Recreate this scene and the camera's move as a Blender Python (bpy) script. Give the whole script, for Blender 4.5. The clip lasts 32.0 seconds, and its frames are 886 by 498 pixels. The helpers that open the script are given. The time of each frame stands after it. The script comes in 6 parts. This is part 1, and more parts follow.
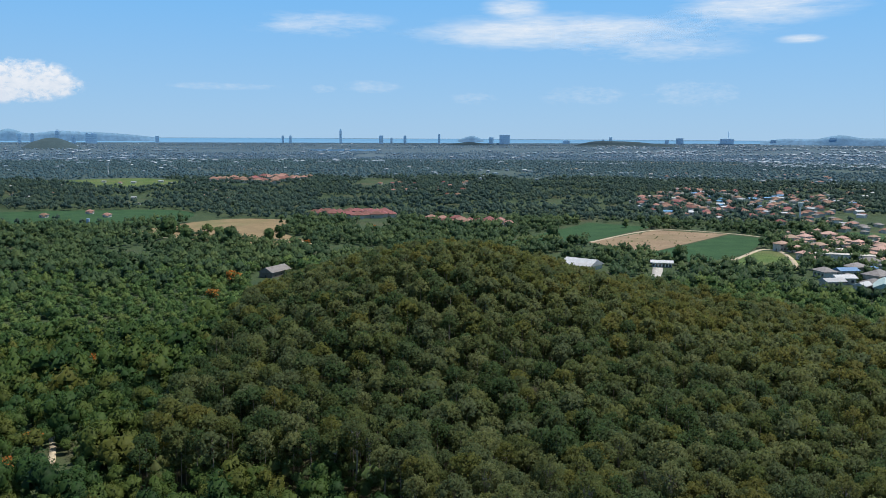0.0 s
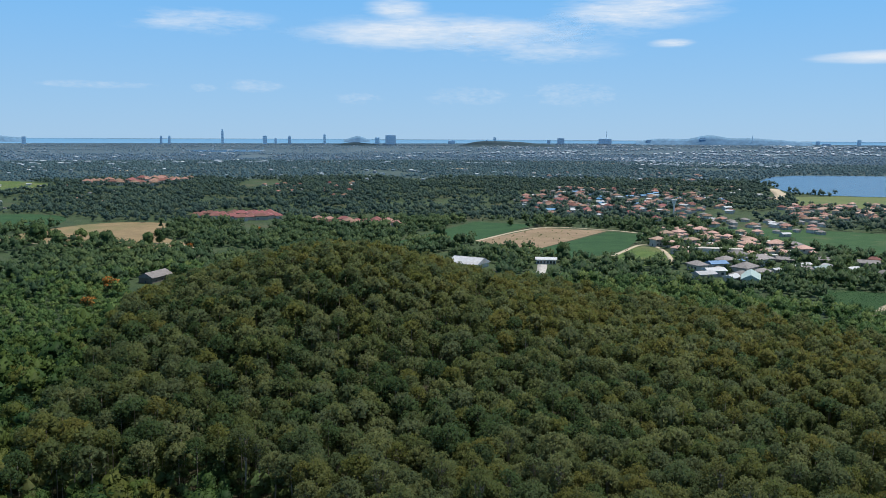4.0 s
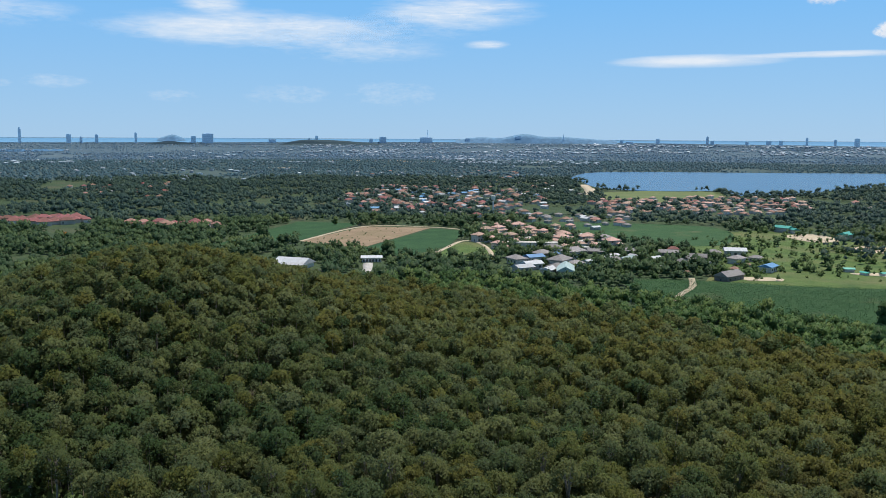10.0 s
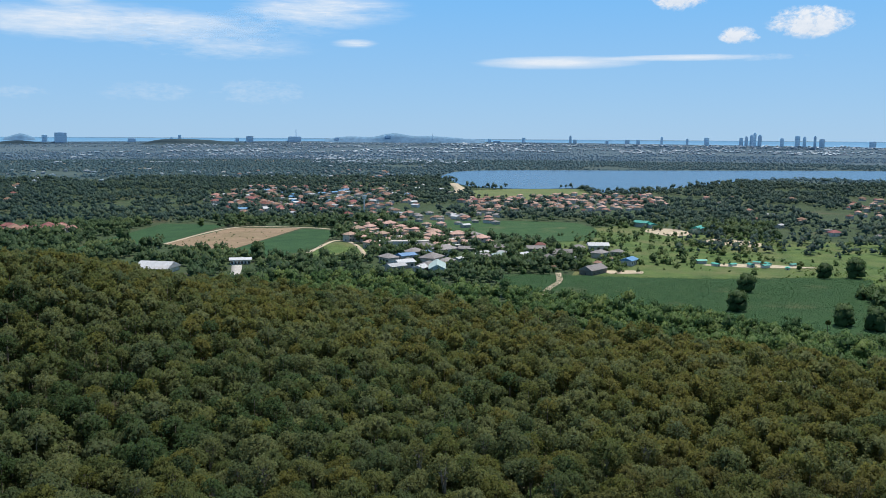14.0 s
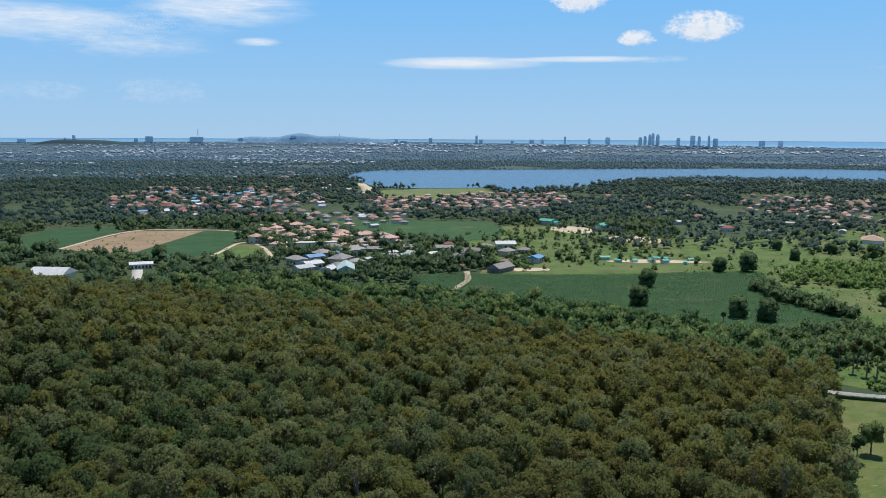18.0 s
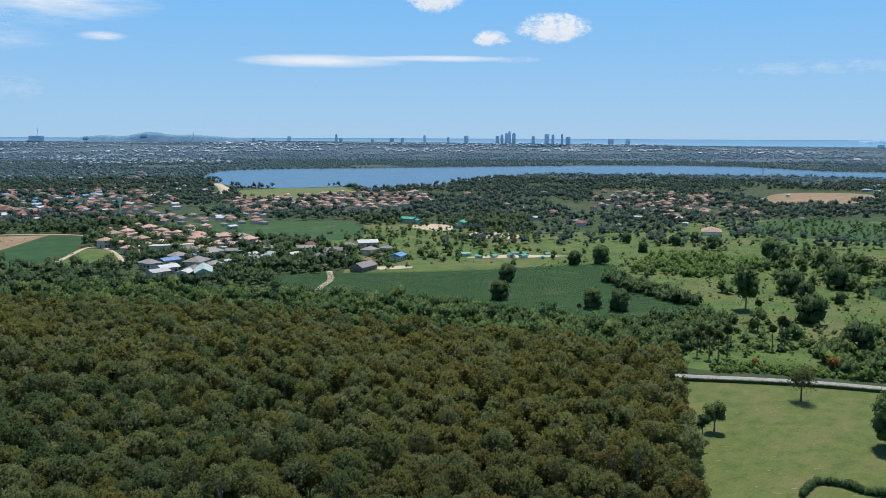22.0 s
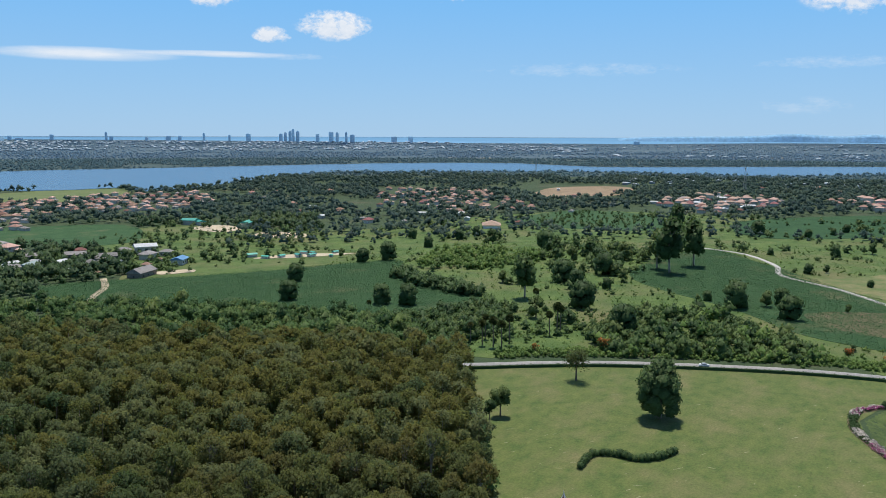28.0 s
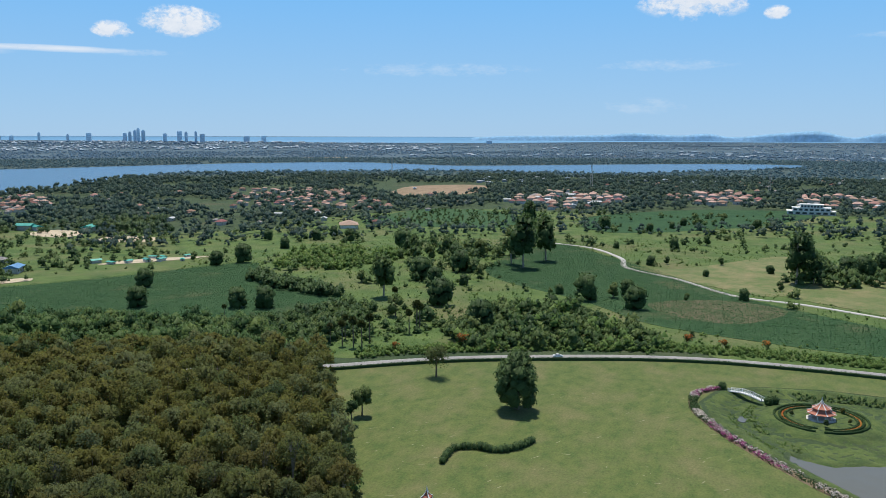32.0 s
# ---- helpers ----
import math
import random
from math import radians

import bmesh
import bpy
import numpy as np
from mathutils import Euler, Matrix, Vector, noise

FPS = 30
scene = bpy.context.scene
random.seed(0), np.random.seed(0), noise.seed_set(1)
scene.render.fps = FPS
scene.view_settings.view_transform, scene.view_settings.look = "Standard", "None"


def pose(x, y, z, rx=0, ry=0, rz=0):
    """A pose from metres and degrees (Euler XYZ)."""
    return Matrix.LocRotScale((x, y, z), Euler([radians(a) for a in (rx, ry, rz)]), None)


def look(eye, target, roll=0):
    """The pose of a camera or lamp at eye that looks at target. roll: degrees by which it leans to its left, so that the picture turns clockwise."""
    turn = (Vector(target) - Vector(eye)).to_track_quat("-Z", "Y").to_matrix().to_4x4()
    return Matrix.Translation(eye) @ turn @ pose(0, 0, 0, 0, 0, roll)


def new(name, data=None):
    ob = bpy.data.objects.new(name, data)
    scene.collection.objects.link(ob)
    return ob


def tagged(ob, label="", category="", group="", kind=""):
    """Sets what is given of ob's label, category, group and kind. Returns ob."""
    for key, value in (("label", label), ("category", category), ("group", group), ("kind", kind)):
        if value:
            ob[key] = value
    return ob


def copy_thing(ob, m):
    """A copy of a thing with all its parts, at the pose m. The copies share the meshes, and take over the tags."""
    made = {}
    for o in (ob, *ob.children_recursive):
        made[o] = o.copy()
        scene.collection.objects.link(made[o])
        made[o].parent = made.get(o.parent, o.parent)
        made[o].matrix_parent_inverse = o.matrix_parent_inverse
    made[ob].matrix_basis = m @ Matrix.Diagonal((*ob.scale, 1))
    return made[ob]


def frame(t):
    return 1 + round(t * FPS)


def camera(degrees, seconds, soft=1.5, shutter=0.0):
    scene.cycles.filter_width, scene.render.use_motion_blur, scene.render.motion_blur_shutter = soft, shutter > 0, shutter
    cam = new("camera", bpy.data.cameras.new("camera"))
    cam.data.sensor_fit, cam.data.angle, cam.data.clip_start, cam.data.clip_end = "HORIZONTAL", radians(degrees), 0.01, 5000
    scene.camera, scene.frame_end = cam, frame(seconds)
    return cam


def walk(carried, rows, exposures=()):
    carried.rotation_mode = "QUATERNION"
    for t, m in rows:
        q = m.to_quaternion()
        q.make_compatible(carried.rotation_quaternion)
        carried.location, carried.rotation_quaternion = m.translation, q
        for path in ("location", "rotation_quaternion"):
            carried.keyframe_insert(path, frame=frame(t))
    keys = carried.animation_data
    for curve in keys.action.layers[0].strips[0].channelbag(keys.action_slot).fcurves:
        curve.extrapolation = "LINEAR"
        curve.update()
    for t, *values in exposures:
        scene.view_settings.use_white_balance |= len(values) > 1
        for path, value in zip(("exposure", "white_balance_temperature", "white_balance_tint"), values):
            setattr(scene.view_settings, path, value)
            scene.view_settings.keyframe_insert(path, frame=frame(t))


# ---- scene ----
EYE = 100.0
cam = camera(55.38, 32.0, soft=0.8)
# seconds, yaw, pitch, lean: the drone hovers and turns to its right
ROWS = [
    (0.0, -0.00, -7.68, 0.31),
    (0.5, -1.26, -7.68, 0.31),
    (1.0, -2.14, -7.67, 0.31),
    (1.5, -3.03, -7.67, 0.31),
    (2.0, -4.00, -7.66, 0.30),
    (2.5, -4.86, -7.65, 0.29),
    (3.0, -5.82, -7.65, 0.28),
    (3.5, -6.72, -7.64, 0.28),
    (5.5, -10.64, -7.62, 0.26),
    (6.0, -11.55, -7.62, 0.27),
    (6.5, -12.36, -7.62, 0.28),
    (7.0, -13.26, -7.63, 0.29),
    (7.5, -14.04, -7.63, 0.29),
    (8.0, -14.91, -7.64, 0.29),
    (8.5, -15.73, -7.65, 0.29),
    (9.0, -16.74, -7.66, 0.30),
    (9.5, -17.97, -7.66, 0.31),
    (10.0, -19.58, -7.66, 0.31),
    (10.5, -21.46, -7.66, 0.31),
    (11.0, -22.81, -7.65, 0.31),
    (11.5, -24.36, -7.65, 0.31),
    (12.0, -25.19, -7.66, 0.33),
    (12.5, -25.94, -7.67, 0.34),
    (13.0, -26.78, -7.68, 0.35),
    (13.5, -27.58, -7.67, 0.34),
    (14.0, -28.33, -7.67, 0.34),
    (14.5, -29.15, -7.67, 0.34),
    (16.5, -32.19, -7.64, 0.26),
    (17.0, -33.03, -7.64, 0.26),
    (17.5, -33.75, -7.64, 0.27),
    (18.0, -34.58, -7.64, 0.27),
    (18.5, -35.37, -7.64, 0.27),
    (19.0, -36.13, -7.64, 0.25),
    (19.5, -36.98, -7.65, 0.25),
    (20.0, -37.72, -7.66, 0.24),
    (20.5, -39.05, -7.67, 0.24),
    (21.0, -40.71, -7.68, 0.23),
    (21.5, -42.29, -7.69, 0.22),
    (22.0, -43.97, -7.70, 0.22),
    (22.5, -45.51, -7.70, 0.23),
    (23.0, -47.15, -7.69, 0.23),
    (23.5, -48.76, -7.68, 0.22),
    (24.0, -50.11, -7.67, 0.22),
    (24.5, -51.58, -7.67, 0.22),
    (25.0, -52.99, -7.67, 0.22),
    (25.5, -54.19, -7.67, 0.22),
    (27.5, -57.74, -7.79, 0.19),
    (28.0, -58.41, -7.79, 0.19),
    (28.5, -59.80, -7.80, 0.17),
    (29.0, -61.35, -7.80, 0.17),
    (29.5, -62.89, -7.79, 0.18),
    (30.0, -64.25, -7.79, 0.19),
    (30.5, -65.48, -7.79, 0.19),
    (31.0, -66.46, -7.80, 0.19),
    (31.5, -66.94, -7.81, 0.18),
    (32.0, -68.11, -7.81, 0.18),
]
walk(cam, [(t, pose(0, 0, EYE, 90 + pitch, 0, yaw) @ pose(0, 0, 0, 0, 0, lean)) for t, yaw, pitch, lean in ROWS],
     exposures=[(0.0, -0.01), (13.0, 0.01), (32.0, 0.0)])
rng = np.random.default_rng(7)

# ---- world, sun ----
SUN_AZ, SUN_EL = 62.0, 67.0
world = bpy.data.worlds.new("sky")
scene.world = world
world.use_nodes = True
wn = world.node_tree
sky = wn.nodes.new("ShaderNodeTexSky")
sky.sky_type, sky.sun_disc = "NISHITA", False
sky.sun_elevation, sky.sun_rotation = radians(SUN_EL), radians(SUN_AZ)
sky.altitude, sky.air_density, sky.dust_density, sky.ozone_density = 100, 1.0, 0.1, 3.0
back = wn.nodes["Background"]
back.inputs["Strength"].default_value = 0.115
tone = wn.nodes.new("ShaderNodeMix")
tone.data_type, tone.blend_type = "RGBA", "MULTIPLY"
tone.inputs["Factor"].default_value, tone.inputs["B"].default_value = 1.0, (0.92, 0.97, 0.95, 1)
wn.links.new(sky.outputs["Color"], tone.inputs["A"])
# hazy blue air low over the horizon
wtc, wsep, wmr = wn.nodes.new("ShaderNodeTexCoord"), wn.nodes.new("ShaderNodeSeparateXYZ"), wn.nodes.new("ShaderNodeMapRange")
wn.links.new(wtc.outputs["Generated"], wsep.inputs["Vector"])
wn.links.new(wsep.outputs["Z"], wmr.inputs["Value"])
wmr.inputs["From Min"].default_value, wmr.inputs["From Max"].default_value = 0.0, 0.17
haze = wn.nodes.new("ShaderNodeValToRGB")
haze.color_ramp.elements[0].color, haze.color_ramp.elements[1].color = (3.0, 4.95, 7.2, 1), (1.5, 4.25, 8.0, 1)
wn.links.new(wmr.outputs["Result"], haze.inputs["Fac"])
wfac = wn.nodes.new("ShaderNodeMapRange")
wfac.inputs["From Min"].default_value, wfac.inputs["From Max"].default_value = 0.15, 0.5
wfac.inputs["To Min"].default_value, wfac.inputs["To Max"].default_value = 0.92, 0.0
wn.links.new(wsep.outputs["Z"], wfac.inputs["Value"])
air = wn.nodes.new("ShaderNodeMix")
air.data_type = "RGBA"
wn.links.new(wfac.outputs["Result"], air.inputs["Factor"])
wn.links.new(tone.outputs["Result"], air.inputs["A"])
wn.links.new(haze.outputs["Color"], air.inputs["B"])
wn.links.new(air.outputs["Result"], back.inputs["Color"])
sun = new("sun", bpy.data.lights.new("sun", "SUN"))
sun.data.energy, sun.data.angle, sun.data.color = 4.6, radians(0.53), (1.0, 0.95, 0.87)
s_dir = Vector((math.sin(radians(SUN_AZ)) * math.cos(radians(SUN_EL)), math.cos(radians(SUN_AZ)) * math.cos(radians(SUN_EL)), math.sin(radians(SUN_EL))))
sun.matrix_world = look(s_dir * 500, (0, 0, 0))


# ---- materials ----
def mat(name, c1, c2, size=4.0, rough=0.8, bump=0.0, fine=8.0, c3=None, c3_amount=0.35, spec=0.3, metal=0.0, stretch=(1, 1, 1), vary=0.0):
    """A surface with two scales of variation: c1 and c2 mixed in patches of about `size` metres, a finer grain over it, and stains c3."""
    m = bpy.data.materials.new(name)
    m.use_nodes = True
    n, l = m.node_tree.nodes, m.node_tree.links
    b = n["Principled BSDF"]
    b.inputs["Roughness"].default_value = rough
    b.inputs["Metallic"].default_value = metal
    b.inputs["Specular IOR Level"].default_value = spec
    tc = n.new("ShaderNodeTexCoord")
    mp = n.new("ShaderNodeMapping")
    mp.inputs["Scale"].default_value = stretch
    l.new(tc.outputs["Object"], mp.inputs["Vector"])

    def nz(scale, det=5.0):
        t = n.new("ShaderNodeTexNoise")
        t.inputs["Scale"].default_value, t.inputs["Detail"].default_value, t.inputs["Roughness"].default_value = scale, det, 0.62
        l.new(mp.outputs["Vector"], t.inputs["Vector"])
        return t.outputs["Fac"]

    def mix(fac, ca, cb):
        x = n.new("ShaderNodeMix")
        x.data_type = "RGBA"
        if isinstance(fac, float):
            x.inputs["Factor"].default_value = fac
        else:
            l.new(fac, x.inputs["Factor"])
        for sock, c in ((x.inputs["A"], ca), (x.inputs["B"], cb)):
            if isinstance(c, tuple):
                sock.default_value = (*c, 1)
            else:
                l.new(c, sock)
        return x.outputs["Result"]

    def ramp(v, a, b2):
        r = n.new("ShaderNodeMapRange")
        r.inputs["From Min"].default_value, r.inputs["From Max"].default_value = a, b2
        l.new(v, r.inputs["Value"])
        return r.outputs["Result"]

    big, small = nz(1.0 / size), nz(fine / size)
    col = mix(ramp(big, 0.35, 0.65), c1, c2)
    if c3:
        col = mix(ramp(nz(0.31 / size, 6.0), 0.62 - c3_amount * 0.3, 0.72), col, c3)
    hs = n.new("ShaderNodeHueSaturation")
    l.new(col, hs.inputs["Color"])
    mr = n.new("ShaderNodeMapRange")
    mr.inputs["From Min"].default_value, mr.inputs["From Max"].default_value = 0.3, 0.7
    mr.inputs["To Min"].default_value, mr.inputs["To Max"].default_value = 0.78, 1.22
    l.new(small, mr.inputs["Value"])
    val = mr.outputs["Result"]
    if vary:
        oi = n.new("ShaderNodeObjectInfo")
        r2 = n.new("ShaderNodeMapRange")
        r2.inputs["To Min"].default_value, r2.inputs["To Max"].default_value = 1 - vary, 1 + vary
        l.new(oi.outputs["Random"], r2.inputs["Value"])
        mu = n.new("ShaderNodeMath")
        mu.operation = "MULTIPLY"
        l.new(val, mu.inputs[0]), l.new(r2.outputs["Result"], mu.inputs[1])
        val = mu.outputs["Value"]
        r3 = n.new("ShaderNodeMapRange")
        r3.inputs["To Min"].default_value, r3.inputs["To Max"].default_value = 0.5 + vary * 0.06, 0.5 - vary * 0.06
        l.new(oi.outputs["Random"], r3.inputs["Value"])
        l.new(r3.outputs["Result"], hs.inputs["Hue"])
    l.new(val, hs.inputs["Value"])
    l.new(hs.outputs["Color"], b.inputs["Base Color"])
    if bump:
        bp = n.new("ShaderNodeBump")
        bp.inputs["Strength"].default_value, bp.inputs["Distance"].default_value = 0.9, bump
        l.new(small, bp.inputs["Height"])
        l.new(bp.outputs["Normal"], b.inputs["Normal"])
    return m


def leaf(name, *cols, through_light=0.3, rough=0.6, grain=0.16, gaps=0.0):
    """Foliage: a tint for each tree (its own random number, or the stored tint of a joined wood) and a grain from leaf to leaf. gaps: the share of a clump that is open between its leaves."""
    m = bpy.data.materials.new(name)
    m.use_nodes = True
    n, l = m.node_tree.nodes, m.node_tree.links
    b = n["Principled BSDF"]
    b.inputs["Roughness"].default_value, b.inputs["Specular IOR Level"].default_value = rough, 0.12
    oi, at, ge = n.new("ShaderNodeObjectInfo"), n.new("ShaderNodeAttribute"), n.new("ShaderNodeNewGeometry")
    at.attribute_name = "tint"
    has = n.new("ShaderNodeMath")
    has.operation = "GREATER_THAN"
    has.inputs[1].default_value = 0.5
    l.new(at.outputs["Fac"], has.inputs[0])
    own = n.new("ShaderNodeMath")
    own.operation = "SUBTRACT"
    own.inputs[1].default_value = 1.0
    l.new(at.outputs["Fac"], own.inputs[0])
    pick = n.new("ShaderNodeMix")
    l.new(has.outputs["Value"], pick.inputs["Factor"])
    l.new(oi.outputs["Random"], pick.inputs["A"]), l.new(own.outputs["Value"], pick.inputs["B"])
    cr = n.new("ShaderNodeValToRGB")
    e = cr.color_ramp.elements
    e[0].position, e[0].color = 0.0, (*cols[0], 1)
    e[1].position, e[1].color = 1.0, (*cols[-1], 1)
    for i, c in enumerate(cols[1:-1]):
        e.new((i + 1) / (len(cols) - 1)).color = (*c, 1)
    l.new(pick.outputs["Result"], cr.inputs["Fac"])
    hs = n.new("ShaderNodeHueSaturation")
    mr = n.new("ShaderNodeMapRange")
    mr.inputs["To Min"].default_value, mr.inputs["To Max"].default_value = 1 - grain, 1 + grain
    l.new(ge.outputs["Random Per Island"], mr.inputs["Value"])
    l.new(mr.outputs["Result"], hs.inputs["Value"])
    l.new(cr.outputs["Color"], hs.inputs["Color"])
    l.new(hs.outputs["Color"], b.inputs["Base Color"])
    tr = n.new("ShaderNodeBsdfTranslucent")
    l.new(hs.outputs["Color"], tr.inputs["Color"])
    ms = n.new("ShaderNodeMixShader")
    ms.inputs["Fac"].default_value = through_light
    l.new(b.outputs["BSDF"], ms.inputs[1]), l.new(tr.outputs["BSDF"], ms.inputs[2])
    out = ms
    if gaps:
        tp_, out = n.new("ShaderNodeBsdfTransparent"), n.new("ShaderNodeMixShader")
        out.inputs["Fac"].default_value = gaps
        l.new(ms.outputs["Shader"], out.inputs[1]), l.new(tp_.outputs["BSDF"], out.inputs[2])
    l.new(out.outputs["Shader"], n["Material Output"].inputs["Surface"])
    return m


def water(name, col, rough, wave, size):
    m = bpy.data.materials.new(name)
    m.use_nodes = True
    n, l = m.node_tree.nodes, m.node_tree.links
    b = n["Principled BSDF"]
    b.inputs["Base Color"].default_value = (*col, 1)
    b.inputs["Roughness"].default_value, b.inputs["IOR"].default_value = rough, 1.33
    tc, tx, bp = n.new("ShaderNodeTexCoord"), n.new("ShaderNodeTexNoise"), n.new("ShaderNodeBump")
    tx.inputs["Scale"].default_value, tx.inputs["Detail"].default_value = 1.0 / size, 4.0
    bp.inputs["Strength"].default_value, bp.inputs["Distance"].default_value = 1.0, wave
    l.new(tc.outputs["Object"], tx.inputs["Vector"]), l.new(tx.outputs["Fac"], bp.inputs["Height"]), l.new(bp.outputs["Normal"], b.inputs["Normal"])
    return m


M_GROUND = mat("undergrowth", (0.03, 0.056, 0.022), (0.052, 0.08, 0.03), 22.0, 0.95, 0.5, 18.0, (0.085, 0.08, 0.042), 0.3)
# Leaf litter, its brown kept dark to deepen the shade between crowns.
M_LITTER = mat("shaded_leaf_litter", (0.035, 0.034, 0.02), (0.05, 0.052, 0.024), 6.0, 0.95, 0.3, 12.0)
M_LAWN = mat("mown_lawn", (0.066, 0.104, 0.024), (0.116, 0.138, 0.038), 5.0, 0.95, 0.1, 6.0, (0.15, 0.144, 0.058), 0.5, stretch=(0.8, 1.1, 1))
M_MEADOW = mat("rough_grass", (0.048, 0.096, 0.02), (0.105, 0.155, 0.038), 16.0, 0.95, 0.4, 22.0, (0.145, 0.14, 0.058), 0.5)
M_CROP = mat("cassava_soil", (0.037, 0.086, 0.036), (0.055, 0.106, 0.045), 14.0, 0.95, 0.3, 16.0, (0.112, 0.126, 0.063), 0.2, spec=0.1)
M_CROP2 = mat("crop_green", (0.028, 0.070, 0.031), (0.044, 0.095, 0.039), 20.0, 0.95, 0.25, 16.0, spec=0.1)
M_BROWN = mat("ploughed_soil", (0.22, 0.155, 0.095), (0.29, 0.21, 0.13), 20.0, 0.95, 0.2, 22.0, (0.17, 0.14, 0.07), 0.3)
M_TAN = mat("dry_grass", (0.2, 0.145, 0.075), (0.26, 0.19, 0.1), 22.0, 0.95, 0.2, 16.0, (0.15, 0.15, 0.06), 0.4)
M_DRY = mat("dry_meadow", (0.1, 0.145, 0.042), (0.23, 0.195, 0.095), 14.0, 0.95, 0.3, 20.0, (0.085, 0.13, 0.036), 0.6)
M_WEEDY = mat("weedy_soil", (0.075, 0.1, 0.038), (0.15, 0.12, 0.07), 5.0, 0.95, 0.3, 9.0, (0.055, 0.095, 0.032), 0.6)
M_SAND = mat("bare_earth", (0.42, 0.34, 0.23), (0.52, 0.44, 0.32), 6.0, 0.95, 0.05, 8.0)
M_ASPHALT = mat("worn_asphalt", (0.23, 0.22, 0.21), (0.29, 0.28, 0.265), 5.0, 0.9, 0.01, 9.0, (0.18, 0.175, 0.17), 0.3)
M_LINE = mat("road_paint", (0.6, 0.6, 0.57), (0.68, 0.68, 0.64), 2.0, 0.7)
M_CONC = mat("concrete", (0.40, 0.38, 0.35), (0.5, 0.48, 0.44), 4.0, 0.9, 0.01, 9.0)
M_BANK = mat("bank_grass", (0.055, 0.094, 0.024), (0.112, 0.148, 0.038), 4.0, 0.95, 0.4, 9.0, (0.042, 0.066, 0.02), 0.6)
M_MARSH = mat("marsh_grass", (0.10, 0.14, 0.045), (0.14, 0.165, 0.06), 40.0, 0.95, 0.2, 10.0)
# Far ground colours with blue air haze mixed in, more in the second.
M_FARLAND = mat("hazed_distant_land", (0.046, 0.078, 0.074), (0.06, 0.094, 0.086), 120.0, 0.95, 0.0, 7.0, (0.1, 0.125, 0.1), 0.2)
M_FARLAND2 = mat("hazed_coastal_plain", (0.064, 0.108, 0.136), (0.076, 0.12, 0.146), 160.0, 0.95, 0.0, 7.0, (0.1, 0.145, 0.165), 0.2)
M_LAKE = water("lake_water", (0.055, 0.115, 0.185), 0.25, 0.5, 9.0)
M_SEA = water("sea_water", (0.125, 0.29, 0.46), 0.9, 1.0, 30.0)
M_POND = water("pond_water", (0.125, 0.12, 0.095), 0.03, 0.12, 5.0)
M_BARK = mat("pale_bark", (0.36, 0.31, 0.25), (0.24, 0.20, 0.16), 0.6, 0.9, 0.02, 6.0)
M_BARK2 = mat("dark_bark", (0.13, 0.10, 0.075), (0.20, 0.165, 0.125), 0.6, 0.95, 0.03, 6.0)
L_EUC = leaf("eucalyptus_leaves", (0.066, 0.110, 0.041), (0.115, 0.148, 0.069), (0.106, 0.138, 0.045), (0.162, 0.189, 0.080), (0.131, 0.151, 0.041), (0.153, 0.155, 0.043), through_light=0.6, grain=0.26, gaps=0.17)
# Copy of the eucalyptus leaves with sunlit warmth put into the colour.
L_EUCWARM = leaf("sunlit_eucalyptus_leaves", (0.070, 0.109, 0.039), (0.111, 0.139, 0.057), (0.116, 0.139, 0.043), (0.143, 0.155, 0.054), (0.143, 0.137, 0.043), through_light=0.6, grain=0.26, gaps=0.17)
L_JUNGLE = leaf("jungle_leaves", (0.050, 0.105, 0.037), (0.083, 0.154, 0.050), (0.121, 0.196, 0.062), (0.154, 0.209, 0.062), through_light=0.45)
L_GREEN = leaf("broad_leaves", (0.040, 0.083, 0.030), (0.065, 0.118, 0.038), (0.100, 0.159, 0.051), (0.130, 0.177, 0.057), through_light=0.38)
L_DARK = leaf("dark_leaves", (0.041, 0.079, 0.028), (0.060, 0.108, 0.036), (0.084, 0.138, 0.048))
# Distant leaves: air haze is put into the tint and the translucency.
L_WOOD = leaf("hazed_woodland_leaves", (0.044, 0.083, 0.078), (0.056, 0.104, 0.090), (0.075, 0.127, 0.098), (0.112, 0.159, 0.107), through_light=0.5)
L_NEARWOOD = leaf("grove_leaves", (0.039, 0.078, 0.037), (0.055, 0.101, 0.046), (0.085, 0.135, 0.054), (0.114, 0.160, 0.059), through_light=0.42)
# Bluer and paler again, for the thicker haze past 2 km.
L_MID = leaf("hazed_lakeside_leaves", (0.089, 0.167, 0.203), (0.109, 0.197, 0.227), (0.144, 0.239, 0.248), through_light=0.5)
L_FAR = leaf("hazed_far_leaves", (0.169, 0.281, 0.376), (0.184, 0.297, 0.393), (0.200, 0.315, 0.398), through_light=0.55)
# Darker mixed foliage, with the cloud shade over the west in its colour too.
L_WEST = leaf("thick_shaded_jungle_leaves", (0.026, 0.061, 0.019), (0.040, 0.085, 0.025), (0.058, 0.106, 0.027), (0.077, 0.120, 0.029), (0.106, 0.115, 0.025), through_light=0.38, grain=0.2)
L_UNDER = leaf("undergrowth_leaves", (0.098, 0.161, 0.062), (0.127, 0.190, 0.073), (0.149, 0.201, 0.073), (0.172, 0.196, 0.075), through_light=0.6, gaps=0.15)
L_PALM = leaf("palm_fronds", (0.055, 0.075, 0.025), (0.075, 0.095, 0.03), (0.10, 0.11, 0.04))
L_FLAME = leaf("flame_blossom", (0.36, 0.11, 0.025), (0.44, 0.16, 0.035), (0.42, 0.19, 0.04))
L_PINK = leaf("pink_blossom", (0.45, 0.27, 0.33), (0.58, 0.45, 0.46), (0.62, 0.57, 0.52))
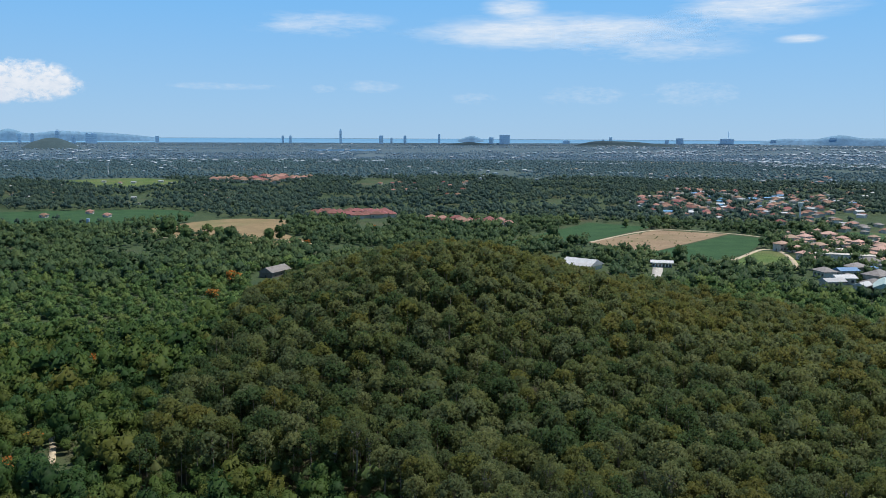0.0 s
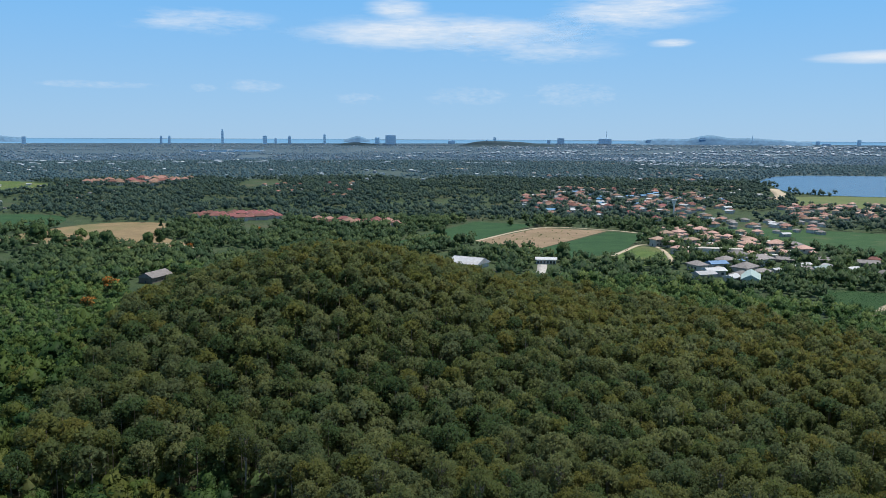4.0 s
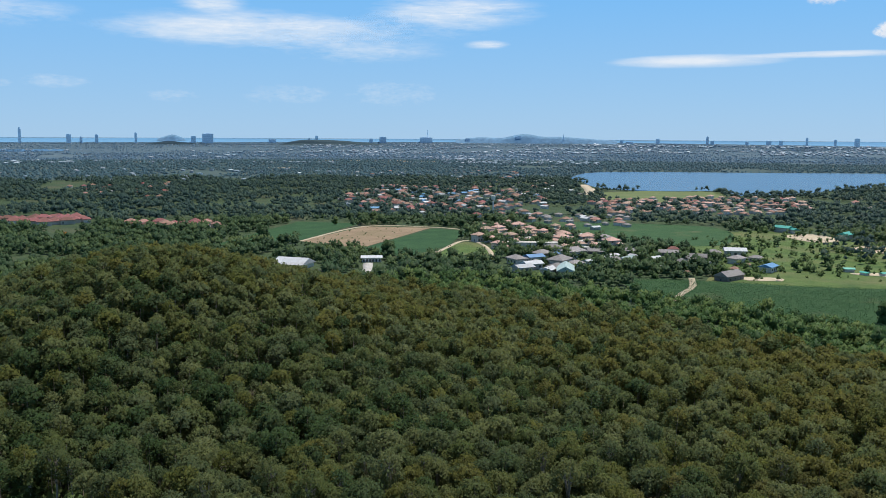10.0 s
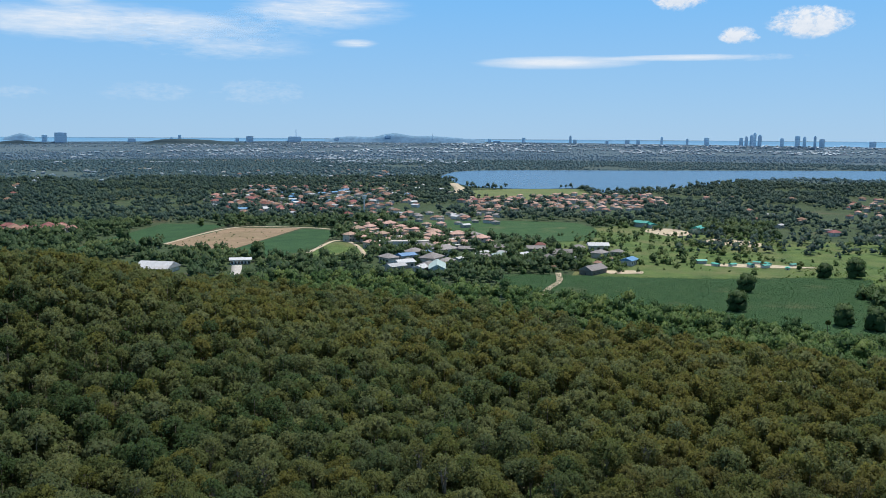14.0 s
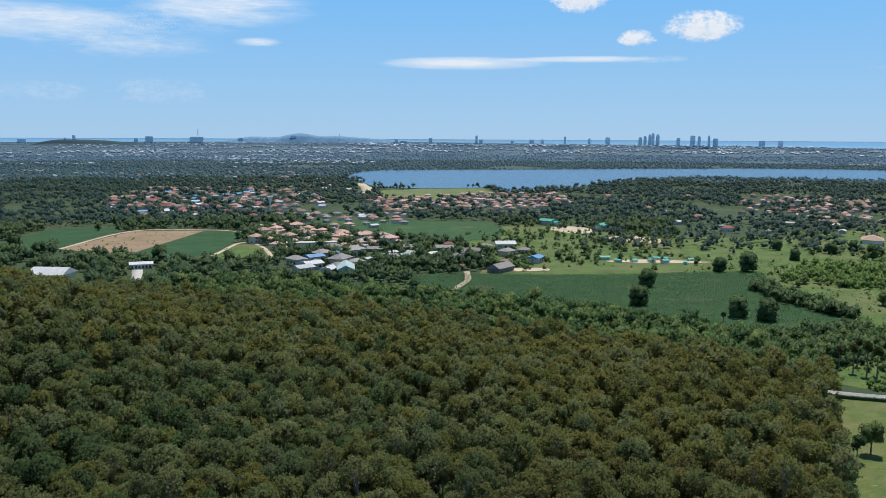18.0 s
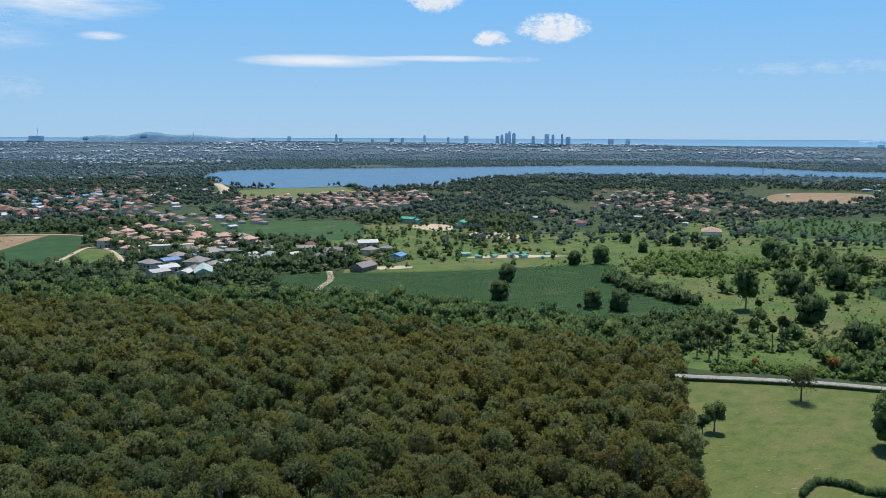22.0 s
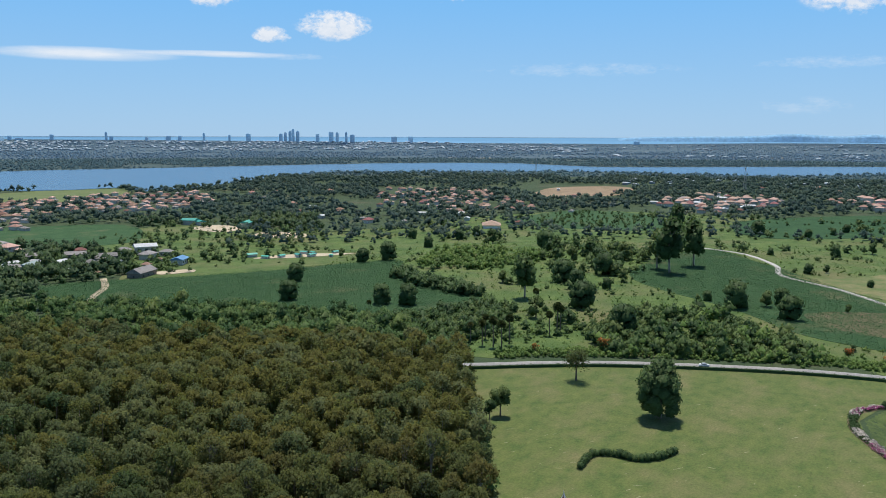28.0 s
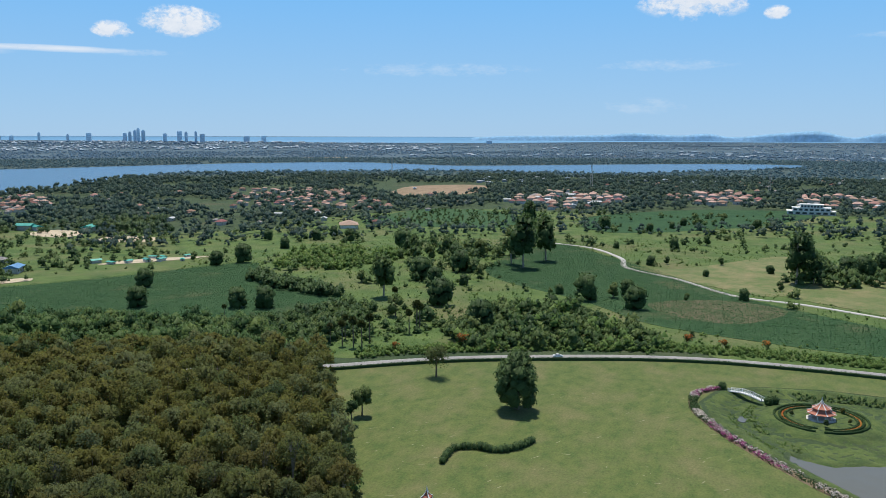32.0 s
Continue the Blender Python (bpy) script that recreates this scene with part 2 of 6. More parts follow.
L_MAGENTA = leaf("magenta_blossom", (0.30, 0.05, 0.17), (0.40, 0.085, 0.25), (0.48, 0.16, 0.32))
L_BUSH = leaf("scrub_leaves", (0.090, 0.165, 0.043), (0.125, 0.210, 0.050), (0.175, 0.255, 0.067), through_light=0.4)
L_CROP = leaf("cassava_leaves", (0.043, 0.107, 0.042), (0.050, 0.121, 0.048), (0.065, 0.140, 0.055), through_light=0.35, rough=0.8)


# ---- ground form ----
def P(az, r):
    return (r * math.sin(radians(az)), r * math.cos(radians(az)))


def true_r(r):
    """Beyond 2 km the land is drawn together, so that the coast lies within 4.7 km."""
    r = np.minimum(r, 4699.0)
    return np.where(r < 2000, r, 2000 - 2700 * np.log(np.maximum(1 - (r - 2000) / 2700, 1e-4)))


def near_r(R):
    return np.where(R < 2000, R, 2000 + 2700 * (1 - np.exp(-(np.maximum(R, 2000) - 2000) / 2700)))


BASIN = [(338, 17), (322, 22), (304, 18), (285, 6), (268, -7), (250, -23), (235, -45), (250, -80), (330, -80), (352, -60), (353, -20), (348, 5)]
ISLAND = (318, -17)


def inside(px, py, poly):
    px, py = np.asarray(px, float), np.asarray(py, float)
    c = np.zeros(px.shape, bool)
    for (x0, y0), (x1, y1) in zip(poly, poly[1:] + poly[:1]):
        with np.errstate(divide="ignore", invalid="ignore"):
            c ^= ((y0 > py) != (y1 > py)) & (px < (x1 - x0) * (py - y0) / (y1 - y0 + 1e-12) + x0)
    return c


def edge_distance(px, py, line):
    d = np.full(np.shape(px), 1e9)
    for (x0, y0), (x1, y1) in zip(line, line[1:]):
        ex, ey = x1 - x0, y1 - y0
        t = np.clip(((px - x0) * ex + (py - y0) * ey) / (ex * ex + ey * ey + 1e-9), 0, 1)
        d = np.minimum(d, np.hypot(px - x0 - t * ex, py - y0 - t * ey))
    return d


def smooth(v):
    v = np.clip(v, 0, 1)
    return v * v * (3 - 2 * v)


SHORE_AZ = [86, 90, 91.3, 92, 93.9, 96.5, 99, 120]
SHORE_R = [200, 262, 282, 278, 277, 283, 292, 300]


def height(x, y):
    x, y = np.asarray(x, float), np.asarray(y, float)
    r = np.hypot(x, y)
    z = np.where(r > 2000, EYE * (1 - r / np.maximum(true_r(r), 1)), 0.0)
    hill = 34 * np.exp(-((x - 2) / 88) ** 2 - ((y - 395) / 105) ** 2) - 1.2
    z = z + np.maximum(hill, 0)
    inb = inside(x, y, BASIN)
    reach = np.interp(np.degrees(np.arctan2(x, y)), SHORE_AZ, SHORE_R)
    reach = reach + 1.1 * np.sin(x * 0.31 + 1.0) * np.sin(y * 0.23)
    deep = 1.5 + 1.9 * smooth((reach + 2.5 - r) / 9.0)
    dip = deep * smooth(edge_distance(x, y, BASIN + BASIN[:1]) / 9.0) * inb
    up = smooth((24 - np.hypot(x - ISLAND[0], (y - ISLAND[1]))) / 7.0)
    return z - dip * (1 - 0.93 * up)


def zg(x, y):
    return float(height(x, y))


# ---- mesh helpers ----
def mesh(name, verts, faces, material, tint=None, smooth_faces=False, normals=None):
    """A mesh from an array of points and an array of triangles or quads, with soft normals where they are given."""
    verts, faces = np.asarray(verts, np.float32), np.asarray(faces, np.int32)
    me = bpy.data.meshes.new(name)
    k = faces.shape[1]
    me.vertices.add(len(verts))
    me.vertices.foreach_set("co", verts.ravel())
    me.loops.add(faces.size)
    me.loops.foreach_set("vertex_index", faces.ravel())
    me.polygons.add(len(faces))
    me.polygons.foreach_set("loop_start", np.arange(0, faces.size, k, dtype=np.int32))
    if smooth_faces:
        me.polygons.foreach_set("use_smooth", np.ones(len(faces), bool))
    me.update(calc_edges=True)
    if normals is not None:
        me.attributes.new("custom_normal", "FLOAT_VECTOR", "POINT").data.foreach_set("vector", np.asarray(normals, np.float32).ravel())
    if tint is not None:
        me.attributes.new("tint", "FLOAT", "POINT").data.foreach_set("value", np.asarray(tint, np.float32))
    me.materials.append(material)
    return me


def bmesh_mesh(name, bm, material, flat=True):
    me = bpy.data.meshes.new(name)
    bm.normal_update()
    bm.to_mesh(me)
    bm.free()
    me.materials.append(material)
    return me


def part(name, data, material=None, parent=None, label="", at=None):
    """One mesh object under a thing or part; data is a bmesh or a mesh."""
    if isinstance(data, bmesh.types.BMesh):
        data = bmesh_mesh(name, data, material)
    ob = new(name, data)
    ob.parent = parent
    if at is not None:
        ob.matrix_basis = at
    if label:
        ob["label"] = label
    return ob


def thing(name, label, category, group="", at=None):
    ob = new(name)
    ob.empty_display_size = 0.5
    if at is not None:
        ob.matrix_basis = at
    return tagged(ob, label, category, group)


def box(bm, x0, x1, y0, y1, z0, z1, bevel=0.0):
    vs = [bm.verts.new(c) for c in ((x0, y0, z0), (x1, y0, z0), (x1, y1, z0), (x0, y1, z0), (x0, y0, z1), (x1, y0, z1), (x1, y1, z1), (x0, y1, z1))]
    fs = [bm.faces.new([vs[i] for i in f]) for f in ((3, 2, 1, 0), (4, 5, 6, 7), (0, 1, 5, 4), (1, 2, 6, 5), (2, 3, 7, 6), (3, 0, 4, 7))]
    if bevel:
        bmesh.ops.bevel(bm, geom=list({e for f in fs for e in f.edges}), offset=bevel, segments=1, affect="EDGES")
    return bm


def tube(points, radii, sides=6):
    """Points and quads of a tapered tube along a line."""
    v, f = [], []
    for i, (p, r) in enumerate(zip(points, radii)):
        for k in range(sides):
            a = 2 * math.pi * k / sides
            v.append((p[0] + r * math.cos(a), p[1] + r * math.sin(a), p[2]))
        if i:
            for k in range(sides):
                j = (k + 1) % sides
                f.append(((i - 1) * sides + k, (i - 1) * sides + j, i * sides + j, i * sides + k))
    return v, f


def spline(pts, n=8, closed=False):
    """A smooth line through the points."""
    pts = [Vector((p[0], p[1], 0)) for p in pts]
    m = len(pts)
    out = []
    for i in range(m if closed else m - 1):
        p0, p1, p2, p3 = (pts[j % m] if closed else pts[min(max(j, 0), m - 1)] for j in (i - 1, i, i + 1, i + 2))
        for k in range(n):
            t = k / n
            q = 0.5 * (2 * p1 + (p2 - p0) * t + (2 * p0 - 5 * p1 + 4 * p2 - p3) * t * t + (3 * p1 - p0 - 3 * p2 + p3) * t ** 3)
            out.append((q.x, q.y))
    if not closed:
        out.append((pts[-1].x, pts[-1].y))
    return out


def patch(name, poly, z, material, label, category="field", rough_edge=1.2, rounded=True, skirt=0.6):
    """A flat piece of land with an uneven border, laid a little above the ground."""
    ring = spline(poly, 7, True) if rounded else list(poly)
    bm = bmesh.new()
    top, low = [], []
    for i, (x, y) in enumerate(ring):
        w = noise.noise(Vector((x * 0.11, y * 0.11, z * 10))) * rough_edge
        a = math.atan2(y, x)
        x, y = x + w * math.cos(a * 7 + i), y + w * math.sin(a * 7 + i)
        top.append(bm.verts.new((x, y, zg(x, y) + z)))
        low.append(bm.verts.new((x, y, zg(x, y) - skirt)))
    f = bm.faces.new(top)
    for i in range(len(ring)):
        j = (i + 1) % len(ring)
        bm.faces.new((top[j], top[i], low[i], low[j]))
    f.normal_update()
    up = bmesh.ops.triangulate(bm, faces=[f], ngon_method="EAR_CLIP")["faces"]
    bm.normal_update()
    bmesh.ops.reverse_faces(bm, faces=[t for t in up if t.normal.z < 0])
    ob = part(name, bm, material)
    return tagged(ob, label, category, kind="structure")


def ribbon(name, line, width, z, material, label, category, n=6, uneven=0.0):
    pts = spline(line, n)
    v, f = [], []
    for i, (x, y) in enumerate(pts):
        (xa, ya), (xb, yb) = pts[max(i - 1, 0)], pts[min(i + 1, len(pts) - 1)]
        d = math.hypot(xb - xa, yb - ya)
        nx, ny = -(yb - ya) / d, (xb - xa) / d
        w = width / 2 * (1 + uneven * noise.noise(Vector((x * 0.09, y * 0.09, 3))))
        h = zg(x, y)
        for s, dz in ((-1, -0.4), (-1, z), (1, z), (1, -0.4)):
            v.append((x + nx * w * s, y + ny * w * s, h + dz))
        if i:
            b = 4 * i
            for k in range(3):
                f.append((b - 4 + k, b - 4 + k + 1, b + k + 1, b + k))
    me = mesh(name, v, f, material)
    ob = part(name, me)
    return tagged(ob, label, category, kind="structure") if label else ob


# ---- ground, lake, sea ----
az_steps = np.unique(np.concatenate([np.arange(-180, -34, 4.0), np.arange(-34, 104, 0.5), np.arange(104, 181, 4.0)]))
r_steps = np.concatenate([np.linspace(0.0, 150, 12), np.arange(154, 430, 3.5), np.geomspace(432, 2000, 40), near_r(np.geomspace(2100, 60000, 40)), [4700.0]])
aa, rr = np.meshgrid(np.radians(az_steps), r_steps)
gx, gy = rr * np.sin(aa), rr * np.cos(aa)
gz = height(gx, gy)
na = len(az_steps)
q = np.arange((len(r_steps) - 1) * (na - 1))
qi, qj = q // (na - 1), q % (na - 1)
quads = np.stack([qi * na + qj, qi * na + qj + 1, (qi + 1) * na + qj + 1, (qi + 1) * na + qj], -1)
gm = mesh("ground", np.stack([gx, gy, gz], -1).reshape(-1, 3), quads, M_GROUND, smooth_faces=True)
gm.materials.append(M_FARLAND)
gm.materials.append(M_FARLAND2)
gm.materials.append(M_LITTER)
# Beyond 1960 m and 3150 m the ground takes the haze-tinted materials.
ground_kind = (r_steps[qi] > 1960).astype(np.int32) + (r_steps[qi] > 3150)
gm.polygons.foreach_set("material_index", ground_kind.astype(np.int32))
tagged(new("ground", gm), "green undergrowth and scrub covering gently rolling land", "ground", kind="structure")

FOREST_EDGE = [(330, 192), (304, 174), (247, 137), (216, 115), (185, 98), (120, 66)]
ROAD = [(262, 262), (285, 222), (306, 183), (327, 155), (342, 133), (357, 104), (374, 63), (383, 31), (386, 3), (386, -44), (378, -110)]
LAWN = [(305, 173), (247, 137), (216, 115), (185, 98), (120, 66), (120, -70), (205, -70), (233, -36), (248, -19), (265, -4), (283, 9), (303, 20.5), (321, 25), (339, 20), (350, 5), (355, -20), (353, -70), (380, -70), (382, -44), (382, 3), (379, 31), (370, 62), (353, 102), (338, 131), (323, 153)]
patch("lawn", LAWN, 0.05, M_LAWN, "wide mown lawn with pale dry streaks beside the road", "lawn", 0.3, rounded=False)
MEADOW = [P(36, 530), P(44, 470), P(50, 400), P(56, 388), P(61, 372), P(66, 380), P(75, 385), P(85, 397), P(99, 400), P(100, 1100), P(90, 1130), P(80, 1080), P(70, 1120), P(62, 1050), P(56, 900), P(46, 900), P(40, 960), P(34, 830), P(38, 700)]
patch("meadow", MEADOW, 0.06, M_MEADOW, "bright green rough pasture dotted with bushes", "meadow", 6.0)

F9 = [(322, 512), (430, 440), (544, 382), (508, 346), (438, 238), (390, 240), (360, 272), (345, 336), (320, 391), (305, 440)]
FIELDS = [
    ("field", [(-600, 1040), (-362, 1114), (-315, 968), (-530, 915)], M_CROP2, "dark green crop field between tree lines"),
    ("field", [(-803, 1756), (-681, 1908), (-520, 1720), (-573, 1518)], M_MEADOW, "pale green open field among woods"),
    ("field", [(-310, 862), (-261, 990), (-182, 985), (-176, 880), (-120, 772), (-192, 772)], M_TAN, "dry straw-coloured harvested field"),
    ("field", [(139, 794), (229, 901), (294, 867), (176, 722)], M_BROWN, "ploughed brown earth field"),
    ("field", [(177, 720), (293, 857), (321, 826), (260, 718), (200, 660)], M_CROP2, "dark green crop field beside ploughed earth"),
    ("field", [(58, 787), (168, 973), (232, 933), (138, 797), (85, 770)], M_CROP2, "dark green crop field beside ploughed earth"),
    ("field", [(222, 640), (276, 733), (295, 716), (273, 632)], M_MEADOW, "small grassy plot between dirt tracks"),
    ("field", [(427, 890), (500, 860), (597, 775), (512, 650), (435, 690), (404, 807)], M_CROP, "dark green crop field behind the village"),
    ("field", F9, M_CROP, "large dark green cassava field in rows"),
    ("field", [(580, 200), (744, 190), (672, 118), (545, 22), (473, -60), (420, -60), (443, 52), (493, 105)], M_CROP, "dark green cassava field beside a lane"),
    ("field", [(504, 70), (529, 30), (510, -7), (466, 17), (471, 50)], M_WEEDY, "brownish weedy strip in the cassava field"),
    ("field", [(641, 104), (641, 69), (743, -5), (614, -12), (553, 8)], M_DRY, "dry grassland with yellowed patches"),
    ("field", [(561, -10), (627, -30), (660, -80), (518, -80), (540, -28)], M_DRY, "dry grassland with yellowed patches"),
    ("field", [(856, 444), (1035, 435), (1016, 319), (867, 272), (833, 377)], M_CROP, "grey-green orchard field"),
    ("field", [(1012, 214), (1168, 92), (1168, -45), (977, 27), (858, 161)], M_CROP2, "dark green field before the houses"),
    ("field", [(1249, 596), (1467, 652), (1555, 547), (1374, 483), (1241, 522)], M_BROWN, "bare reddish-brown field near the lake"),
    ("field", [(640, 470), (785, 492), (789, 410), (664, 311), (575, 300), (550, 365)], M_MEADOW, "bright green pasture"),
]
for i, (nm, poly, m, lab) in enumerate(FIELDS):
    patch(nm, poly, 0.14 + 0.004 * i, m, lab, "field", 1.5, rounded=i not in (3, 4, 5))
MARSH = [(762, 1320), (883, 1345), (984, 1300), (925, 1180), (768, 1097), (690, 1151)]
patch("marsh", MARSH, 0.16, M_MARSH, "flat green marsh on the lake shore", "marsh", 6.0)
LAKE = [(1000, 1860), (905, 1640), (835, 1430), (900, 1330), (1000, 1300), (960, 1190), (1082, 1195), (1375, 1307), (1720, 1400), (1830, 1260), (2120, 850), (2140, 585), (2147, 378), (2400, 200), (2600, 40), (2900, -90), (3000, 60), (2920, 330), (2480, 880), (2500, 1080), (2580, 1330), (2440, 1560), (2180, 1727), (1652, 1933), (1234, 2085)]


def squeeze(poly):
    """Points of the flat map, drawn together beyond 2 km."""
    out = []
    for x, y in poly:
        r = math.hypot(x, y)
        k = float(near_r(np.float64(r))) / r
        out.append((x * k, y * k))
    return out


LAKE_IN = squeeze(spline(LAKE, 5, True))
patch("lake", LAKE_IN, 0.7, M_LAKE, "wide blue lake with a low wooded shore", "lake", 3.0, rounded=False, skirt=3.0)
patch("lagoon", squeeze([P(-4.5, 5300), P(-8, 5200), P(-9, 5700), P(-5, 5900)]), 0.9, M_LAKE, "pale strip of distant water", "lagoon", 2.0, skirt=3.0)


def shore(az):
    """Distance of the coast on the flat map."""
    return np.interp(az, [-60, -28, -18, -5, 5, 18, 30, 45, 55, 60, 72, 80, 110], [10000, 10000, 10200, 10500, 11000, 12500, 13500, 11000, 9800, 8900, 8800, 10500, 12000])


sa = np.radians(np.arange(-60, 111, 1.0))
sv, sf = [], []
for i, a in enumerate(sa):
    r0 = float(near_r(shore(math.degrees(a))))
    for k in range(5):
        r = r0 + (4698 - r0) * k / 4
        sv.append((r * math.sin(a), r * math.cos(a), zg(r * math.sin(a), r * math.cos(a)) + 0.5))
    if i:
        for k in range(4):
            b = i * 5 + k
            sf.append((b - 5, b, b + 1, b - 4))
tagged(new("sea", mesh("sea", sv, sf, M_SEA, smooth_faces=True)), "blue sea along the horizon", "sea", kind="structure")

# roads and tracks
ribbon("road", ROAD, 7.6, 0.2, M_ASPHALT, "pale grey asphalt road curving round the lawn", "road", 10)
for s in (-3.4, 3.4):
    pts = spline(ROAD, 6)
    off = []
    for i, (x, y) in enumerate(pts):
        (xa, ya), (xb, yb) = pts[max(i - 1, 0)], pts[min(i + 1, len(pts) - 1)]
        d = math.hypot(xb - xa, yb - ya)
        off.append((x - (yb - ya) / d * s, y + (xb - xa) / d * s))
    ob = ribbon("edge_line", off, 0.14, 0.21, M_LINE, "", "", 2)
    tagged(ob, "faded white edge line of the road", "road marking", kind="structure")
TRACKS = [
    ([(213, 650), (250, 700), (285, 748), (296, 735), (288, 690), (272, 640)], 4.0, M_SAND, "pale dirt track between fields", "track"),
    ([(366, 500), (345, 470), (322, 450), (305, 432)], 4.5, M_SAND, "pale dirt track into the cassava field", "track"),
    ([(760, 200), (750, 187), (732, 152), (680, 118), (633, 105), (596, 64), (547, 24), (534, -15), (510, -58), (480, -110)], 4.0, M_CONC, "pale concrete lane winding past the fields", "lane"),
    ([(139, 794), (230, 903), (300, 870), (325, 830)], 3.5, M_SAND, "earth track along the ploughed field", "track"),
    ([(-320, 870), (-300, 820), (-260, 815), (-215, 800), (-150, 800), (-118, 768)], 3.5, M_SAND, "pale earth track by the straw field", "track"),
    ([(-130, 270), (-124, 258), (-119, 246)], 2.0, M_SAND, "narrow bare earth path in the scrub", "path"),
    ([(130, 570), (150, 592), (165, 640)], 7.0, M_CONC, "pale concrete yard road", "lane"),
    ([(860, 1560), (790, 1400), (720, 1290)], 22.0, M_SAND, "wide bare earth embankment near the lake", "embankment"),
]
for line, w, m, lab, cat in TRACKS:
    ribbon("track", line, w, 0.24, m, lab, cat, 6, 0.25)
for poly in ([(615, 690), (655, 690), (640, 640), (605, 640)], [(600, 585), (635, 600), (645, 560), (612, 540)], [(490, 480), (525, 470), (560, 430), (520, 450)], [(400, 492), (425, 482), (420, 470), (398, 480)]):
    patch("bare_ground", poly, 0.27, M_SAND, "bare sandy building ground", "bare ground", 3.0)

# ---- leaf clouds ----
TAU = 2 * math.pi


def dirs(n, up=0.0):
    d = rng.normal(size=(n, 3))
    d /= np.linalg.norm(d, axis=1)[:, None]
    d[:, 2] += up
    return d / np.linalg.norm(d, axis=1)[:, None]


def unit(v):
    return v / (np.linalg.norm(v, axis=-1, keepdims=True) + 1e-9)


def facing(tri, nrm):
    """Triangles (n, 3, 6) of points and soft normals, each wound so that its front looks along its normals."""
    g = np.cross(tri[:, 1] - tri[:, 0], tri[:, 2] - tri[:, 0])
    back = (g * nrm.mean(1)).sum(-1) < 0
    out = np.concatenate([tri, unit(nrm)], -1)
    out[back] = out[back][:, ::-1]
    return out


def heart(centres):
    """The point from which a crown swells, or None for long rows."""
    c = np.asarray(centres, float)
    return None if np.ptp(c, axis=0).max() > 30 else c.mean(0) - (0, 0, np.ptp(c[:, 2]) * 0.25 + 0.3)


def cards(centres, radii, n, size, up=0.35, jitter=0.55, squash=1.0):
    """Small leaf clumps (n, 3, 6) spread over the outsides of lobes; their soft normals follow lobe and crown."""
    centres, radii = np.asarray(centres, float), np.asarray(radii, float)
    w = radii ** 2 / (radii ** 2).sum()
    k = rng.choice(len(centres), n, p=w)
    d = dirs(n, up)
    pos = centres[k] + d * (radii[k] * rng.uniform(0.72, 1.08, n))[:, None] * np.array([1, 1, squash])
    nrm = unit(d + rng.normal(size=(n, 3)) * jitter)
    a = unit(np.cross(nrm, dirs(n)))
    b = np.cross(nrm, a)
    s = size * rng.uniform(0.6, 1.35, n)[:, None]
    tri = np.stack([pos + a * s * 0.62, pos - a * s * 0.4 + b * s * 0.5, pos - a * s * 0.4 - b * s * 0.5], 1)
    mid = heart(centres)
    whole = d if mid is None else unit(pos - mid)
    soft = d * 0.3 + whole * 0.58 + rng.normal(size=(n, 3)) * 0.4 + (0, 0, 0.25)
    return facing(tri, np.repeat(soft[:, None], 3, 1))


ICO = np.array([(0, -0.526, 0.851), (0, 0.526, 0.851), (0, -0.526, -0.851), (0, 0.526, -0.851), (-0.526, 0.851, 0), (-0.526, -0.851, 0), (0.526, 0.851, 0), (0.526, -0.851, 0), (0.851, 0, 0.526), (-0.851, 0, 0.526), (0.851, 0, -0.526), (-0.851, 0, -0.526)])
ICO_F = np.array([(0, 8, 1), (0, 5, 7), (0, 7, 8), (0, 1, 9), (0, 9, 5), (1, 4, 9), (1, 6, 4), (1, 8, 6), (2, 3, 11), (2, 11, 5), (2, 5, 7), (2, 7, 10), (2, 10, 3), (3, 10, 6), (3, 6, 4), (3, 4, 11), (4, 9, 11), (5, 11, 9), (6, 8, 10), (7, 10, 8)])


DOME = np.array([(0, 0, 1)] + [(1.05 * math.cos(TAU * k / 5), 1.05 * math.sin(TAU * k / 5), -0.25) for k in range(5)])
DOME_F = np.array([(0, 1 + k, 1 + (k + 1) % 5) for k in range(5)])


def masses(centres, radii, core, fine, squash=1.0):
    """Dense inner masses of leaves, one a lobe."""
    c, q = np.asarray(centres, float), np.asarray(radii, float)
    form, fac = (ICO, ICO_F) if fine else (DOME, DOME_F)
    mid, out = heart(c), []
    for ci, qi_ in zip(c, q):
        a = rng.uniform(0, TAU)
        turn = np.array([(math.cos(a), -math.sin(a), 0), (math.sin(a), math.cos(a), 0), (0, 0, 1)])
        p = (form @ turn) * (qi_ * core) * rng.uniform(0.8, 1.15, (len(form), 1)) * np.array([1, 1, squash])
        nrm = unit(p) * 0.45 + (0 if mid is None else unit(ci + p - mid) * 0.6) + (0, 0, 0.15)
        out.append(facing((ci + p)[fac], nrm[fac]))
    return np.concatenate(out)


def full(lob, n, size, core=0.8, fine=False, **kw):
    """Leaf clumps over dense inner masses of leaves."""
    return np.concatenate([cards(*lob, n, size, **kw), masses(*lob, core, fine)])


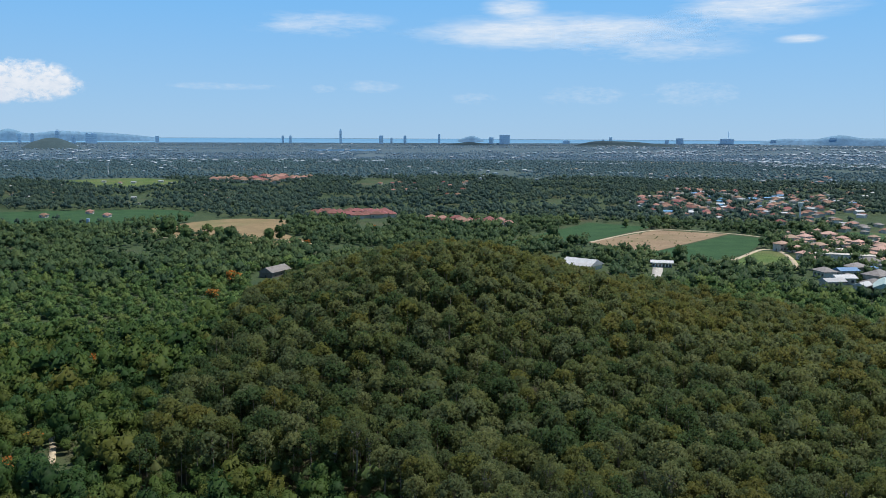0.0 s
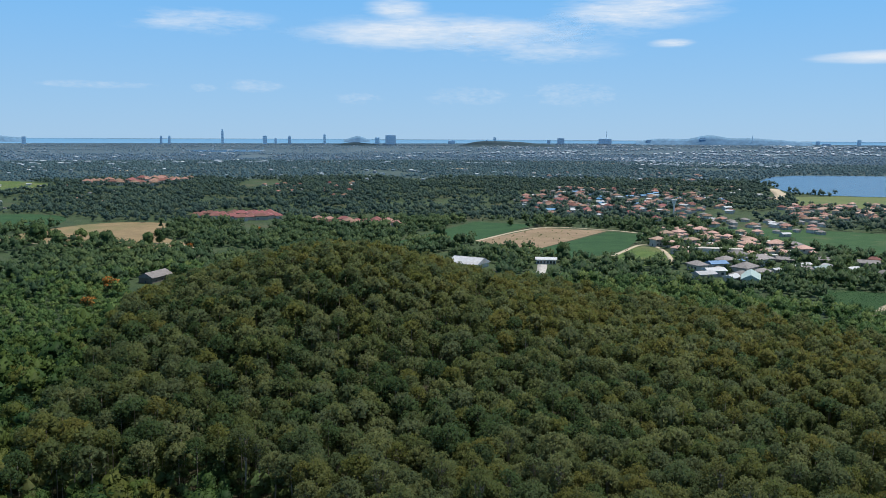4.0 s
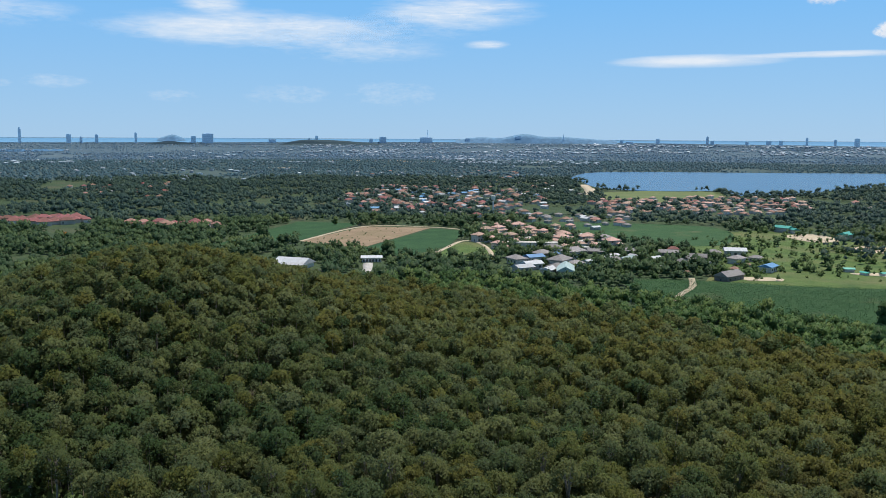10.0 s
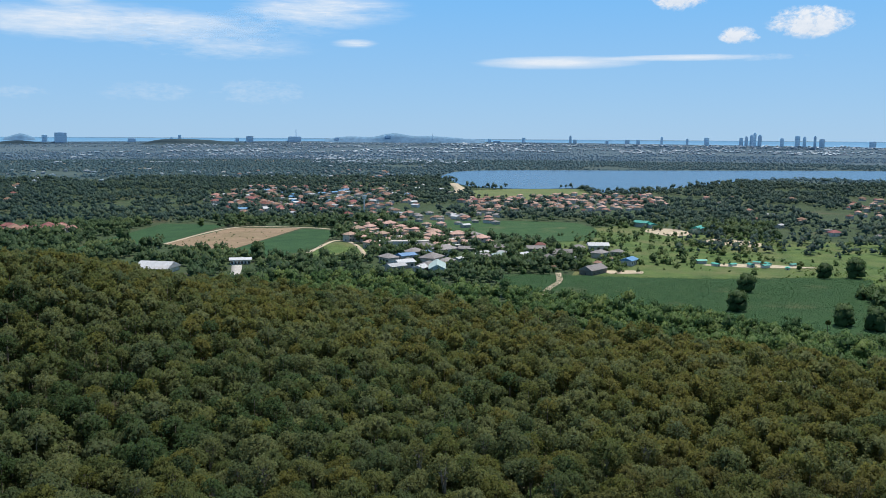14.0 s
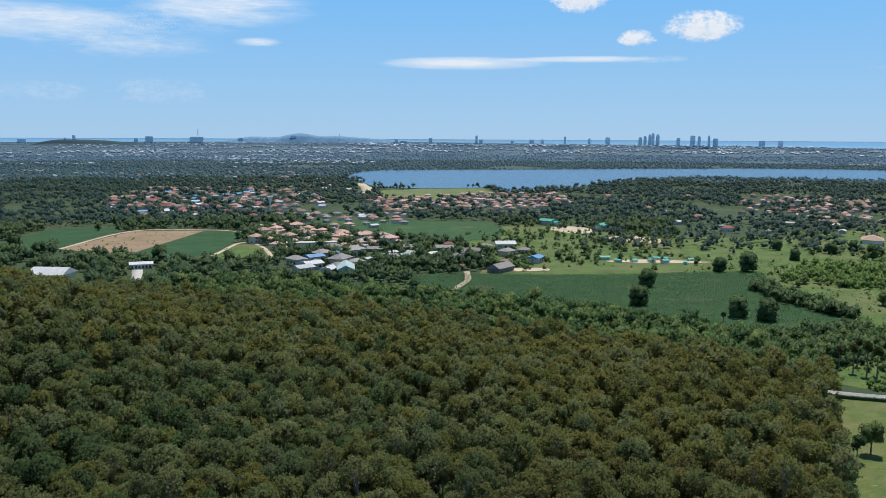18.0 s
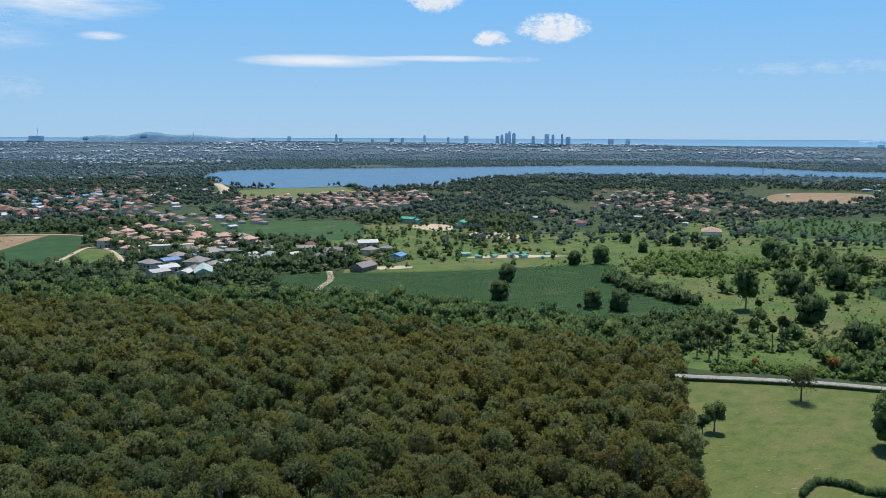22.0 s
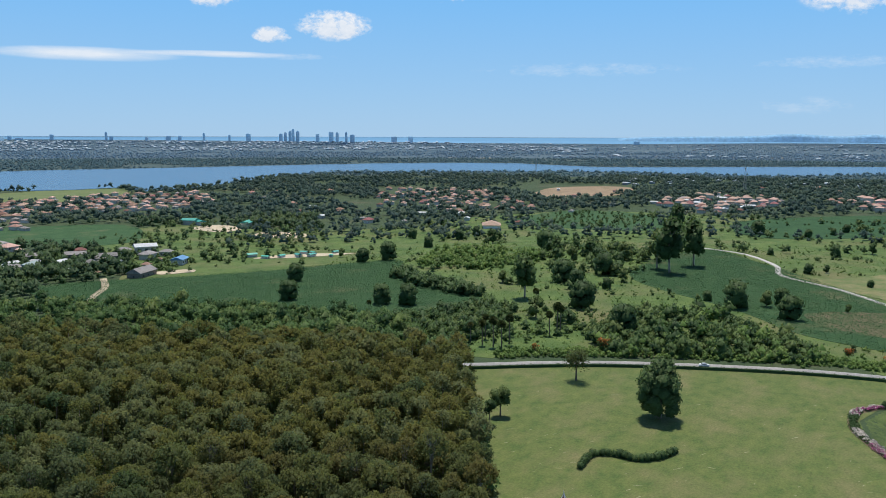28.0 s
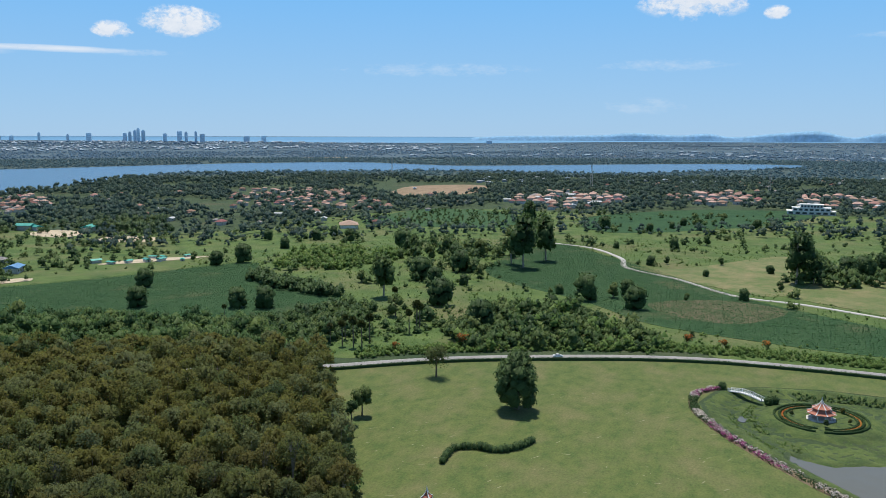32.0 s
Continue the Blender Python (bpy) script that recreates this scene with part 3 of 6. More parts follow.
def eucalyptus_lobes(h, r, low=0.5):
    """A domed crown of rounded clumps: a cap of small ones, and a skirt that hangs below."""
    c, q = [], []
    n = int(rng.integers(20, 26))
    for i in range(n):
        a, t = i * 2.4 + rng.uniform(-0.5, 0.5), math.sqrt((i + 0.5) / n)
        off = r * 0.74 * t * rng.uniform(0.85, 1.1)
        c.append((off * math.cos(a), off * math.sin(a), h * (0.9 - 0.17 * t * t - rng.uniform(0, 0.05))))
        q.append(r * rng.uniform(0.19, 0.32))
    for i in range(8):
        a = i * TAU / 8 + rng.uniform(-0.4, 0.4)
        c.append((r * 0.66 * math.cos(a), r * 0.66 * math.sin(a), h * rng.uniform(low, low + 0.18)))
        q.append(r * rng.uniform(0.2, 0.32))
    return c, q


def round_lobes(h, r, n=9, low=0.35):
    c, q = [], []
    for i in range(n):
        a = rng.uniform(0, TAU)
        t = rng.uniform(0, 1)
        off = r * 0.62 * math.sqrt(1 - (2 * t - 0.8) ** 2 * 0.5) * rng.uniform(0.5, 1.1)
        c.append((off * math.cos(a), off * math.sin(a), h * (low + (0.84 - low) * t)))
        q.append(r * rng.uniform(0.36, 0.6))
    return c, q


def trunk_mesh(name, h, r0, material, limbs, bend=0.04, lobes=None):
    v, f = tube([(bend * h * math.sin(t * 3), bend * h * t * t, h * t) for t in (0, 0.25, 0.5, 0.75, 1)], [r0 * 1.25, r0, r0 * 0.8, r0 * 0.55, r0 * 0.25])
    for i in range(limbs):
        z0 = h * (0.45 + 0.4 * i / max(limbs, 1))
        tip = lobes[i % len(lobes)] if lobes else (rng.normal() * h * 0.12, rng.normal() * h * 0.12, z0 + h * 0.2)
        p0 = (bend * h * math.sin(z0 / h * 3), bend * h * (z0 / h) ** 2, z0)
        mid = tuple(0.5 * (a + b) + (0, 0, -0.2)[k] for k, (a, b) in enumerate(zip(p0, tip)))
        v2, f2 = tube([p0, mid, tip], [r0 * 0.4, r0 * 0.28, r0 * 0.08], 4)
        b = len(v)
        v += v2
        f += [tuple(b + j for j in ff) for ff in f2]
    return mesh(name, v, f, material, smooth_faces=True)


def card_mesh(name, tri, material, tint=None):
    v = tri.reshape(-1, tri.shape[-1])
    return mesh(name, v[:, :3], np.arange(len(v)).reshape(-1, 3), material, tint, normals=v[:, 3:] if v.shape[1] > 3 else None)


def merge(name, templates, pos, scale, spin, which, material, label, category, tints=None):
    """One joined wood: each place gets a template (m, 3, 6), turned, scaled and tinted as one tree."""
    out, nor, tin = [], [], []
    for k, tp in enumerate(templates):
        s = which == k
        if not s.any():
            continue
        c, sn, sc = np.cos(spin[s])[:, None], np.sin(spin[s])[:, None], scale[s][:, None]
        v = tp.reshape(-1, 6).astype(np.float32)
        x, y = v[None, :, 0] * c - v[None, :, 1] * sn, v[None, :, 0] * sn + v[None, :, 1] * c
        out.append(np.stack([x * sc + pos[s][:, 0:1], y * sc + pos[s][:, 1:2], v[None, :, 2] * sc + pos[s][:, 2:3]], -1).reshape(-1, 3))
        nor.append(np.stack([v[None, :, 3] * c - v[None, :, 4] * sn, v[None, :, 3] * sn + v[None, :, 4] * c, v[None, :, 5] * np.ones_like(c)], -1).reshape(-1, 3))
        tv = rng.uniform(0, 1, s.sum()) if tints is None else tints[s]
        tin.append(np.repeat(tv + 1.0, len(v)))
    v = np.concatenate(out)
    me = mesh(name, v, np.arange(len(v)).reshape(-1, 3), material, np.concatenate(tin), normals=np.concatenate(nor))
    ob = new(name, me)
    return tagged(ob, label, category, kind="stuff")


def scatter(az0, az1, r0, r1, spacing, jit=0.45):
    """Jittered rows of places over a sector, spaced evenly on the ground."""
    x0, x1, y0, y1 = -r1, r1, -r1, r1
    cols = np.arange(x0, x1, spacing)
    rows = np.arange(y0, y1, spacing * 0.87)
    X, Y = np.meshgrid(cols, rows)
    X = X + (np.arange(len(rows)) % 2 * spacing / 2)[:, None]
    X, Y = X.ravel(), Y.ravel()
    rr_, az = np.hypot(X, Y), np.degrees(np.arctan2(X, Y))
    k = (rr_ > r0 * 0.95) & (rr_ < r1 * 1.05) & (az > az0 - 3) & (az < az1 + 3)
    X, Y = X[k], Y[k]
    X = X + rng.uniform(-jit, jit, len(X)) * spacing
    Y = Y + rng.uniform(-jit, jit, len(Y)) * spacing
    rr_, az = np.hypot(X, Y), np.degrees(np.arctan2(X, Y))
    k = (rr_ > r0) & (rr_ < r1) & (az > az0) & (az < az1)
    return X[k], Y[k], rr_[k], az[k]


OPEN = [spline(p, 5, True) for _, p, _, _ in FIELDS] + [LAWN, MARSH, spline(LAKE, 5, True)]

# ---- eucalyptus plantation ----
EUC_FAR_AZ = [-13, -8, 0, 5, 10, 15, 20, 25, 30, 35, 40, 45, 50, 55, 58, 64]
EUC_FAR_R = [430, 490, 520, 525, 505, 490, 470, 450, 430, 408, 390, 372, 360, 352, 350, 350]


def in_plantation(x, y, r, az):
    near_az = np.interp(r, [150, 200, 258, 334, 420, 600], [-27, -24, -20, -15.5, -13, -12])
    ok = (az > near_az) & (r < np.interp(az, EUC_FAR_AZ, EUC_FAR_R)) & (r > np.interp(az, [-16, -9, -4, 0], [236, 226, 214, 150]))
    return ok & ~inside(x, y, LAWN) & ~inside(x, y, [(300, 181), (400, 250), (500, 0), (355, 0)]) & (edge_distance(x, y, FOREST_EDGE) > 3.0) & (az < 62.5)


# Ground under the plantation takes the litter with shade in its colour.
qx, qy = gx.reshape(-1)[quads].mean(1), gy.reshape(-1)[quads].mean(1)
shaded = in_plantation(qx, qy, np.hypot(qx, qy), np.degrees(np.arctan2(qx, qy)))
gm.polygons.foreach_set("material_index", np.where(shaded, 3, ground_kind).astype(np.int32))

E_NEAR = []
for dense in (1, 1, 1, 0, 0, 0):
    lob = eucalyptus_lobes(18.0, 4.8, 0.46) if dense else eucalyptus_lobes(19.5, 3.9, 0.56)
    E_NEAR.append((full(lob, 1250, 0.5, 0.7) if dense else full(lob, 800, 0.46, 0.42), lob, dense))


def airy(h, r, n, size, core, low):
    """A crown for the depth of the wood."""
    lob = eucalyptus_lobes(h, r, low)
    return full(lob, n, size, core, False)


E_MID = [airy(18.0, 4.8, 420, 0.74, 0.7, 0.46) for _ in range(5)] + [airy(19.0, 3.9, 360, 0.64, 0.42, 0.56) for _ in range(3)]
E_FAR = [airy(18.0, 4.8, 190, 1.05, 0.7, 0.46) for _ in range(5)] + [airy(19.0, 3.9, 160, 0.9, 0.52, 0.56) for _ in range(3)]
X, Y, RR, AZ = scatter(-27, 63, 150, 530, 6.5)
k = in_plantation(X, Y, RR, AZ)
X, Y, RR, AZ = X[k], Y[k], RR[k], AZ[k]
Z = height(X, Y)
SC = rng.uniform(0.8, 1.14, len(X)) * (1 + 0.07 * np.sin(X / 31.0) * np.sin(Y / 27.0))
order = np.argsort(RR)
near_k = np.zeros(len(X), bool)
vis = [i for i in order if RR[i] > 178 and -26 < AZ[i] < 61.5][:300]
near_k[vis] = True
protos = []
for i in range(12):
    tri, lob, dense = E_NEAR[i % 6]
    t = thing("eucalyptus_tree", "slender eucalyptus tree with pale trunk and " + ("broad olive crown" if dense else "thin grey-green crown"), "tree", "plantation eucalyptus trees")
    part("trunk", trunk_mesh("trunk", 16.5, 0.2 if dense else 0.24, M_BARK, 6 if dense else 12, lobes=lob[0]), parent=t, label="pale slender trunk with limbs")
    part("crown", card_mesh("crown", tri, L_EUC if i < 6 else L_EUCWARM), parent=t)
    protos.append(t)
for j, i in enumerate(vis):
    m = pose(X[i], Y[i], Z[i] - 0.1, 0, 0, rng.uniform(0, 360)) @ Matrix.Scale(SC[i], 4)
    if j < len(protos):
        protos[j].matrix_basis = m
    else:
        warm = AZ[i] + rng.normal(0, 12) > 36
        thin = rng.uniform() < (0.5 if AZ[i] < 8 else 0.25)
        copy_thing(protos[j % 3 + 3 * thin + 6 * warm], m)
pos = np.stack([X, Y, Z - 0.1], -1)
spin = rng.uniform(0, TAU, len(X))
which = rng.integers(0, 8, len(X))
# Warmer to the right; beyond 300 m a paler tint paints the sunlit hilltop.
tv = np.clip(0.3 + 0.45 * smooth((AZ - 5) / 48.0) + 0.22 * smooth((RR - 300) / 90.0) + 0.18 * np.sin(X / 47.0) * np.cos(Y / 61.0) + rng.normal(0, 0.33, len(X)), 0, 0.999)
mid = ~near_k & (RR < 330)
far = ~near_k & (RR >= 330)
for nm, sel, tp in (("eucalyptus_wood", mid, E_MID), ("eucalyptus_wood", far, E_FAR)):
    merge(nm, tp, pos[sel], SC[sel], spin[sel], which[sel], L_EUC, "dense plantation of olive-green eucalyptus trees", "wood", tints=tv[sel])
# saplings and shrubs under the crowns
X2, Y2, R2, A2 = scatter(-27, 62, 170, 430, 6.0)
k = in_plantation(X2, Y2, R2, A2)
X2, Y2 = X2[k], Y2[k]
UNDER = [full(round_lobes(9.0, 4.0, 6, 0.3), 40, 1.0, 0.8) for _ in range(6)]
merge("undergrowth", UNDER, np.stack([X2, Y2, height(X2, Y2) - 0.3], -1), rng.uniform(0.6, 1.15, len(X2)), rng.uniform(0, TAU, len(X2)), rng.integers(0, 6, len(X2)), L_UNDER, "green saplings and shrubs under the eucalyptus crowns", "undergrowth")
# trunks of the rest, as thin stems
stem_v, stem_f = tube([(0, 0, 0), (0.1, 0.2, 8), (0.2, 0.1, 15.5)], [0.2, 0.15, 0.05], 3)
sv_, sf_ = np.array(stem_v), np.array(stem_f)
sel = ~near_k & (RR < 420)
n_ = sel.sum()
vv = (sv_[None] * SC[sel][:, None, None] + pos[sel][:, None, :]).reshape(-1, 3)
ff = (sf_[None] + (np.arange(n_) * len(sv_))[:, None, None]).reshape(-1, 4)
tagged(new("eucalyptus_stems", mesh("eucalyptus_stems", vv, ff, M_BARK)), "pale thin trunks inside the eucalyptus plantation", "tree trunks", kind="stuff")

# ---- where the houses stand ----
HOUSES, placed = [], []


def put(kind, x, y, turn, s=1.0, gap=9.0):
    if any((x - a) ** 2 + (y - b) ** 2 < gap * gap for a, b in placed):
        return
    placed.append((x, y))
    HOUSES.append((kind, x, y, turn, s))


def village(poly, n, kinds, weights, turn, gap, s=(0.85, 1.15), spread=12):
    xs, ys = zip(*poly)
    c = 0
    for _ in range(n * 30):
        if c >= n:
            break
        x, y = rng.uniform(min(xs), max(xs)), rng.uniform(min(ys), max(ys))
        if not inside(x, y, poly):
            continue
        before = len(placed)
        put(str(rng.choice(kinds, p=weights)), x, y, turn + 90 * rng.integers(0, 4) + rng.normal(0, spread), rng.uniform(*s), gap)
        c += len(placed) - before


# single buildings
for kind, x, y, turn, sc in (("row", 323, 672, -22, 1.0), ("row", 352, 650, -22, 0.62), ("villa", 397, 662, 15, 1.3), ("block", 377, 676, 15, 0.9), ("blue", 294, 608, 8, 1.25), ("white", 276, 574, 5, 1.35), ("white", 262, 560, 12, 1.0),
                             ("white", 277, 548, 40, 0.9), ("grey", 335, 618, 20, 1.75), ("shed", 287, 541, 62, 1.35), ("grey", 302, 579, 35, 1.0), ("villa", 326, 786, 10, 0.95), ("villa", 362, 838, 25, 0.95), ("villa", 374, 813, -15, 1.0), ("villa", 345, 800, 30, 0.9),
                             ("villa", 416, 810, 20, 0.95), ("villa", 433, 808, 0, 0.95), ("white", 458, 798, 8, 0.95), ("villa", 300, 742, 20, 0.9), ("villa", 330, 735, 28, 0.9), ("villa", 352, 742, 12, 0.95), ("block", 372, 735, 12, 0.9), ("villa", 380, 720, 5, 1.0),
                             ("villa", 366, 700, 15, 1.0), ("villa", 392, 700, -8, 0.95), ("block", 405, 735, 10, 0.8), ("red", 434, 621, -35, 0.8), ("white", 385, 575, 20, 0.8), ("shed", 362, 579, 30, 0.7), ("white", 368, 543, 10, 0.6)):
    put(kind, x, y, turn, sc, 4.0)
put("barn", 388, 487, 20, 0.8), put("barn", 425, 576, -35, 0.8), put("barn", 419, 606, -35, 0.75), put("barn", 398, 626, -35, 0.7), put("barn", 365, 634, -30, 0.65), put("barn", -120, 596, 65, 1.05)
put("blue", 298, 612, 20, 1.2), put("blue", 440, 508, 30), put("white", 469, 583, -30, 1.2), put("white", -344, 853, 10, 0.9)
for x, y in [(644, 709), (656, 651), (497, 488), (497, 473), (518, 457), (534, 465), (537, 457), (533, 435), (551, 445), (525, 449), (508, 466), (640, 720)]:
    put("green", x, y, rng.uniform(0, 180), 1.3 if y > 600 else rng.uniform(0.6, 0.95), 6)
village([(330, 800), (345, 865), (395, 875), (420, 760), (425, 690), (395, 660), (345, 650), (292, 660), (300, 740)], 46, ["villa", "block", "grey"], [0.5, 0.3, 0.2], 20, 12.0, (0.55, 0.85))
village([(262, 585), (300, 640), (345, 640), (330, 585), (290, 520), (272, 535)], 10, ["white", "grey", "blue"], [0.6, 0.35, 0.05], 30, 11, (0.5, 0.85))
village([P(24, 965), P(24, 1090), P(32, 1060), P(32, 935)], 28, ["grey", "white", "terra"], [0.75, 0.1, 0.15], 25, 14)
village([(345, 640), (440, 620), (470, 560), (450, 500), (400, 490), (372, 520), (345, 575)], 16, ["grey", "white", "blue", "terra"], [0.45, 0.3, 0.1, 0.15], 35, 12, (0.5, 0.8))
village([(557, 930), (640, 1150), (860, 1150), (972, 1067), (850, 900), (760, 870)], 165, ["terra", "red", "grey", "villa"], [0.46, 0.12, 0.16, 0.26], 20, 12, (0.75, 1.1))
village([(243, 1051), (280, 1282), (436, 1598), (600, 1500), (640, 1285), (500, 1000), (410, 941)], 200, ["terra", "red", "white", "grey", "blue", "block"], [0.36, 0.22, 0.12, 0.16, 0.06, 0.08], 10, 15, (0.85, 1.25))
village([(1089, 801), (1250, 880), (1300, 720), (1030, 480), (906, 533), (960, 673)], 110, ["terra", "villa", "red"], [0.55, 0.35, 0.10], 30, 12, (0.7, 1.05))
village([(1180, 380), (1434, 349), (1260, 200), (1060, 250)], 64, ["villa", "red", "white", "grey"], [0.55, 0.2, 0.1, 0.15], 15, 14, (1.0, 1.45))
village([(1217, 140), (1373, 180), (1500, 56), (1259, 20)], 34, ["terra", "villa", "grey", "red"], [0.45, 0.25, 0.15, 0.15], 15, 16, (1.0, 1.45))
village([(1190, -20), (1481, -20), (1481, -150), (1230, -120)], 34, ["terra", "villa", "white", "grey"], [0.4, 0.3, 0.2, 0.1], 5, 16, (1.0, 1.4))
village([(-506, 1785), (-389, 2000), (-300, 1950), (-338, 1700)], 30, ["terra", "red"], [0.8, 0.2], 15, 22, (1.6, 2.1))
village([(-165, 1075), (-68, 1085), (-60, 1030), (-98, 1005), (-160, 1040)], 30, ["red"], [1.0], 8, 12, (1.15, 1.5), 4)
village([(-20, 985), (70, 970), (75, 920), (-5, 945)], 18, ["red", "terra"], [0.7, 0.3], 8, 13, (1.1, 1.5))
village([(-146, 1756), (60, 1800), (40, 1307), (-60, 1330)], 24, ["red", "terra", "white"], [0.5, 0.3, 0.2], 8, 20)
village([(700, 1240), (900, 1900), (1000, 2300), (500, 2300), (640, 1400)], 70, ["terra", "white", "grey", "block"], [0.35, 0.25, 0.3, 0.1], 8, 20, (0.7, 1.1))
village([P(-30, 950), P(-30, 1900), P(-10, 1900), P(-12, 1150)], 40, ["white", "terra", "grey"], [0.4, 0.3, 0.3], 8, 26, (0.6, 1.0))
village([P(45, 880), P(62, 900), P(75, 1250), P(96, 1600), P(96, 2100), P(45, 1500)], 46, ["terra", "white", "red", "grey"], [0.4, 0.2, 0.2, 0.2], 8, 30)


def clear_of(X, Y, spots):
    """True where a tree neither stands on a house nor close before it."""
    ok = np.ones(len(X), bool)
    for x, y, rad, front in spots:
        r = math.hypot(x, y)
        u = np.clip(((X - x) * -x + (Y - y) * -y) / r, 0, front)
        ok &= np.hypot(X - x + x / r * u, Y - y + y / r * u) > rad
    return ok


SPOTS = [(x, y, 6.8 * sc if kind != "barn" else 15.0 * sc, (18.0 if kind == "barn" else 6.0) if math.hypot(x, y) < 1000 else 20.0) for kind, x, y, _, sc in HOUSES]
SPOTS += [(106, 637, 20, 60), (170, 648, 12, 60), (-120, 596, 17, 55), (795, 428, 17, 40), (1158, -35, 32, 60)]

# ---- green jungle beside and beyond the plantation ----
B_MID = [full(round_lobes(9.0, 4.2, 9, 0.3), 125, 0.85, 0.76) for _ in range(6)]
B_NEAR = [full(round_lobes(9.0, 4.0, 13, 0.28), 430, 0.5, 0.66, True) for _ in range(6)]
B_LOW = [full(round_lobes(9.0, 4.4, 6, 0.3), 34, 1.2, 0.84) for _ in range(6)]
B_TINY = [full(round_lobes(8.5, 4.4, 4, 0.3), 11, 1.6, 0.92) for _ in range(6)]
B_SPECK = [full(round_lobes(6.0, 5.6, 3, 0.3), 2, 2.0, 0.97) for _ in range(6)]
X, Y, RR, AZ = scatter(-33, 63, 160, 660, 6.4)
outer = np.interp(AZ, [-33, -12, -8, 0, 8, 14, 20, 26, 30, 34, 38, 42, 46, 53, 63], [760, 690, 640, 640, 600, 560, 600, 560, 540, 525, 510, 495, 478, 448, 380])
k = ~in_plantation(X, Y, RR, AZ) & (RR < outer)
for p in OPEN:
    k &= ~inside(X, Y, p)
k &= (edge_distance(X, Y, ROAD) > 9) & (edge_distance(X, Y, [(366, 500), (345, 470), (322, 450), (305, 432)]) > 5)
k &= ~((AZ > 56) & inside(X, Y, [(190, 90), (400, 260), (520, 60), (400, -100), (150, -80)]))
k &= clear_of(X, Y, SPOTS)
k &= edge_distance(X, Y, [(135, 575), (150, 592), (165, 640)]) > 9
k &= edge_distance(X, Y, [(-124, 258), (-119, 245), (-110, 230)]) > 3.6
X, Y, RR, AZ = X[k], Y[k], RR[k], AZ[k]
n_ = len(X)
pos = np.stack([X, Y, height(X, Y) - 0.3], -1)
size = rng.uniform(0.45, 1.05, n_) * np.where(rng.uniform(size=n_) < 0.12, 1.5, 1.0)
spin, which = rng.uniform(0, TAU, n_), rng.integers(0, 6, n_)
west = AZ + 3.0 * np.sin(RR / 23.0) < np.where(RR < 260, 4, -9)
close = west & (RR < 330)
scrubby = west & (RR > 425)
thick = west & ~close & ~scrubby
for sel, tp, big_, leafmat, lab in ((~west, B_MID, 1.0, L_JUNGLE, "dense bright green broadleaf scrub woodland"), (close, B_NEAR, 1.15, L_WEST, "dense dark green broadleaf woodland beside the plantation"),
                                    (thick, B_MID, 1.25, L_WEST, "dense dark green broadleaf woodland beside the plantation"), (scrubby, B_MID, 0.8, L_JUNGLE, "low bright green scrub behind the dark woodland")):
    merge("jungle_wood", tp, pos[sel], size[sel] * big_, spin[sel], which[sel], leafmat, lab, "wood")

# ---- woods over the plain ----


def wood(name, az0, az1, r0, r1, spacing, tp, material, scale, label, thresh, grain, flat_map=False):
    X, Y, RR, AZ = scatter(az0, az1, r0, r1, spacing)
    k = np.ones(len(X), bool)
    for p in OPEN:
        k &= ~inside(X, Y, p)
    for line, w, *_ in TRACKS:
        k &= edge_distance(X, Y, line) > w / 2 + 4
    k &= edge_distance(X, Y, ROAD) > 10
    k &= ~(inside(X, Y, MEADOW)) & (RR < shore(AZ) - 300)
    X, Y, RR, AZ = X[k], Y[k], RR[k], AZ[k]
    nv = np.array([noise.noise(Vector((x / grain, y / grain, 1.7))) + 0.5 * noise.noise(Vector((x / grain * 2.7, y / grain * 2.7, 5.1))) for x, y in zip(X, Y)])
    k = (nv > thresh) & clear_of(X, Y, SPOTS if r0 < 1999 else [])
    X, Y, RR = X[k], Y[k], RR[k]
    n_ = len(X)
    kk = near_r(RR) / RR
    pos = np.stack([X * kk, Y * kk, height(X * kk, Y * kk) - 0.5], -1)
    merge(name, tp, pos, np.exp(rng.normal(-0.08, 0.3, n_)).clip(0.45, 1.4) * scale * kk, rng.uniform(0, TAU, n_), rng.integers(0, 6, n_), material, label, "wood", np.clip(0.42 + 0.55 * nv[k] + rng.normal(0, 0.2, n_), 0, 0.999))
    return n_


wood("woodland", -33, 50, 560, 1000, 8.5, B_LOW, L_NEARWOOD, 1.0, "dark green woodland between fields and houses", -0.25, 60)
# From here each ring takes leaves with more haze in their colour.
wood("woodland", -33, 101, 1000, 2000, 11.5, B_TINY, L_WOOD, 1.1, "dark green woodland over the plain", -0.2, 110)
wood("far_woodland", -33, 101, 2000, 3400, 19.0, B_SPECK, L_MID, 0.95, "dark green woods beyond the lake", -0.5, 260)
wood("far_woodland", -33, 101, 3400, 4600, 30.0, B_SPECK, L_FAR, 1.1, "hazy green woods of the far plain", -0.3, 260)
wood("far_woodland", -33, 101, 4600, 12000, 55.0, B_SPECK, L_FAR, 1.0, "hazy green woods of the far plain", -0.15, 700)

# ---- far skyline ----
# Pale concrete and window glass with the blue of distance haze put in.
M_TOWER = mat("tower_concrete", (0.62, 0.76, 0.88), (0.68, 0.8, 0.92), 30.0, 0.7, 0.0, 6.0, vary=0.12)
M_TGLASS = mat("hazed_tower_glass", (0.46, 0.6, 0.74), (0.5, 0.64, 0.78), 20.0, 0.5, 0.0, 6.0)
# Hills take their blue from air haze in the colour, strongest across the sea.
M_HILL = mat("hazed_far_hill", (0.13, 0.255, 0.38), (0.15, 0.275, 0.4), 120.0, 0.95, 0.0, 6.0)
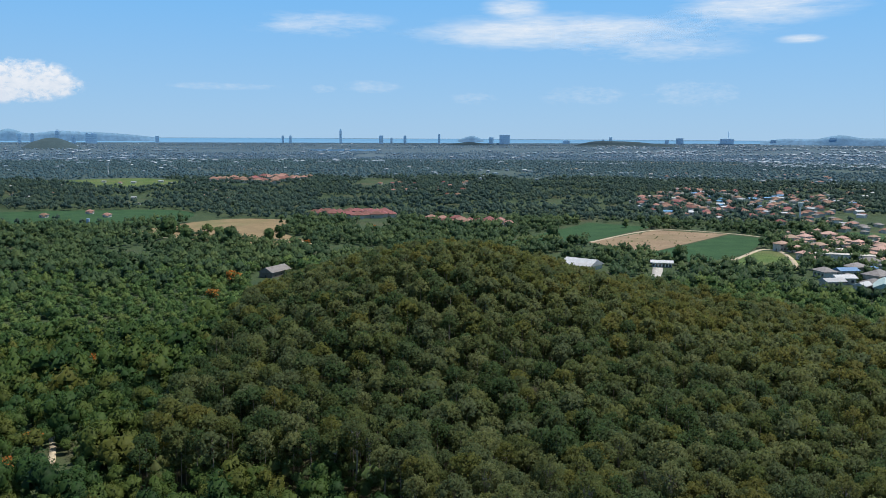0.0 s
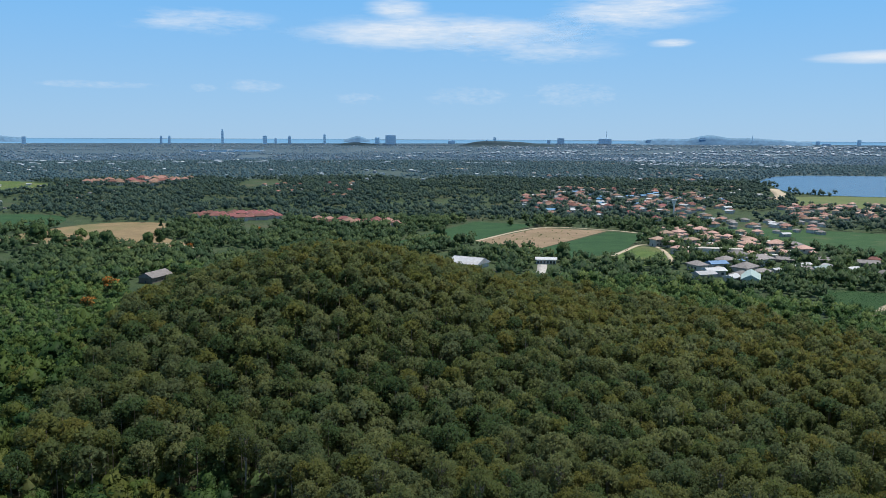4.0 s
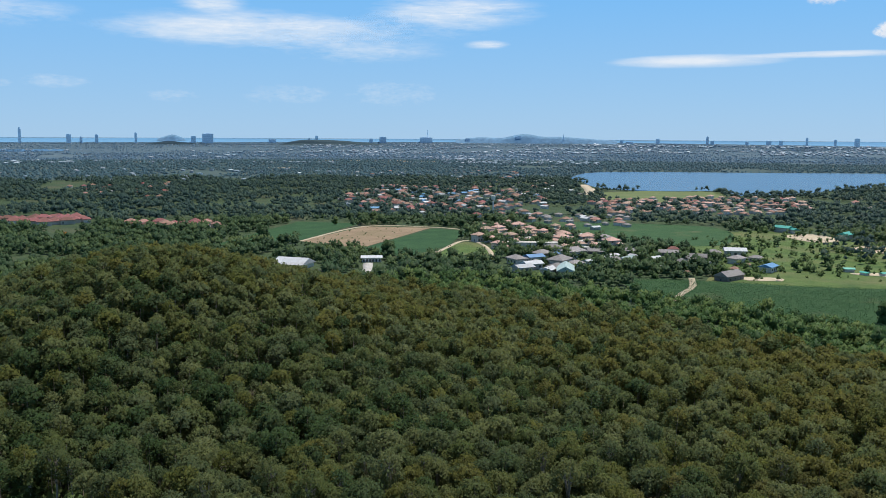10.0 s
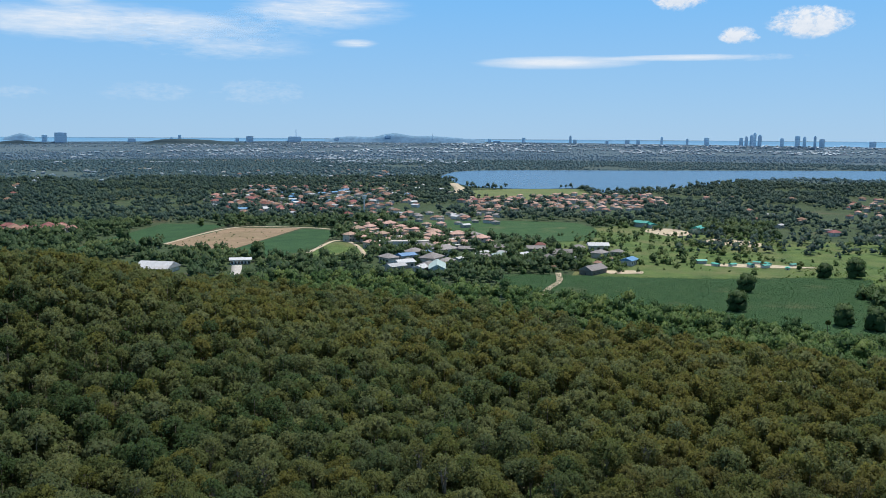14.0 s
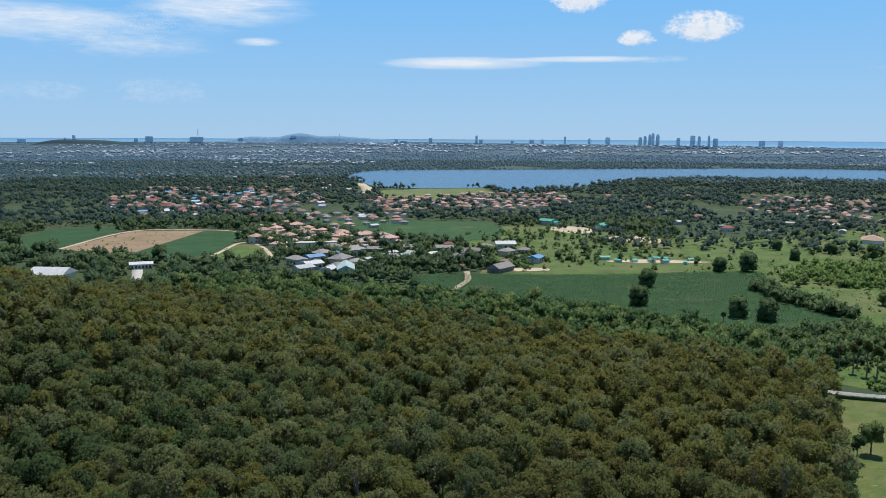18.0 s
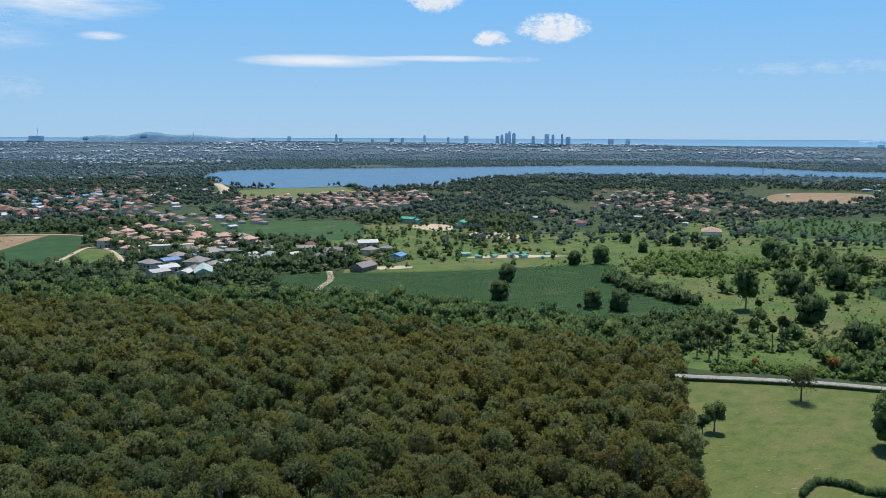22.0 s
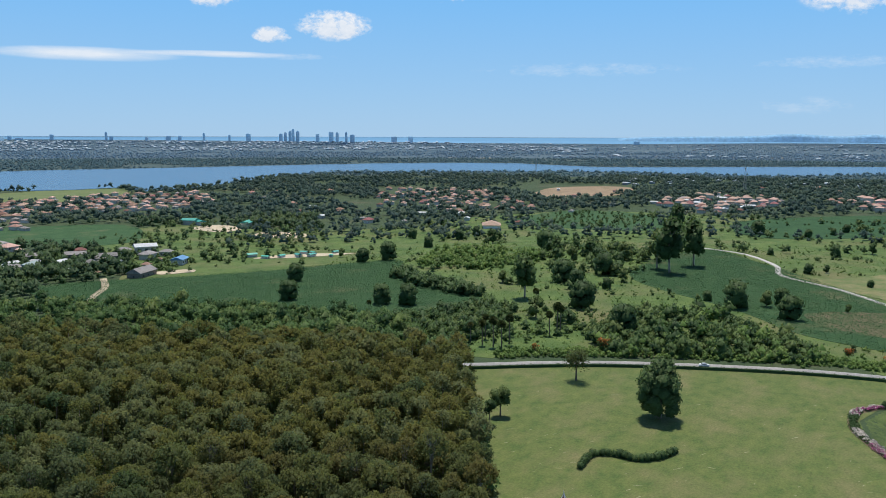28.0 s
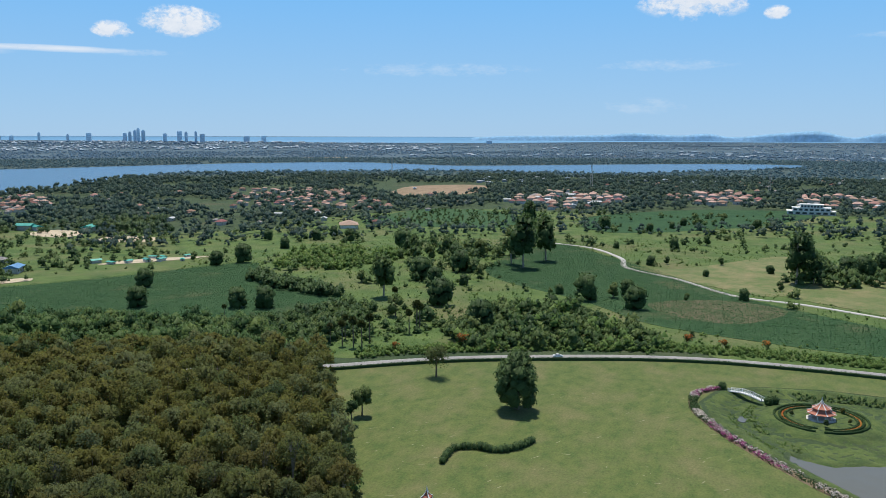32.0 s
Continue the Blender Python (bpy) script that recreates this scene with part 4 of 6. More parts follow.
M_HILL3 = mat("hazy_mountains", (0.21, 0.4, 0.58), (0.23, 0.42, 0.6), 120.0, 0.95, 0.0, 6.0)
M_HILL2 = mat("near_hill_woods", (0.036, 0.068, 0.08), (0.05, 0.084, 0.095), 40.0, 0.95, 0.0, 6.0)
TOWERS = [(-26.5, -0.01, 5), (-25.8, -0.01, 5), (-24.4, 0.21, 6), (-23.5, -0.17, 6), (-22.5, 0.01, 17), (-18.6, -0.14, 6), (-10.7, -0.07, 4), (-10.2, -0.07, 4), (-6.9, 0.36, 4), (-4.2, -0.03, 7), (-3.5, -0.18, 4), (-2.6, -0.03, 5), (-0.3, 0.1, 4), (3.2, -0.11, 8), (4.1, 0.05, 18), (8.2, -0.3, 12), (10.6, -0.22, 4), (11.1, -0.06, 5), (14.7, -0.23, 6), (15.5, -0.11, 12), (18.4, -0.13, 22), (21.2, -0.18, 8), (24.6, -0.02, 10)]
TOWERS2 = [(31.4, -0.22, 6), (31.9, -0.36, 12), (33.7, -0.13, 6), (34.8, -0.47, 25), (36.8, 0.03, 4), (37.1, -0.23, 6), (39.2, -0.3, 5), (40.5, -0.22, 8), (41.2, -0.21, 6), (42.7, -0.02, 4), (44.3, -0.13, 4), (45.5, -0.05, 8), (47.6, -0.04, 6), (47.9, 0.04, 5), (48.2, 0.15, 5), (48.4, 0.26, 5), (48.7, 0.15, 6), (50.0, -0.06, 6), (50.9, 0.09, 8), (51.3, 0.05, 5), (51.9, 0.09, 4), (52.3, -0.09, 8), (55.1, -0.22, 10), (56.2, -0.21, 8), (71.2, -0.48, 10)]


def tower(az, el, w, r):
    x, y = P(az, r)
    z0 = zg(x, y)
    h = EYE + r * math.tan(radians(el)) - z0
    w = w / 1494 * r
    t = thing("high_rise_tower", "grey-blue high-rise tower on the distant coast", "tower", "coast towers", pose(x, y, z0 - 1, 0, 0, -az))
    bm = bmesh.new()
    d = max(w * 0.7, 9)
    top = h * 0.9 if h > 2.5 * w else h * 0.96
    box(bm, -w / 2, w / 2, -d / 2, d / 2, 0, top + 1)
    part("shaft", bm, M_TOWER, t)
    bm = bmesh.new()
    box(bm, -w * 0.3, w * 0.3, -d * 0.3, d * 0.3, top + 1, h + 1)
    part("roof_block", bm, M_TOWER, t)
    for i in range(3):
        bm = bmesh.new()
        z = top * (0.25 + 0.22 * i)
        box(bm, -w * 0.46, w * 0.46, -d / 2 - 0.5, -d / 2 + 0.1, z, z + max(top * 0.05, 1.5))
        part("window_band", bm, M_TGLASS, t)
    return t


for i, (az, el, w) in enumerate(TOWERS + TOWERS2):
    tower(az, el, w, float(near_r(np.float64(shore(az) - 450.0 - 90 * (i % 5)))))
rm = float(near_r(np.float64(12000.0)))
x, y = P(18.5, rm)
mast = thing("antenna_mast", "thin mast over a distant hotel block", "mast", at=pose(x, y, zg(x, y)))
v, f = tube([(0, 0, 0), (0, 0, 60), (0, 0, EYE + rm * math.tan(radians(0.35)) - zg(x, y))], [2.5, 2.2, 1.2], 6)
part("pole", mesh("pole", v, f, M_TOWER), parent=mast)
x, y = P(27.6, rm)
mast = thing("antenna_mast", "thin tall mast among distant houses", "mast", at=pose(x, y, zg(x, y)))
v, f = tube([(0, 0, 0), (0, 0, 30), (0, 0, EYE + rm * math.tan(radians(0.1)) - zg(x, y))], [2.2, 2.0, 1.6], 6)
part("pole", mesh("pole", v, f, M_TOWER), parent=mast)


def ridge(name, prof, r, material, label, thick=60.0):
    """A hill range: a smooth crest line in azimuth and elevation, with slopes on both sides."""
    line = spline(prof, 6)
    v, f = [], []
    for i, (az, el) in enumerate(line):
        el += 0.02 * noise.noise(Vector((az * 2.3, r, 0)))
        for dr, top in ((-thick, False), (-thick * 0.4, None), (0, True), (min(thick, 4698 - r), False)):
            x, y = P(az, r + dr)
            zb = zg(x, y) - 2
            zt = EYE + r * math.tan(radians(el))
            v.append((x, y, zt if top else zb if top is False else zb + 0.6 * max(zt - zb, 0)))
        if i:
            for k in range(3):
                b = 4 * i + k
                f.append((b - 4, b, b + 1, b - 3))
    return tagged(new(name, mesh(name, v, f, material, smooth_faces=True)), label, "hill", kind="structure")


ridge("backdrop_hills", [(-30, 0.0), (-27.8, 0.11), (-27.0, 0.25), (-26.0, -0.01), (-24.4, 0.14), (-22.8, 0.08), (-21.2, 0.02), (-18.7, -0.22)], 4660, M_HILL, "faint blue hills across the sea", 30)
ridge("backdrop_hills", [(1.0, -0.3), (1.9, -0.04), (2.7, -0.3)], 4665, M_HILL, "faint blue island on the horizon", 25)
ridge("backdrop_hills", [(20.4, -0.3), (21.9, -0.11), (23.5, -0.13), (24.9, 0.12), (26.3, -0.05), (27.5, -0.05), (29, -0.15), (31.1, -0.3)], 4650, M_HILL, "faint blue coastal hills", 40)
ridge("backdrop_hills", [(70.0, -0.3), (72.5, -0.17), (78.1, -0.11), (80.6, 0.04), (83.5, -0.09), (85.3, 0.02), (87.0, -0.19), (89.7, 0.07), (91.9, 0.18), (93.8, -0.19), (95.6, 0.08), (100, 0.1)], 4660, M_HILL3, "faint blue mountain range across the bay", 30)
ridge("wooded_hill", [(-26.6, -0.95), (-25.7, -0.5), (-24.8, -0.28), (-24.0, -0.42), (-23.0, -0.95)], float(near_r(6500)), M_HILL2, "dark wooded knoll on the far plain", 120)
ridge("wooded_hill", [(8.7, -0.62), (10.3, -0.33), (12.9, -0.39), (15.4, -0.62)], float(near_r(8800)), M_HILL2, "dark wooded ridge on the far plain", 60)
ridge("wooded_hill", [(0.2, -0.62), (1.7, -0.45), (3.4, -0.62)], float(near_r(9000)), M_HILL2, "dark wooded ridge on the far plain", 60)

# ---- lawn: trees, hedges, pavilions, pond ----
def tree(kind, label, h, r, n, size, leafmat, barkmat, lobes=None, trunk_r=0.3, low=0.35, group="", trunk_top=0.8, nl=9, core=0.86):
    t = thing(kind, label, "tree", group)
    lob = lobes or round_lobes(h, r, nl, low)
    part("trunk", trunk_mesh("trunk", h * trunk_top, trunk_r, barkmat, 6, 0.02, lob[0]), parent=t)
    part("crown", card_mesh("crown", full(lob, n, size, core, True), leafmat), parent=t)
    return t


fig_lobes = ([], [])
for z, rad, n_ in ((4.5, 5.0, 8), (8.0, 5.6, 9), (11.5, 5.6, 9), (15.0, 4.6, 8), (18.2, 2.8, 5), (20.0, 0.6, 1)):
    for k in range(n_):
        a = TAU * (k + 0.5 * (n_ % 2)) / n_ + rng.uniform(-0.2, 0.2)
        fig_lobes[0].append((rad * math.cos(a) * rng.uniform(0.85, 1.1), rad * math.sin(a) * rng.uniform(0.85, 1.1), z + rng.uniform(-0.9, 0.9)))
        fig_lobes[1].append(rng.uniform(2.1, 3.1))
big = tree("fig_tree", "massive dark green fig tree with low crown on the lawn", 22.0, 8.0, 6500, 0.62, L_DARK, M_BARK2, lobes=fig_lobes, trunk_r=0.9)
big.matrix_basis = pose(286.5, 86, 0)
x = tree("rain_tree", "spreading open-crowned tree standing alone on the lawn", 14.0, 6.2, 1500, 0.55, L_EUC, M_BARK2, trunk_r=0.35, low=0.5, nl=16, core=0.3)
x.matrix_basis = pose(314, 129, 0)
x = tree("mango_tree", "small dense green tree on the lawn", 11.5, 3.6, 1300, 0.55, L_GREEN, M_BARK2, trunk_r=0.25, low=0.38, nl=10)
x.matrix_basis = pose(259, 135, 0)
x = tree("young_tree", "slim young tree with bare lower trunk on the lawn", 10.0, 2.6, 600, 0.5, L_GREEN, M_BARK2, trunk_r=0.18, low=0.5, nl=8)
x.matrix_basis = pose(249, 134, 0)


def hedge(name, line, width, high, material, label, n_per_m=30, size=0.4, n=8, group="", lumpy=0.25):
    """A clipped hedge: a solid core with a coat of leaf clumps."""
    t = thing(name, label, "hedge", group)
    pts = spline(line, n)
    v, f, c, q = [], [], [], []
    length = 0.0
    for i, (x, y) in enumerate(pts):
        (xa, ya), (xb, yb) = pts[max(i - 1, 0)], pts[min(i + 1, len(pts) - 1)]
        d = math.hypot(xb - xa, yb - ya) + 1e-6
        nx, ny = -(yb - ya) / d * width * 0.36, (xb - xa) / d * width * 0.36
        z = zg(x, y)
        v += [(x - nx, y - ny, z - 0.2), (x - nx, y - ny, z + high * 0.8), (x + nx, y + ny, z + high * 0.8), (x + nx, y + ny, z - 0.2)]
        if i:
            b = 4 * i
            f += [(b - 4 + k, b - 4 + k + 1, b + k + 1, b + k) for k in range(3)]
            m = max(int(math.hypot(x - pts[i - 1][0], y - pts[i - 1][1]) / (width * (0.4 if lumpy < 0.5 else 0.62))), 1)
            for k in range(m):
                u = k / m
                wob = 1 + lumpy * noise.noise(Vector((x * 0.9, y * 0.9, k * 0.7)))
                c.append((x + (pts[i - 1][0] - x) * u, y + (pts[i - 1][1] - y) * u, z + high * 0.5 * wob))
                q.append(width * (0.5 if lumpy < 0.5 else 0.58) * wob)
            length += math.hypot(x - pts[i - 1][0], y - pts[i - 1][1])
    part("core", mesh("core", v, f, material), parent=t)
    part("leaves", card_mesh("leaves", cards(c, q, int(length * n_per_m), size, squash=high / width), material), parent=t)
    return t


wavy = thing("wavy_hedge", "dark hedge of round clipped bushes winding over the lawn", "hedge")
line = spline([(229, 92), (240, 92.5), (244, 86), (243.5, 80), (247, 75.5), (251, 73), (258, 71)], 60)
last = None
for x, y in line:
    if last is None or math.hypot(x - last[0], y - last[1]) > 1.75:
        s = rng.uniform(0.8, 1.12)
        c = [(x, y, zg(x, y) + 1.25 * s)] + [(x + 0.3 * math.cos(a), y + 0.3 * math.sin(a), zg(x, y) + 0.6) for a in (0.4, 2.5, 4.6)]
        part("bush", card_mesh("bush", full((c, [1.38 * s, 0.8, 0.8, 0.8]), 240, 0.3, 0.86, True), L_DARK), parent=wavy)
        last = (x, y)
off = []
pts = spline(ROAD, 3)[4:]
for i, (x, y) in enumerate(pts):
    (xa, ya), (xb, yb) = pts[max(i - 1, 0)], pts[min(i + 1, len(pts) - 1)]
    d = math.hypot(xb - xa, yb - ya)
    off.append((x + (yb - ya) / d * 5.2, y - (xb - xa) / d * 5.2))
if math.hypot(*off[9]) > math.hypot(*pts[9]):
    off = [(2 * p[0] - o[0], 2 * p[1] - o[1]) for o, p in zip(off, pts)]
hedge("road_hedge", off, 1.5, 1.5, L_DARK, "low dark hedge between road and lawn", 14, 0.45, 2)

M_WHITE = mat("white_paint", (0.72, 0.71, 0.68), (0.78, 0.77, 0.75), 3.0, 0.7, 0.0, 6.0, (0.6, 0.57, 0.52), 0.2)
M_TILE = mat("red_roof_tiles", (0.36, 0.12, 0.075), (0.43, 0.16, 0.10), 1.5, 0.7, 0.01, 9.0)
M_STONE = mat("grey_stone", (0.49, 0.46, 0.41), (0.57, 0.54, 0.49), 1.5, 0.85, 0.01, 8.0)
M_GLASS = mat("dark_window", (0.05, 0.06, 0.07), (0.07, 0.08, 0.09), 2.0, 0.15, spec=0.6)


def cone_roof(z0, z1, r0, r1, sides=8, sag=0.18, thick=0.18):
    """A flared tier of a pavilion roof."""
    bm = bmesh.new()
    rings = []
    for t in (0, 0.33, 0.66, 1):
        r = r0 + (r1 - r0) * (t + sag * math.sin(math.pi * t))
        z = z0 + (z1 - z0) * (t - 0.1 * math.sin(math.pi * t))
        rings.append([bm.verts.new((r * math.cos(TAU * (k + 0.5) / sides), r * math.sin(TAU * (k + 0.5) / sides), z)) for k in range(sides)])
    low = [bm.verts.new((v.co.x, v.co.y, v.co.z - thick)) for v in rings[0]]
    for a, b in zip([low] + rings, rings):
        for k in range(sides):
            j = (k + 1) % sides
            bm.faces.new((a[k], a[j], b[j], b[k]))
    bm.faces.new(rings[-1])
    bm.faces.new(low[::-1])
    return bm


def prism(r, z0, z1, sides=8, r2=None):
    bm = bmesh.new()
    a = [bm.verts.new((r * math.cos(TAU * (k + 0.5) / sides), r * math.sin(TAU * (k + 0.5) / sides), z0)) for k in range(sides)]
    r2 = r if r2 is None else r2
    b = [bm.verts.new((r2 * math.cos(TAU * (k + 0.5) / sides), r2 * math.sin(TAU * (k + 0.5) / sides), z1)) for k in range(sides)]
    for k in range(sides):
        bm.faces.new((a[k], a[(k + 1) % sides], b[(k + 1) % sides], b[k]))
    bm.faces.new(b), bm.faces.new(a[::-1])
    return bm


def pavilion(at, r, sides, label, tiers, post_h, name):
    t = thing(name, label, "pavilion", at=at)
    part("plinth", prism(r * 1.05, -0.6, 0.5, sides), M_STONE, t)
    part("step", prism(r * 1.25, -0.8, 0.22, sides), M_STONE, t)
    for k in range(sides):
        a = TAU * (k + 0.5) / sides
        v, f = tube([(r * 0.82 * math.cos(a), r * 0.82 * math.sin(a), z) for z in (0.5, post_h * 0.5, post_h)], [0.17, 0.15, 0.17], 8)
        part("post", mesh("post", v, f, M_WHITE, smooth_faces=True), parent=t)
    z, rad = post_h, r * 1.2
    for i in range(tiers):
        last = i == tiers - 1
        z1 = z + r * (0.62 if last else 0.36)
        rt = part("roof_tier", cone_roof(z, z1, rad, 0.12 if last else rad * 0.55, sides), M_TILE, t)
        for k in range(sides):
            a = TAU * (k + 0.5) / sides
            p = []
            for u in (0, 0.33, 0.66, 1):
                r1 = 0.12 if last else rad * 0.55
                rr1 = rad + (r1 - rad) * (u + 0.18 * math.sin(math.pi * u))
                p.append((rr1 * math.cos(a), rr1 * math.sin(a), z + (z1 - z) * (u - 0.1 * math.sin(math.pi * u)) + 0.06))
            v, f = tube(p, [0.2, 0.17, 0.15, 0.12], 5)
            part("ridge", mesh("ridge", v, f, M_WHITE), parent=rt, label="white roof ridge")
        if not last:
            part("drum", prism(rad * 0.53, z1 - 0.25, z1 + r * 0.1, sides), M_WHITE, t)
        z, rad = z1 + r * 0.06, rad * 0.68
    v, f = tube([(0, 0, z - 0.3), (0, 0, z + 0.3), (0, 0, z + 1.0)], [0.2, 0.13, 0.03], 6)
    part("finial", mesh("finial", v, f, M_WHITE), parent=t)
    return t


pavilion(pose(318, -17, zg(318, -17)), 4.2, 8, "octagonal garden pavilion with tiered red roof on an island", 2, 2.5, "garden_pavilion")
pavilion(pose(194.5, 82.5, zg(194.5, 82.5)), 3.0, 4, "small lawn pavilion with steep red tiered roof and white finial", 3, 2.8, "lawn_pavilion")
# grassy banks of the pond
bx, by = np.meshgrid(np.arange(232, 358, 0.8), np.arange(-84, 27, 0.8))
keep_v = inside(bx, by, BASIN) | (edge_distance(bx, by, BASIN + BASIN[:1]) < 1.6)
bz = height(bx, by) + 0.05 + 0.09 * np.sin(bx * 1.1 + 2.3 * np.sin(by * 0.53)) * np.sin(by * 0.83 + 1.7 * np.sin(bx * 0.37))
bz = np.where(inside(bx, by, BASIN), bz, 0.02)
cols_ = bx.shape[1]
ci, cj = np.meshgrid(np.arange(bx.shape[0] - 1), np.arange(cols_ - 1), indexing="ij")
ok = keep_v[:-1, :-1] & keep_v[1:, :-1] & keep_v[:-1, 1:] & keep_v[1:, 1:]
b0 = (ci * cols_ + cj)[ok]
bank = mesh("pond_bank", np.stack([bx, by, bz], -1).reshape(-1, 3), np.stack([b0, b0 + 1, b0 + cols_ + 1, b0 + cols_], -1), M_BANK, smooth_faces=True)
tagged(new("pond_bank", bank), "rough green grass banks sloping to the pond", "grass bank", kind="structure")
patch("pond", [(x_, y_) for x_, y_ in BASIN], 0.0, M_POND, "murky grey-brown pond round the island", "pond", 0.2, skirt=0.1)
pond = bpy.data.objects["pond"]
pond.data.vertices.foreach_set("co", np.array([(v.co.x, v.co.y, -1.75 if v.co.z > zg(v.co.x, v.co.y) - 0.05 else -1.9) for v in pond.data.vertices]).ravel())
# ring hedges of the island
for rad, a0, a1, hi, m in ((15.5, 4, 172, 0.85, L_DARK), (15.5, 182, 352, 0.85, L_DARK), (13.8, 12, 165, 0.85, L_DARK), (13.8, 194, 346, 0.85, L_DARK), (11.9, 6, 172, 0.75, L_DARK), (11.9, 184, 352, 0.75, L_DARK)):
    line = [(ISLAND[0] + rad * math.cos(radians(a0 + (a1 - a0) * k / 12)), ISLAND[1] + rad * math.sin(radians(a0 + (a1 - a0) * k / 12))) for k in range(13)]
    hedge("ring_hedge", line, 0.9, hi, m, "clipped curved hedge ring round the pavilion", 26, 0.3, 3, "island hedges")
for rad, a0, a1 in ((12.8, 20, 160), (12.8, 205, 335)):
    line = [(ISLAND[0] + rad * math.cos(radians(a0 + (a1 - a0) * k / 12)), ISLAND[1] + rad * math.sin(radians(a0 + (a1 - a0) * k / 12))) for k in range(13)]
    hedge("flower_ring", line, 0.7, 0.5, L_FLAME, "orange-leaved low flower ring between hedges", 10, 0.25, 3, "island flower rings")
shrub = tree("garden_shrub", "small round shrub on the island lawn", 2.6, 1.5, 240, 0.35, L_EUC, M_BARK2, trunk_r=0.08, low=0.4, nl=6, group="island shrubs")
for i, (x, y) in enumerate([(318, -7.5), (316, -26), (327, -24), (309, -18)]):
    m = pose(x, y, zg(x, y), 0, 0, 60 * i) @ Matrix.Scale(0.8 + 0.12 * i, 4)
    if i:
        copy_thing(shrub, m)
    else:
        shrub.matrix_basis = m
for x, y in ((342, 18), (329.5, 0.5), (331, -1.5)):
    bm = bmesh.new()
    box(bm, -1.4, 1.4, -1.4, 1.4, -0.3, 2.3, 0.5)
    t = thing("topiary_block", "square clipped dark green topiary at the footbridge", "topiary", "bridge topiary", pose(x, y, zg(x, y) * 0.3))
    part("core", bm, L_DARK, t)
    part("leaves", card_mesh("leaves", cards([(0, 0, 1.1)], [1.75], 500, 0.35), L_DARK), parent=t)
# footbridge
bx0, by0, bx1, by1 = 340, 15, 331, 2.5
blen = math.hypot(bx1 - bx0, by1 - by0)
bridge = thing("footbridge", "white footbridge with balustrade to the island", "bridge", at=pose(bx0, by0, 0.2, 0, 0, math.degrees(math.atan2(by1 - by0, bx1 - bx0))))
v, f = [], []
for i in range(13):
    u = i / 12
    z = 0.9 * math.sin(math.pi * u)
    v += [(blen * u, -1.1, z - 0.3), (blen * u, -1.1, z), (blen * u, 1.1, z), (blen * u, 1.1, z - 0.3)]
    if i:
        f += [(4 * i - 4 + k, 4 * i - 4 + k + 1, 4 * i + k + 1, 4 * i + k) for k in range(3)] + [(4 * i - 1, 4 * i - 4, 4 * i, 4 * i + 3)]
part("deck", mesh("deck", v, f, M_WHITE), parent=bridge)
for s in (-1.05, 1.05):
    tv, tf = tube([(blen * i / 12, s, 0.9 * math.sin(math.pi * i / 12) + 1.0) for i in range(13)], [0.09] * 13, 6)
    tv = [(blen * (i // 6) / 12, s + 0.09 * math.cos(TAU * (i % 6) / 6), 0.9 * math.sin(math.pi * (i // 6) / 12) + 1.0 + 0.09 * math.sin(TAU * (i % 6) / 6)) for i in range(13 * 6)]
    part("handrail", mesh("handrail", tv, tf, M_WHITE), parent=bridge)
    for i in range(22):
        u = i / 21
        z = 0.9 * math.sin(math.pi * u)
        bm = bmesh.new()
        w = 0.13 if i % 7 == 0 else 0.06
        box(bm, blen * u - w, blen * u + w, s - w, s + w, z, z + (1.25 if i % 7 == 0 else 0.98))
        part("baluster", bm, M_WHITE, bridge)
# bougainvillea border
BORDER = [(341, 20), (331, 26.5), (320, 27), (310, 25), (302, 21.5), (292, 16), (282, 9.5), (265, -4), (247, -20), (235, -34), (215, -62)]
bt = thing("flower_border", "long curved border of pink and white bougainvillea", "flower bed")
pts = spline(BORDER, 26)
c = np.array([(x, y, zg(x, y) + 0.45) for x, y in pts])
c = np.concatenate([c + rng.uniform(-1.5, 1.5, c.shape) * (1, 1, 0.1) for _ in range(4)])
part("foliage", card_mesh("foliage", cards(c, np.full(len(c), 0.62), 9000, 0.4), L_GREEN), parent=bt)
run = np.tile(np.arange(len(pts)), 4)
stretch = np.sin(run * 0.047 + 0.9) + 0.5 * np.sin(run * 0.113)
inner = np.array([math.hypot(*p) for p in pts])[run] > np.hypot(c[:, 0], c[:, 1])
for k, mt, lab in (((stretch > 0.25) & inner, L_MAGENTA, "magenta blossom"), ((stretch > -0.2) & ~inner | (stretch < -0.9), L_PINK, "white and pale pink blossom")):
    part("blossom", card_mesh("blossom", cards(c[k] + (0, 0, 0.18), np.full(int(k.sum()), 0.62), int(k.sum() * 9), 0.36, up=0.8), mt), parent=bt, label=lab)
ribbon("border_edge", BORDER, 3.4, 0.09, M_BROWN, "bare earth under the flower border", "flower bed edge", 6)

# car on the road
M_CAR = mat("white_car_paint", (0.75, 0.75, 0.74), (0.78, 0.78, 0.77), 1.0, 0.25, spec=0.6)
M_TYRE = mat("tyre_rubber", (0.03, 0.03, 0.03), (0.04, 0.04, 0.04), 0.2, 0.8)


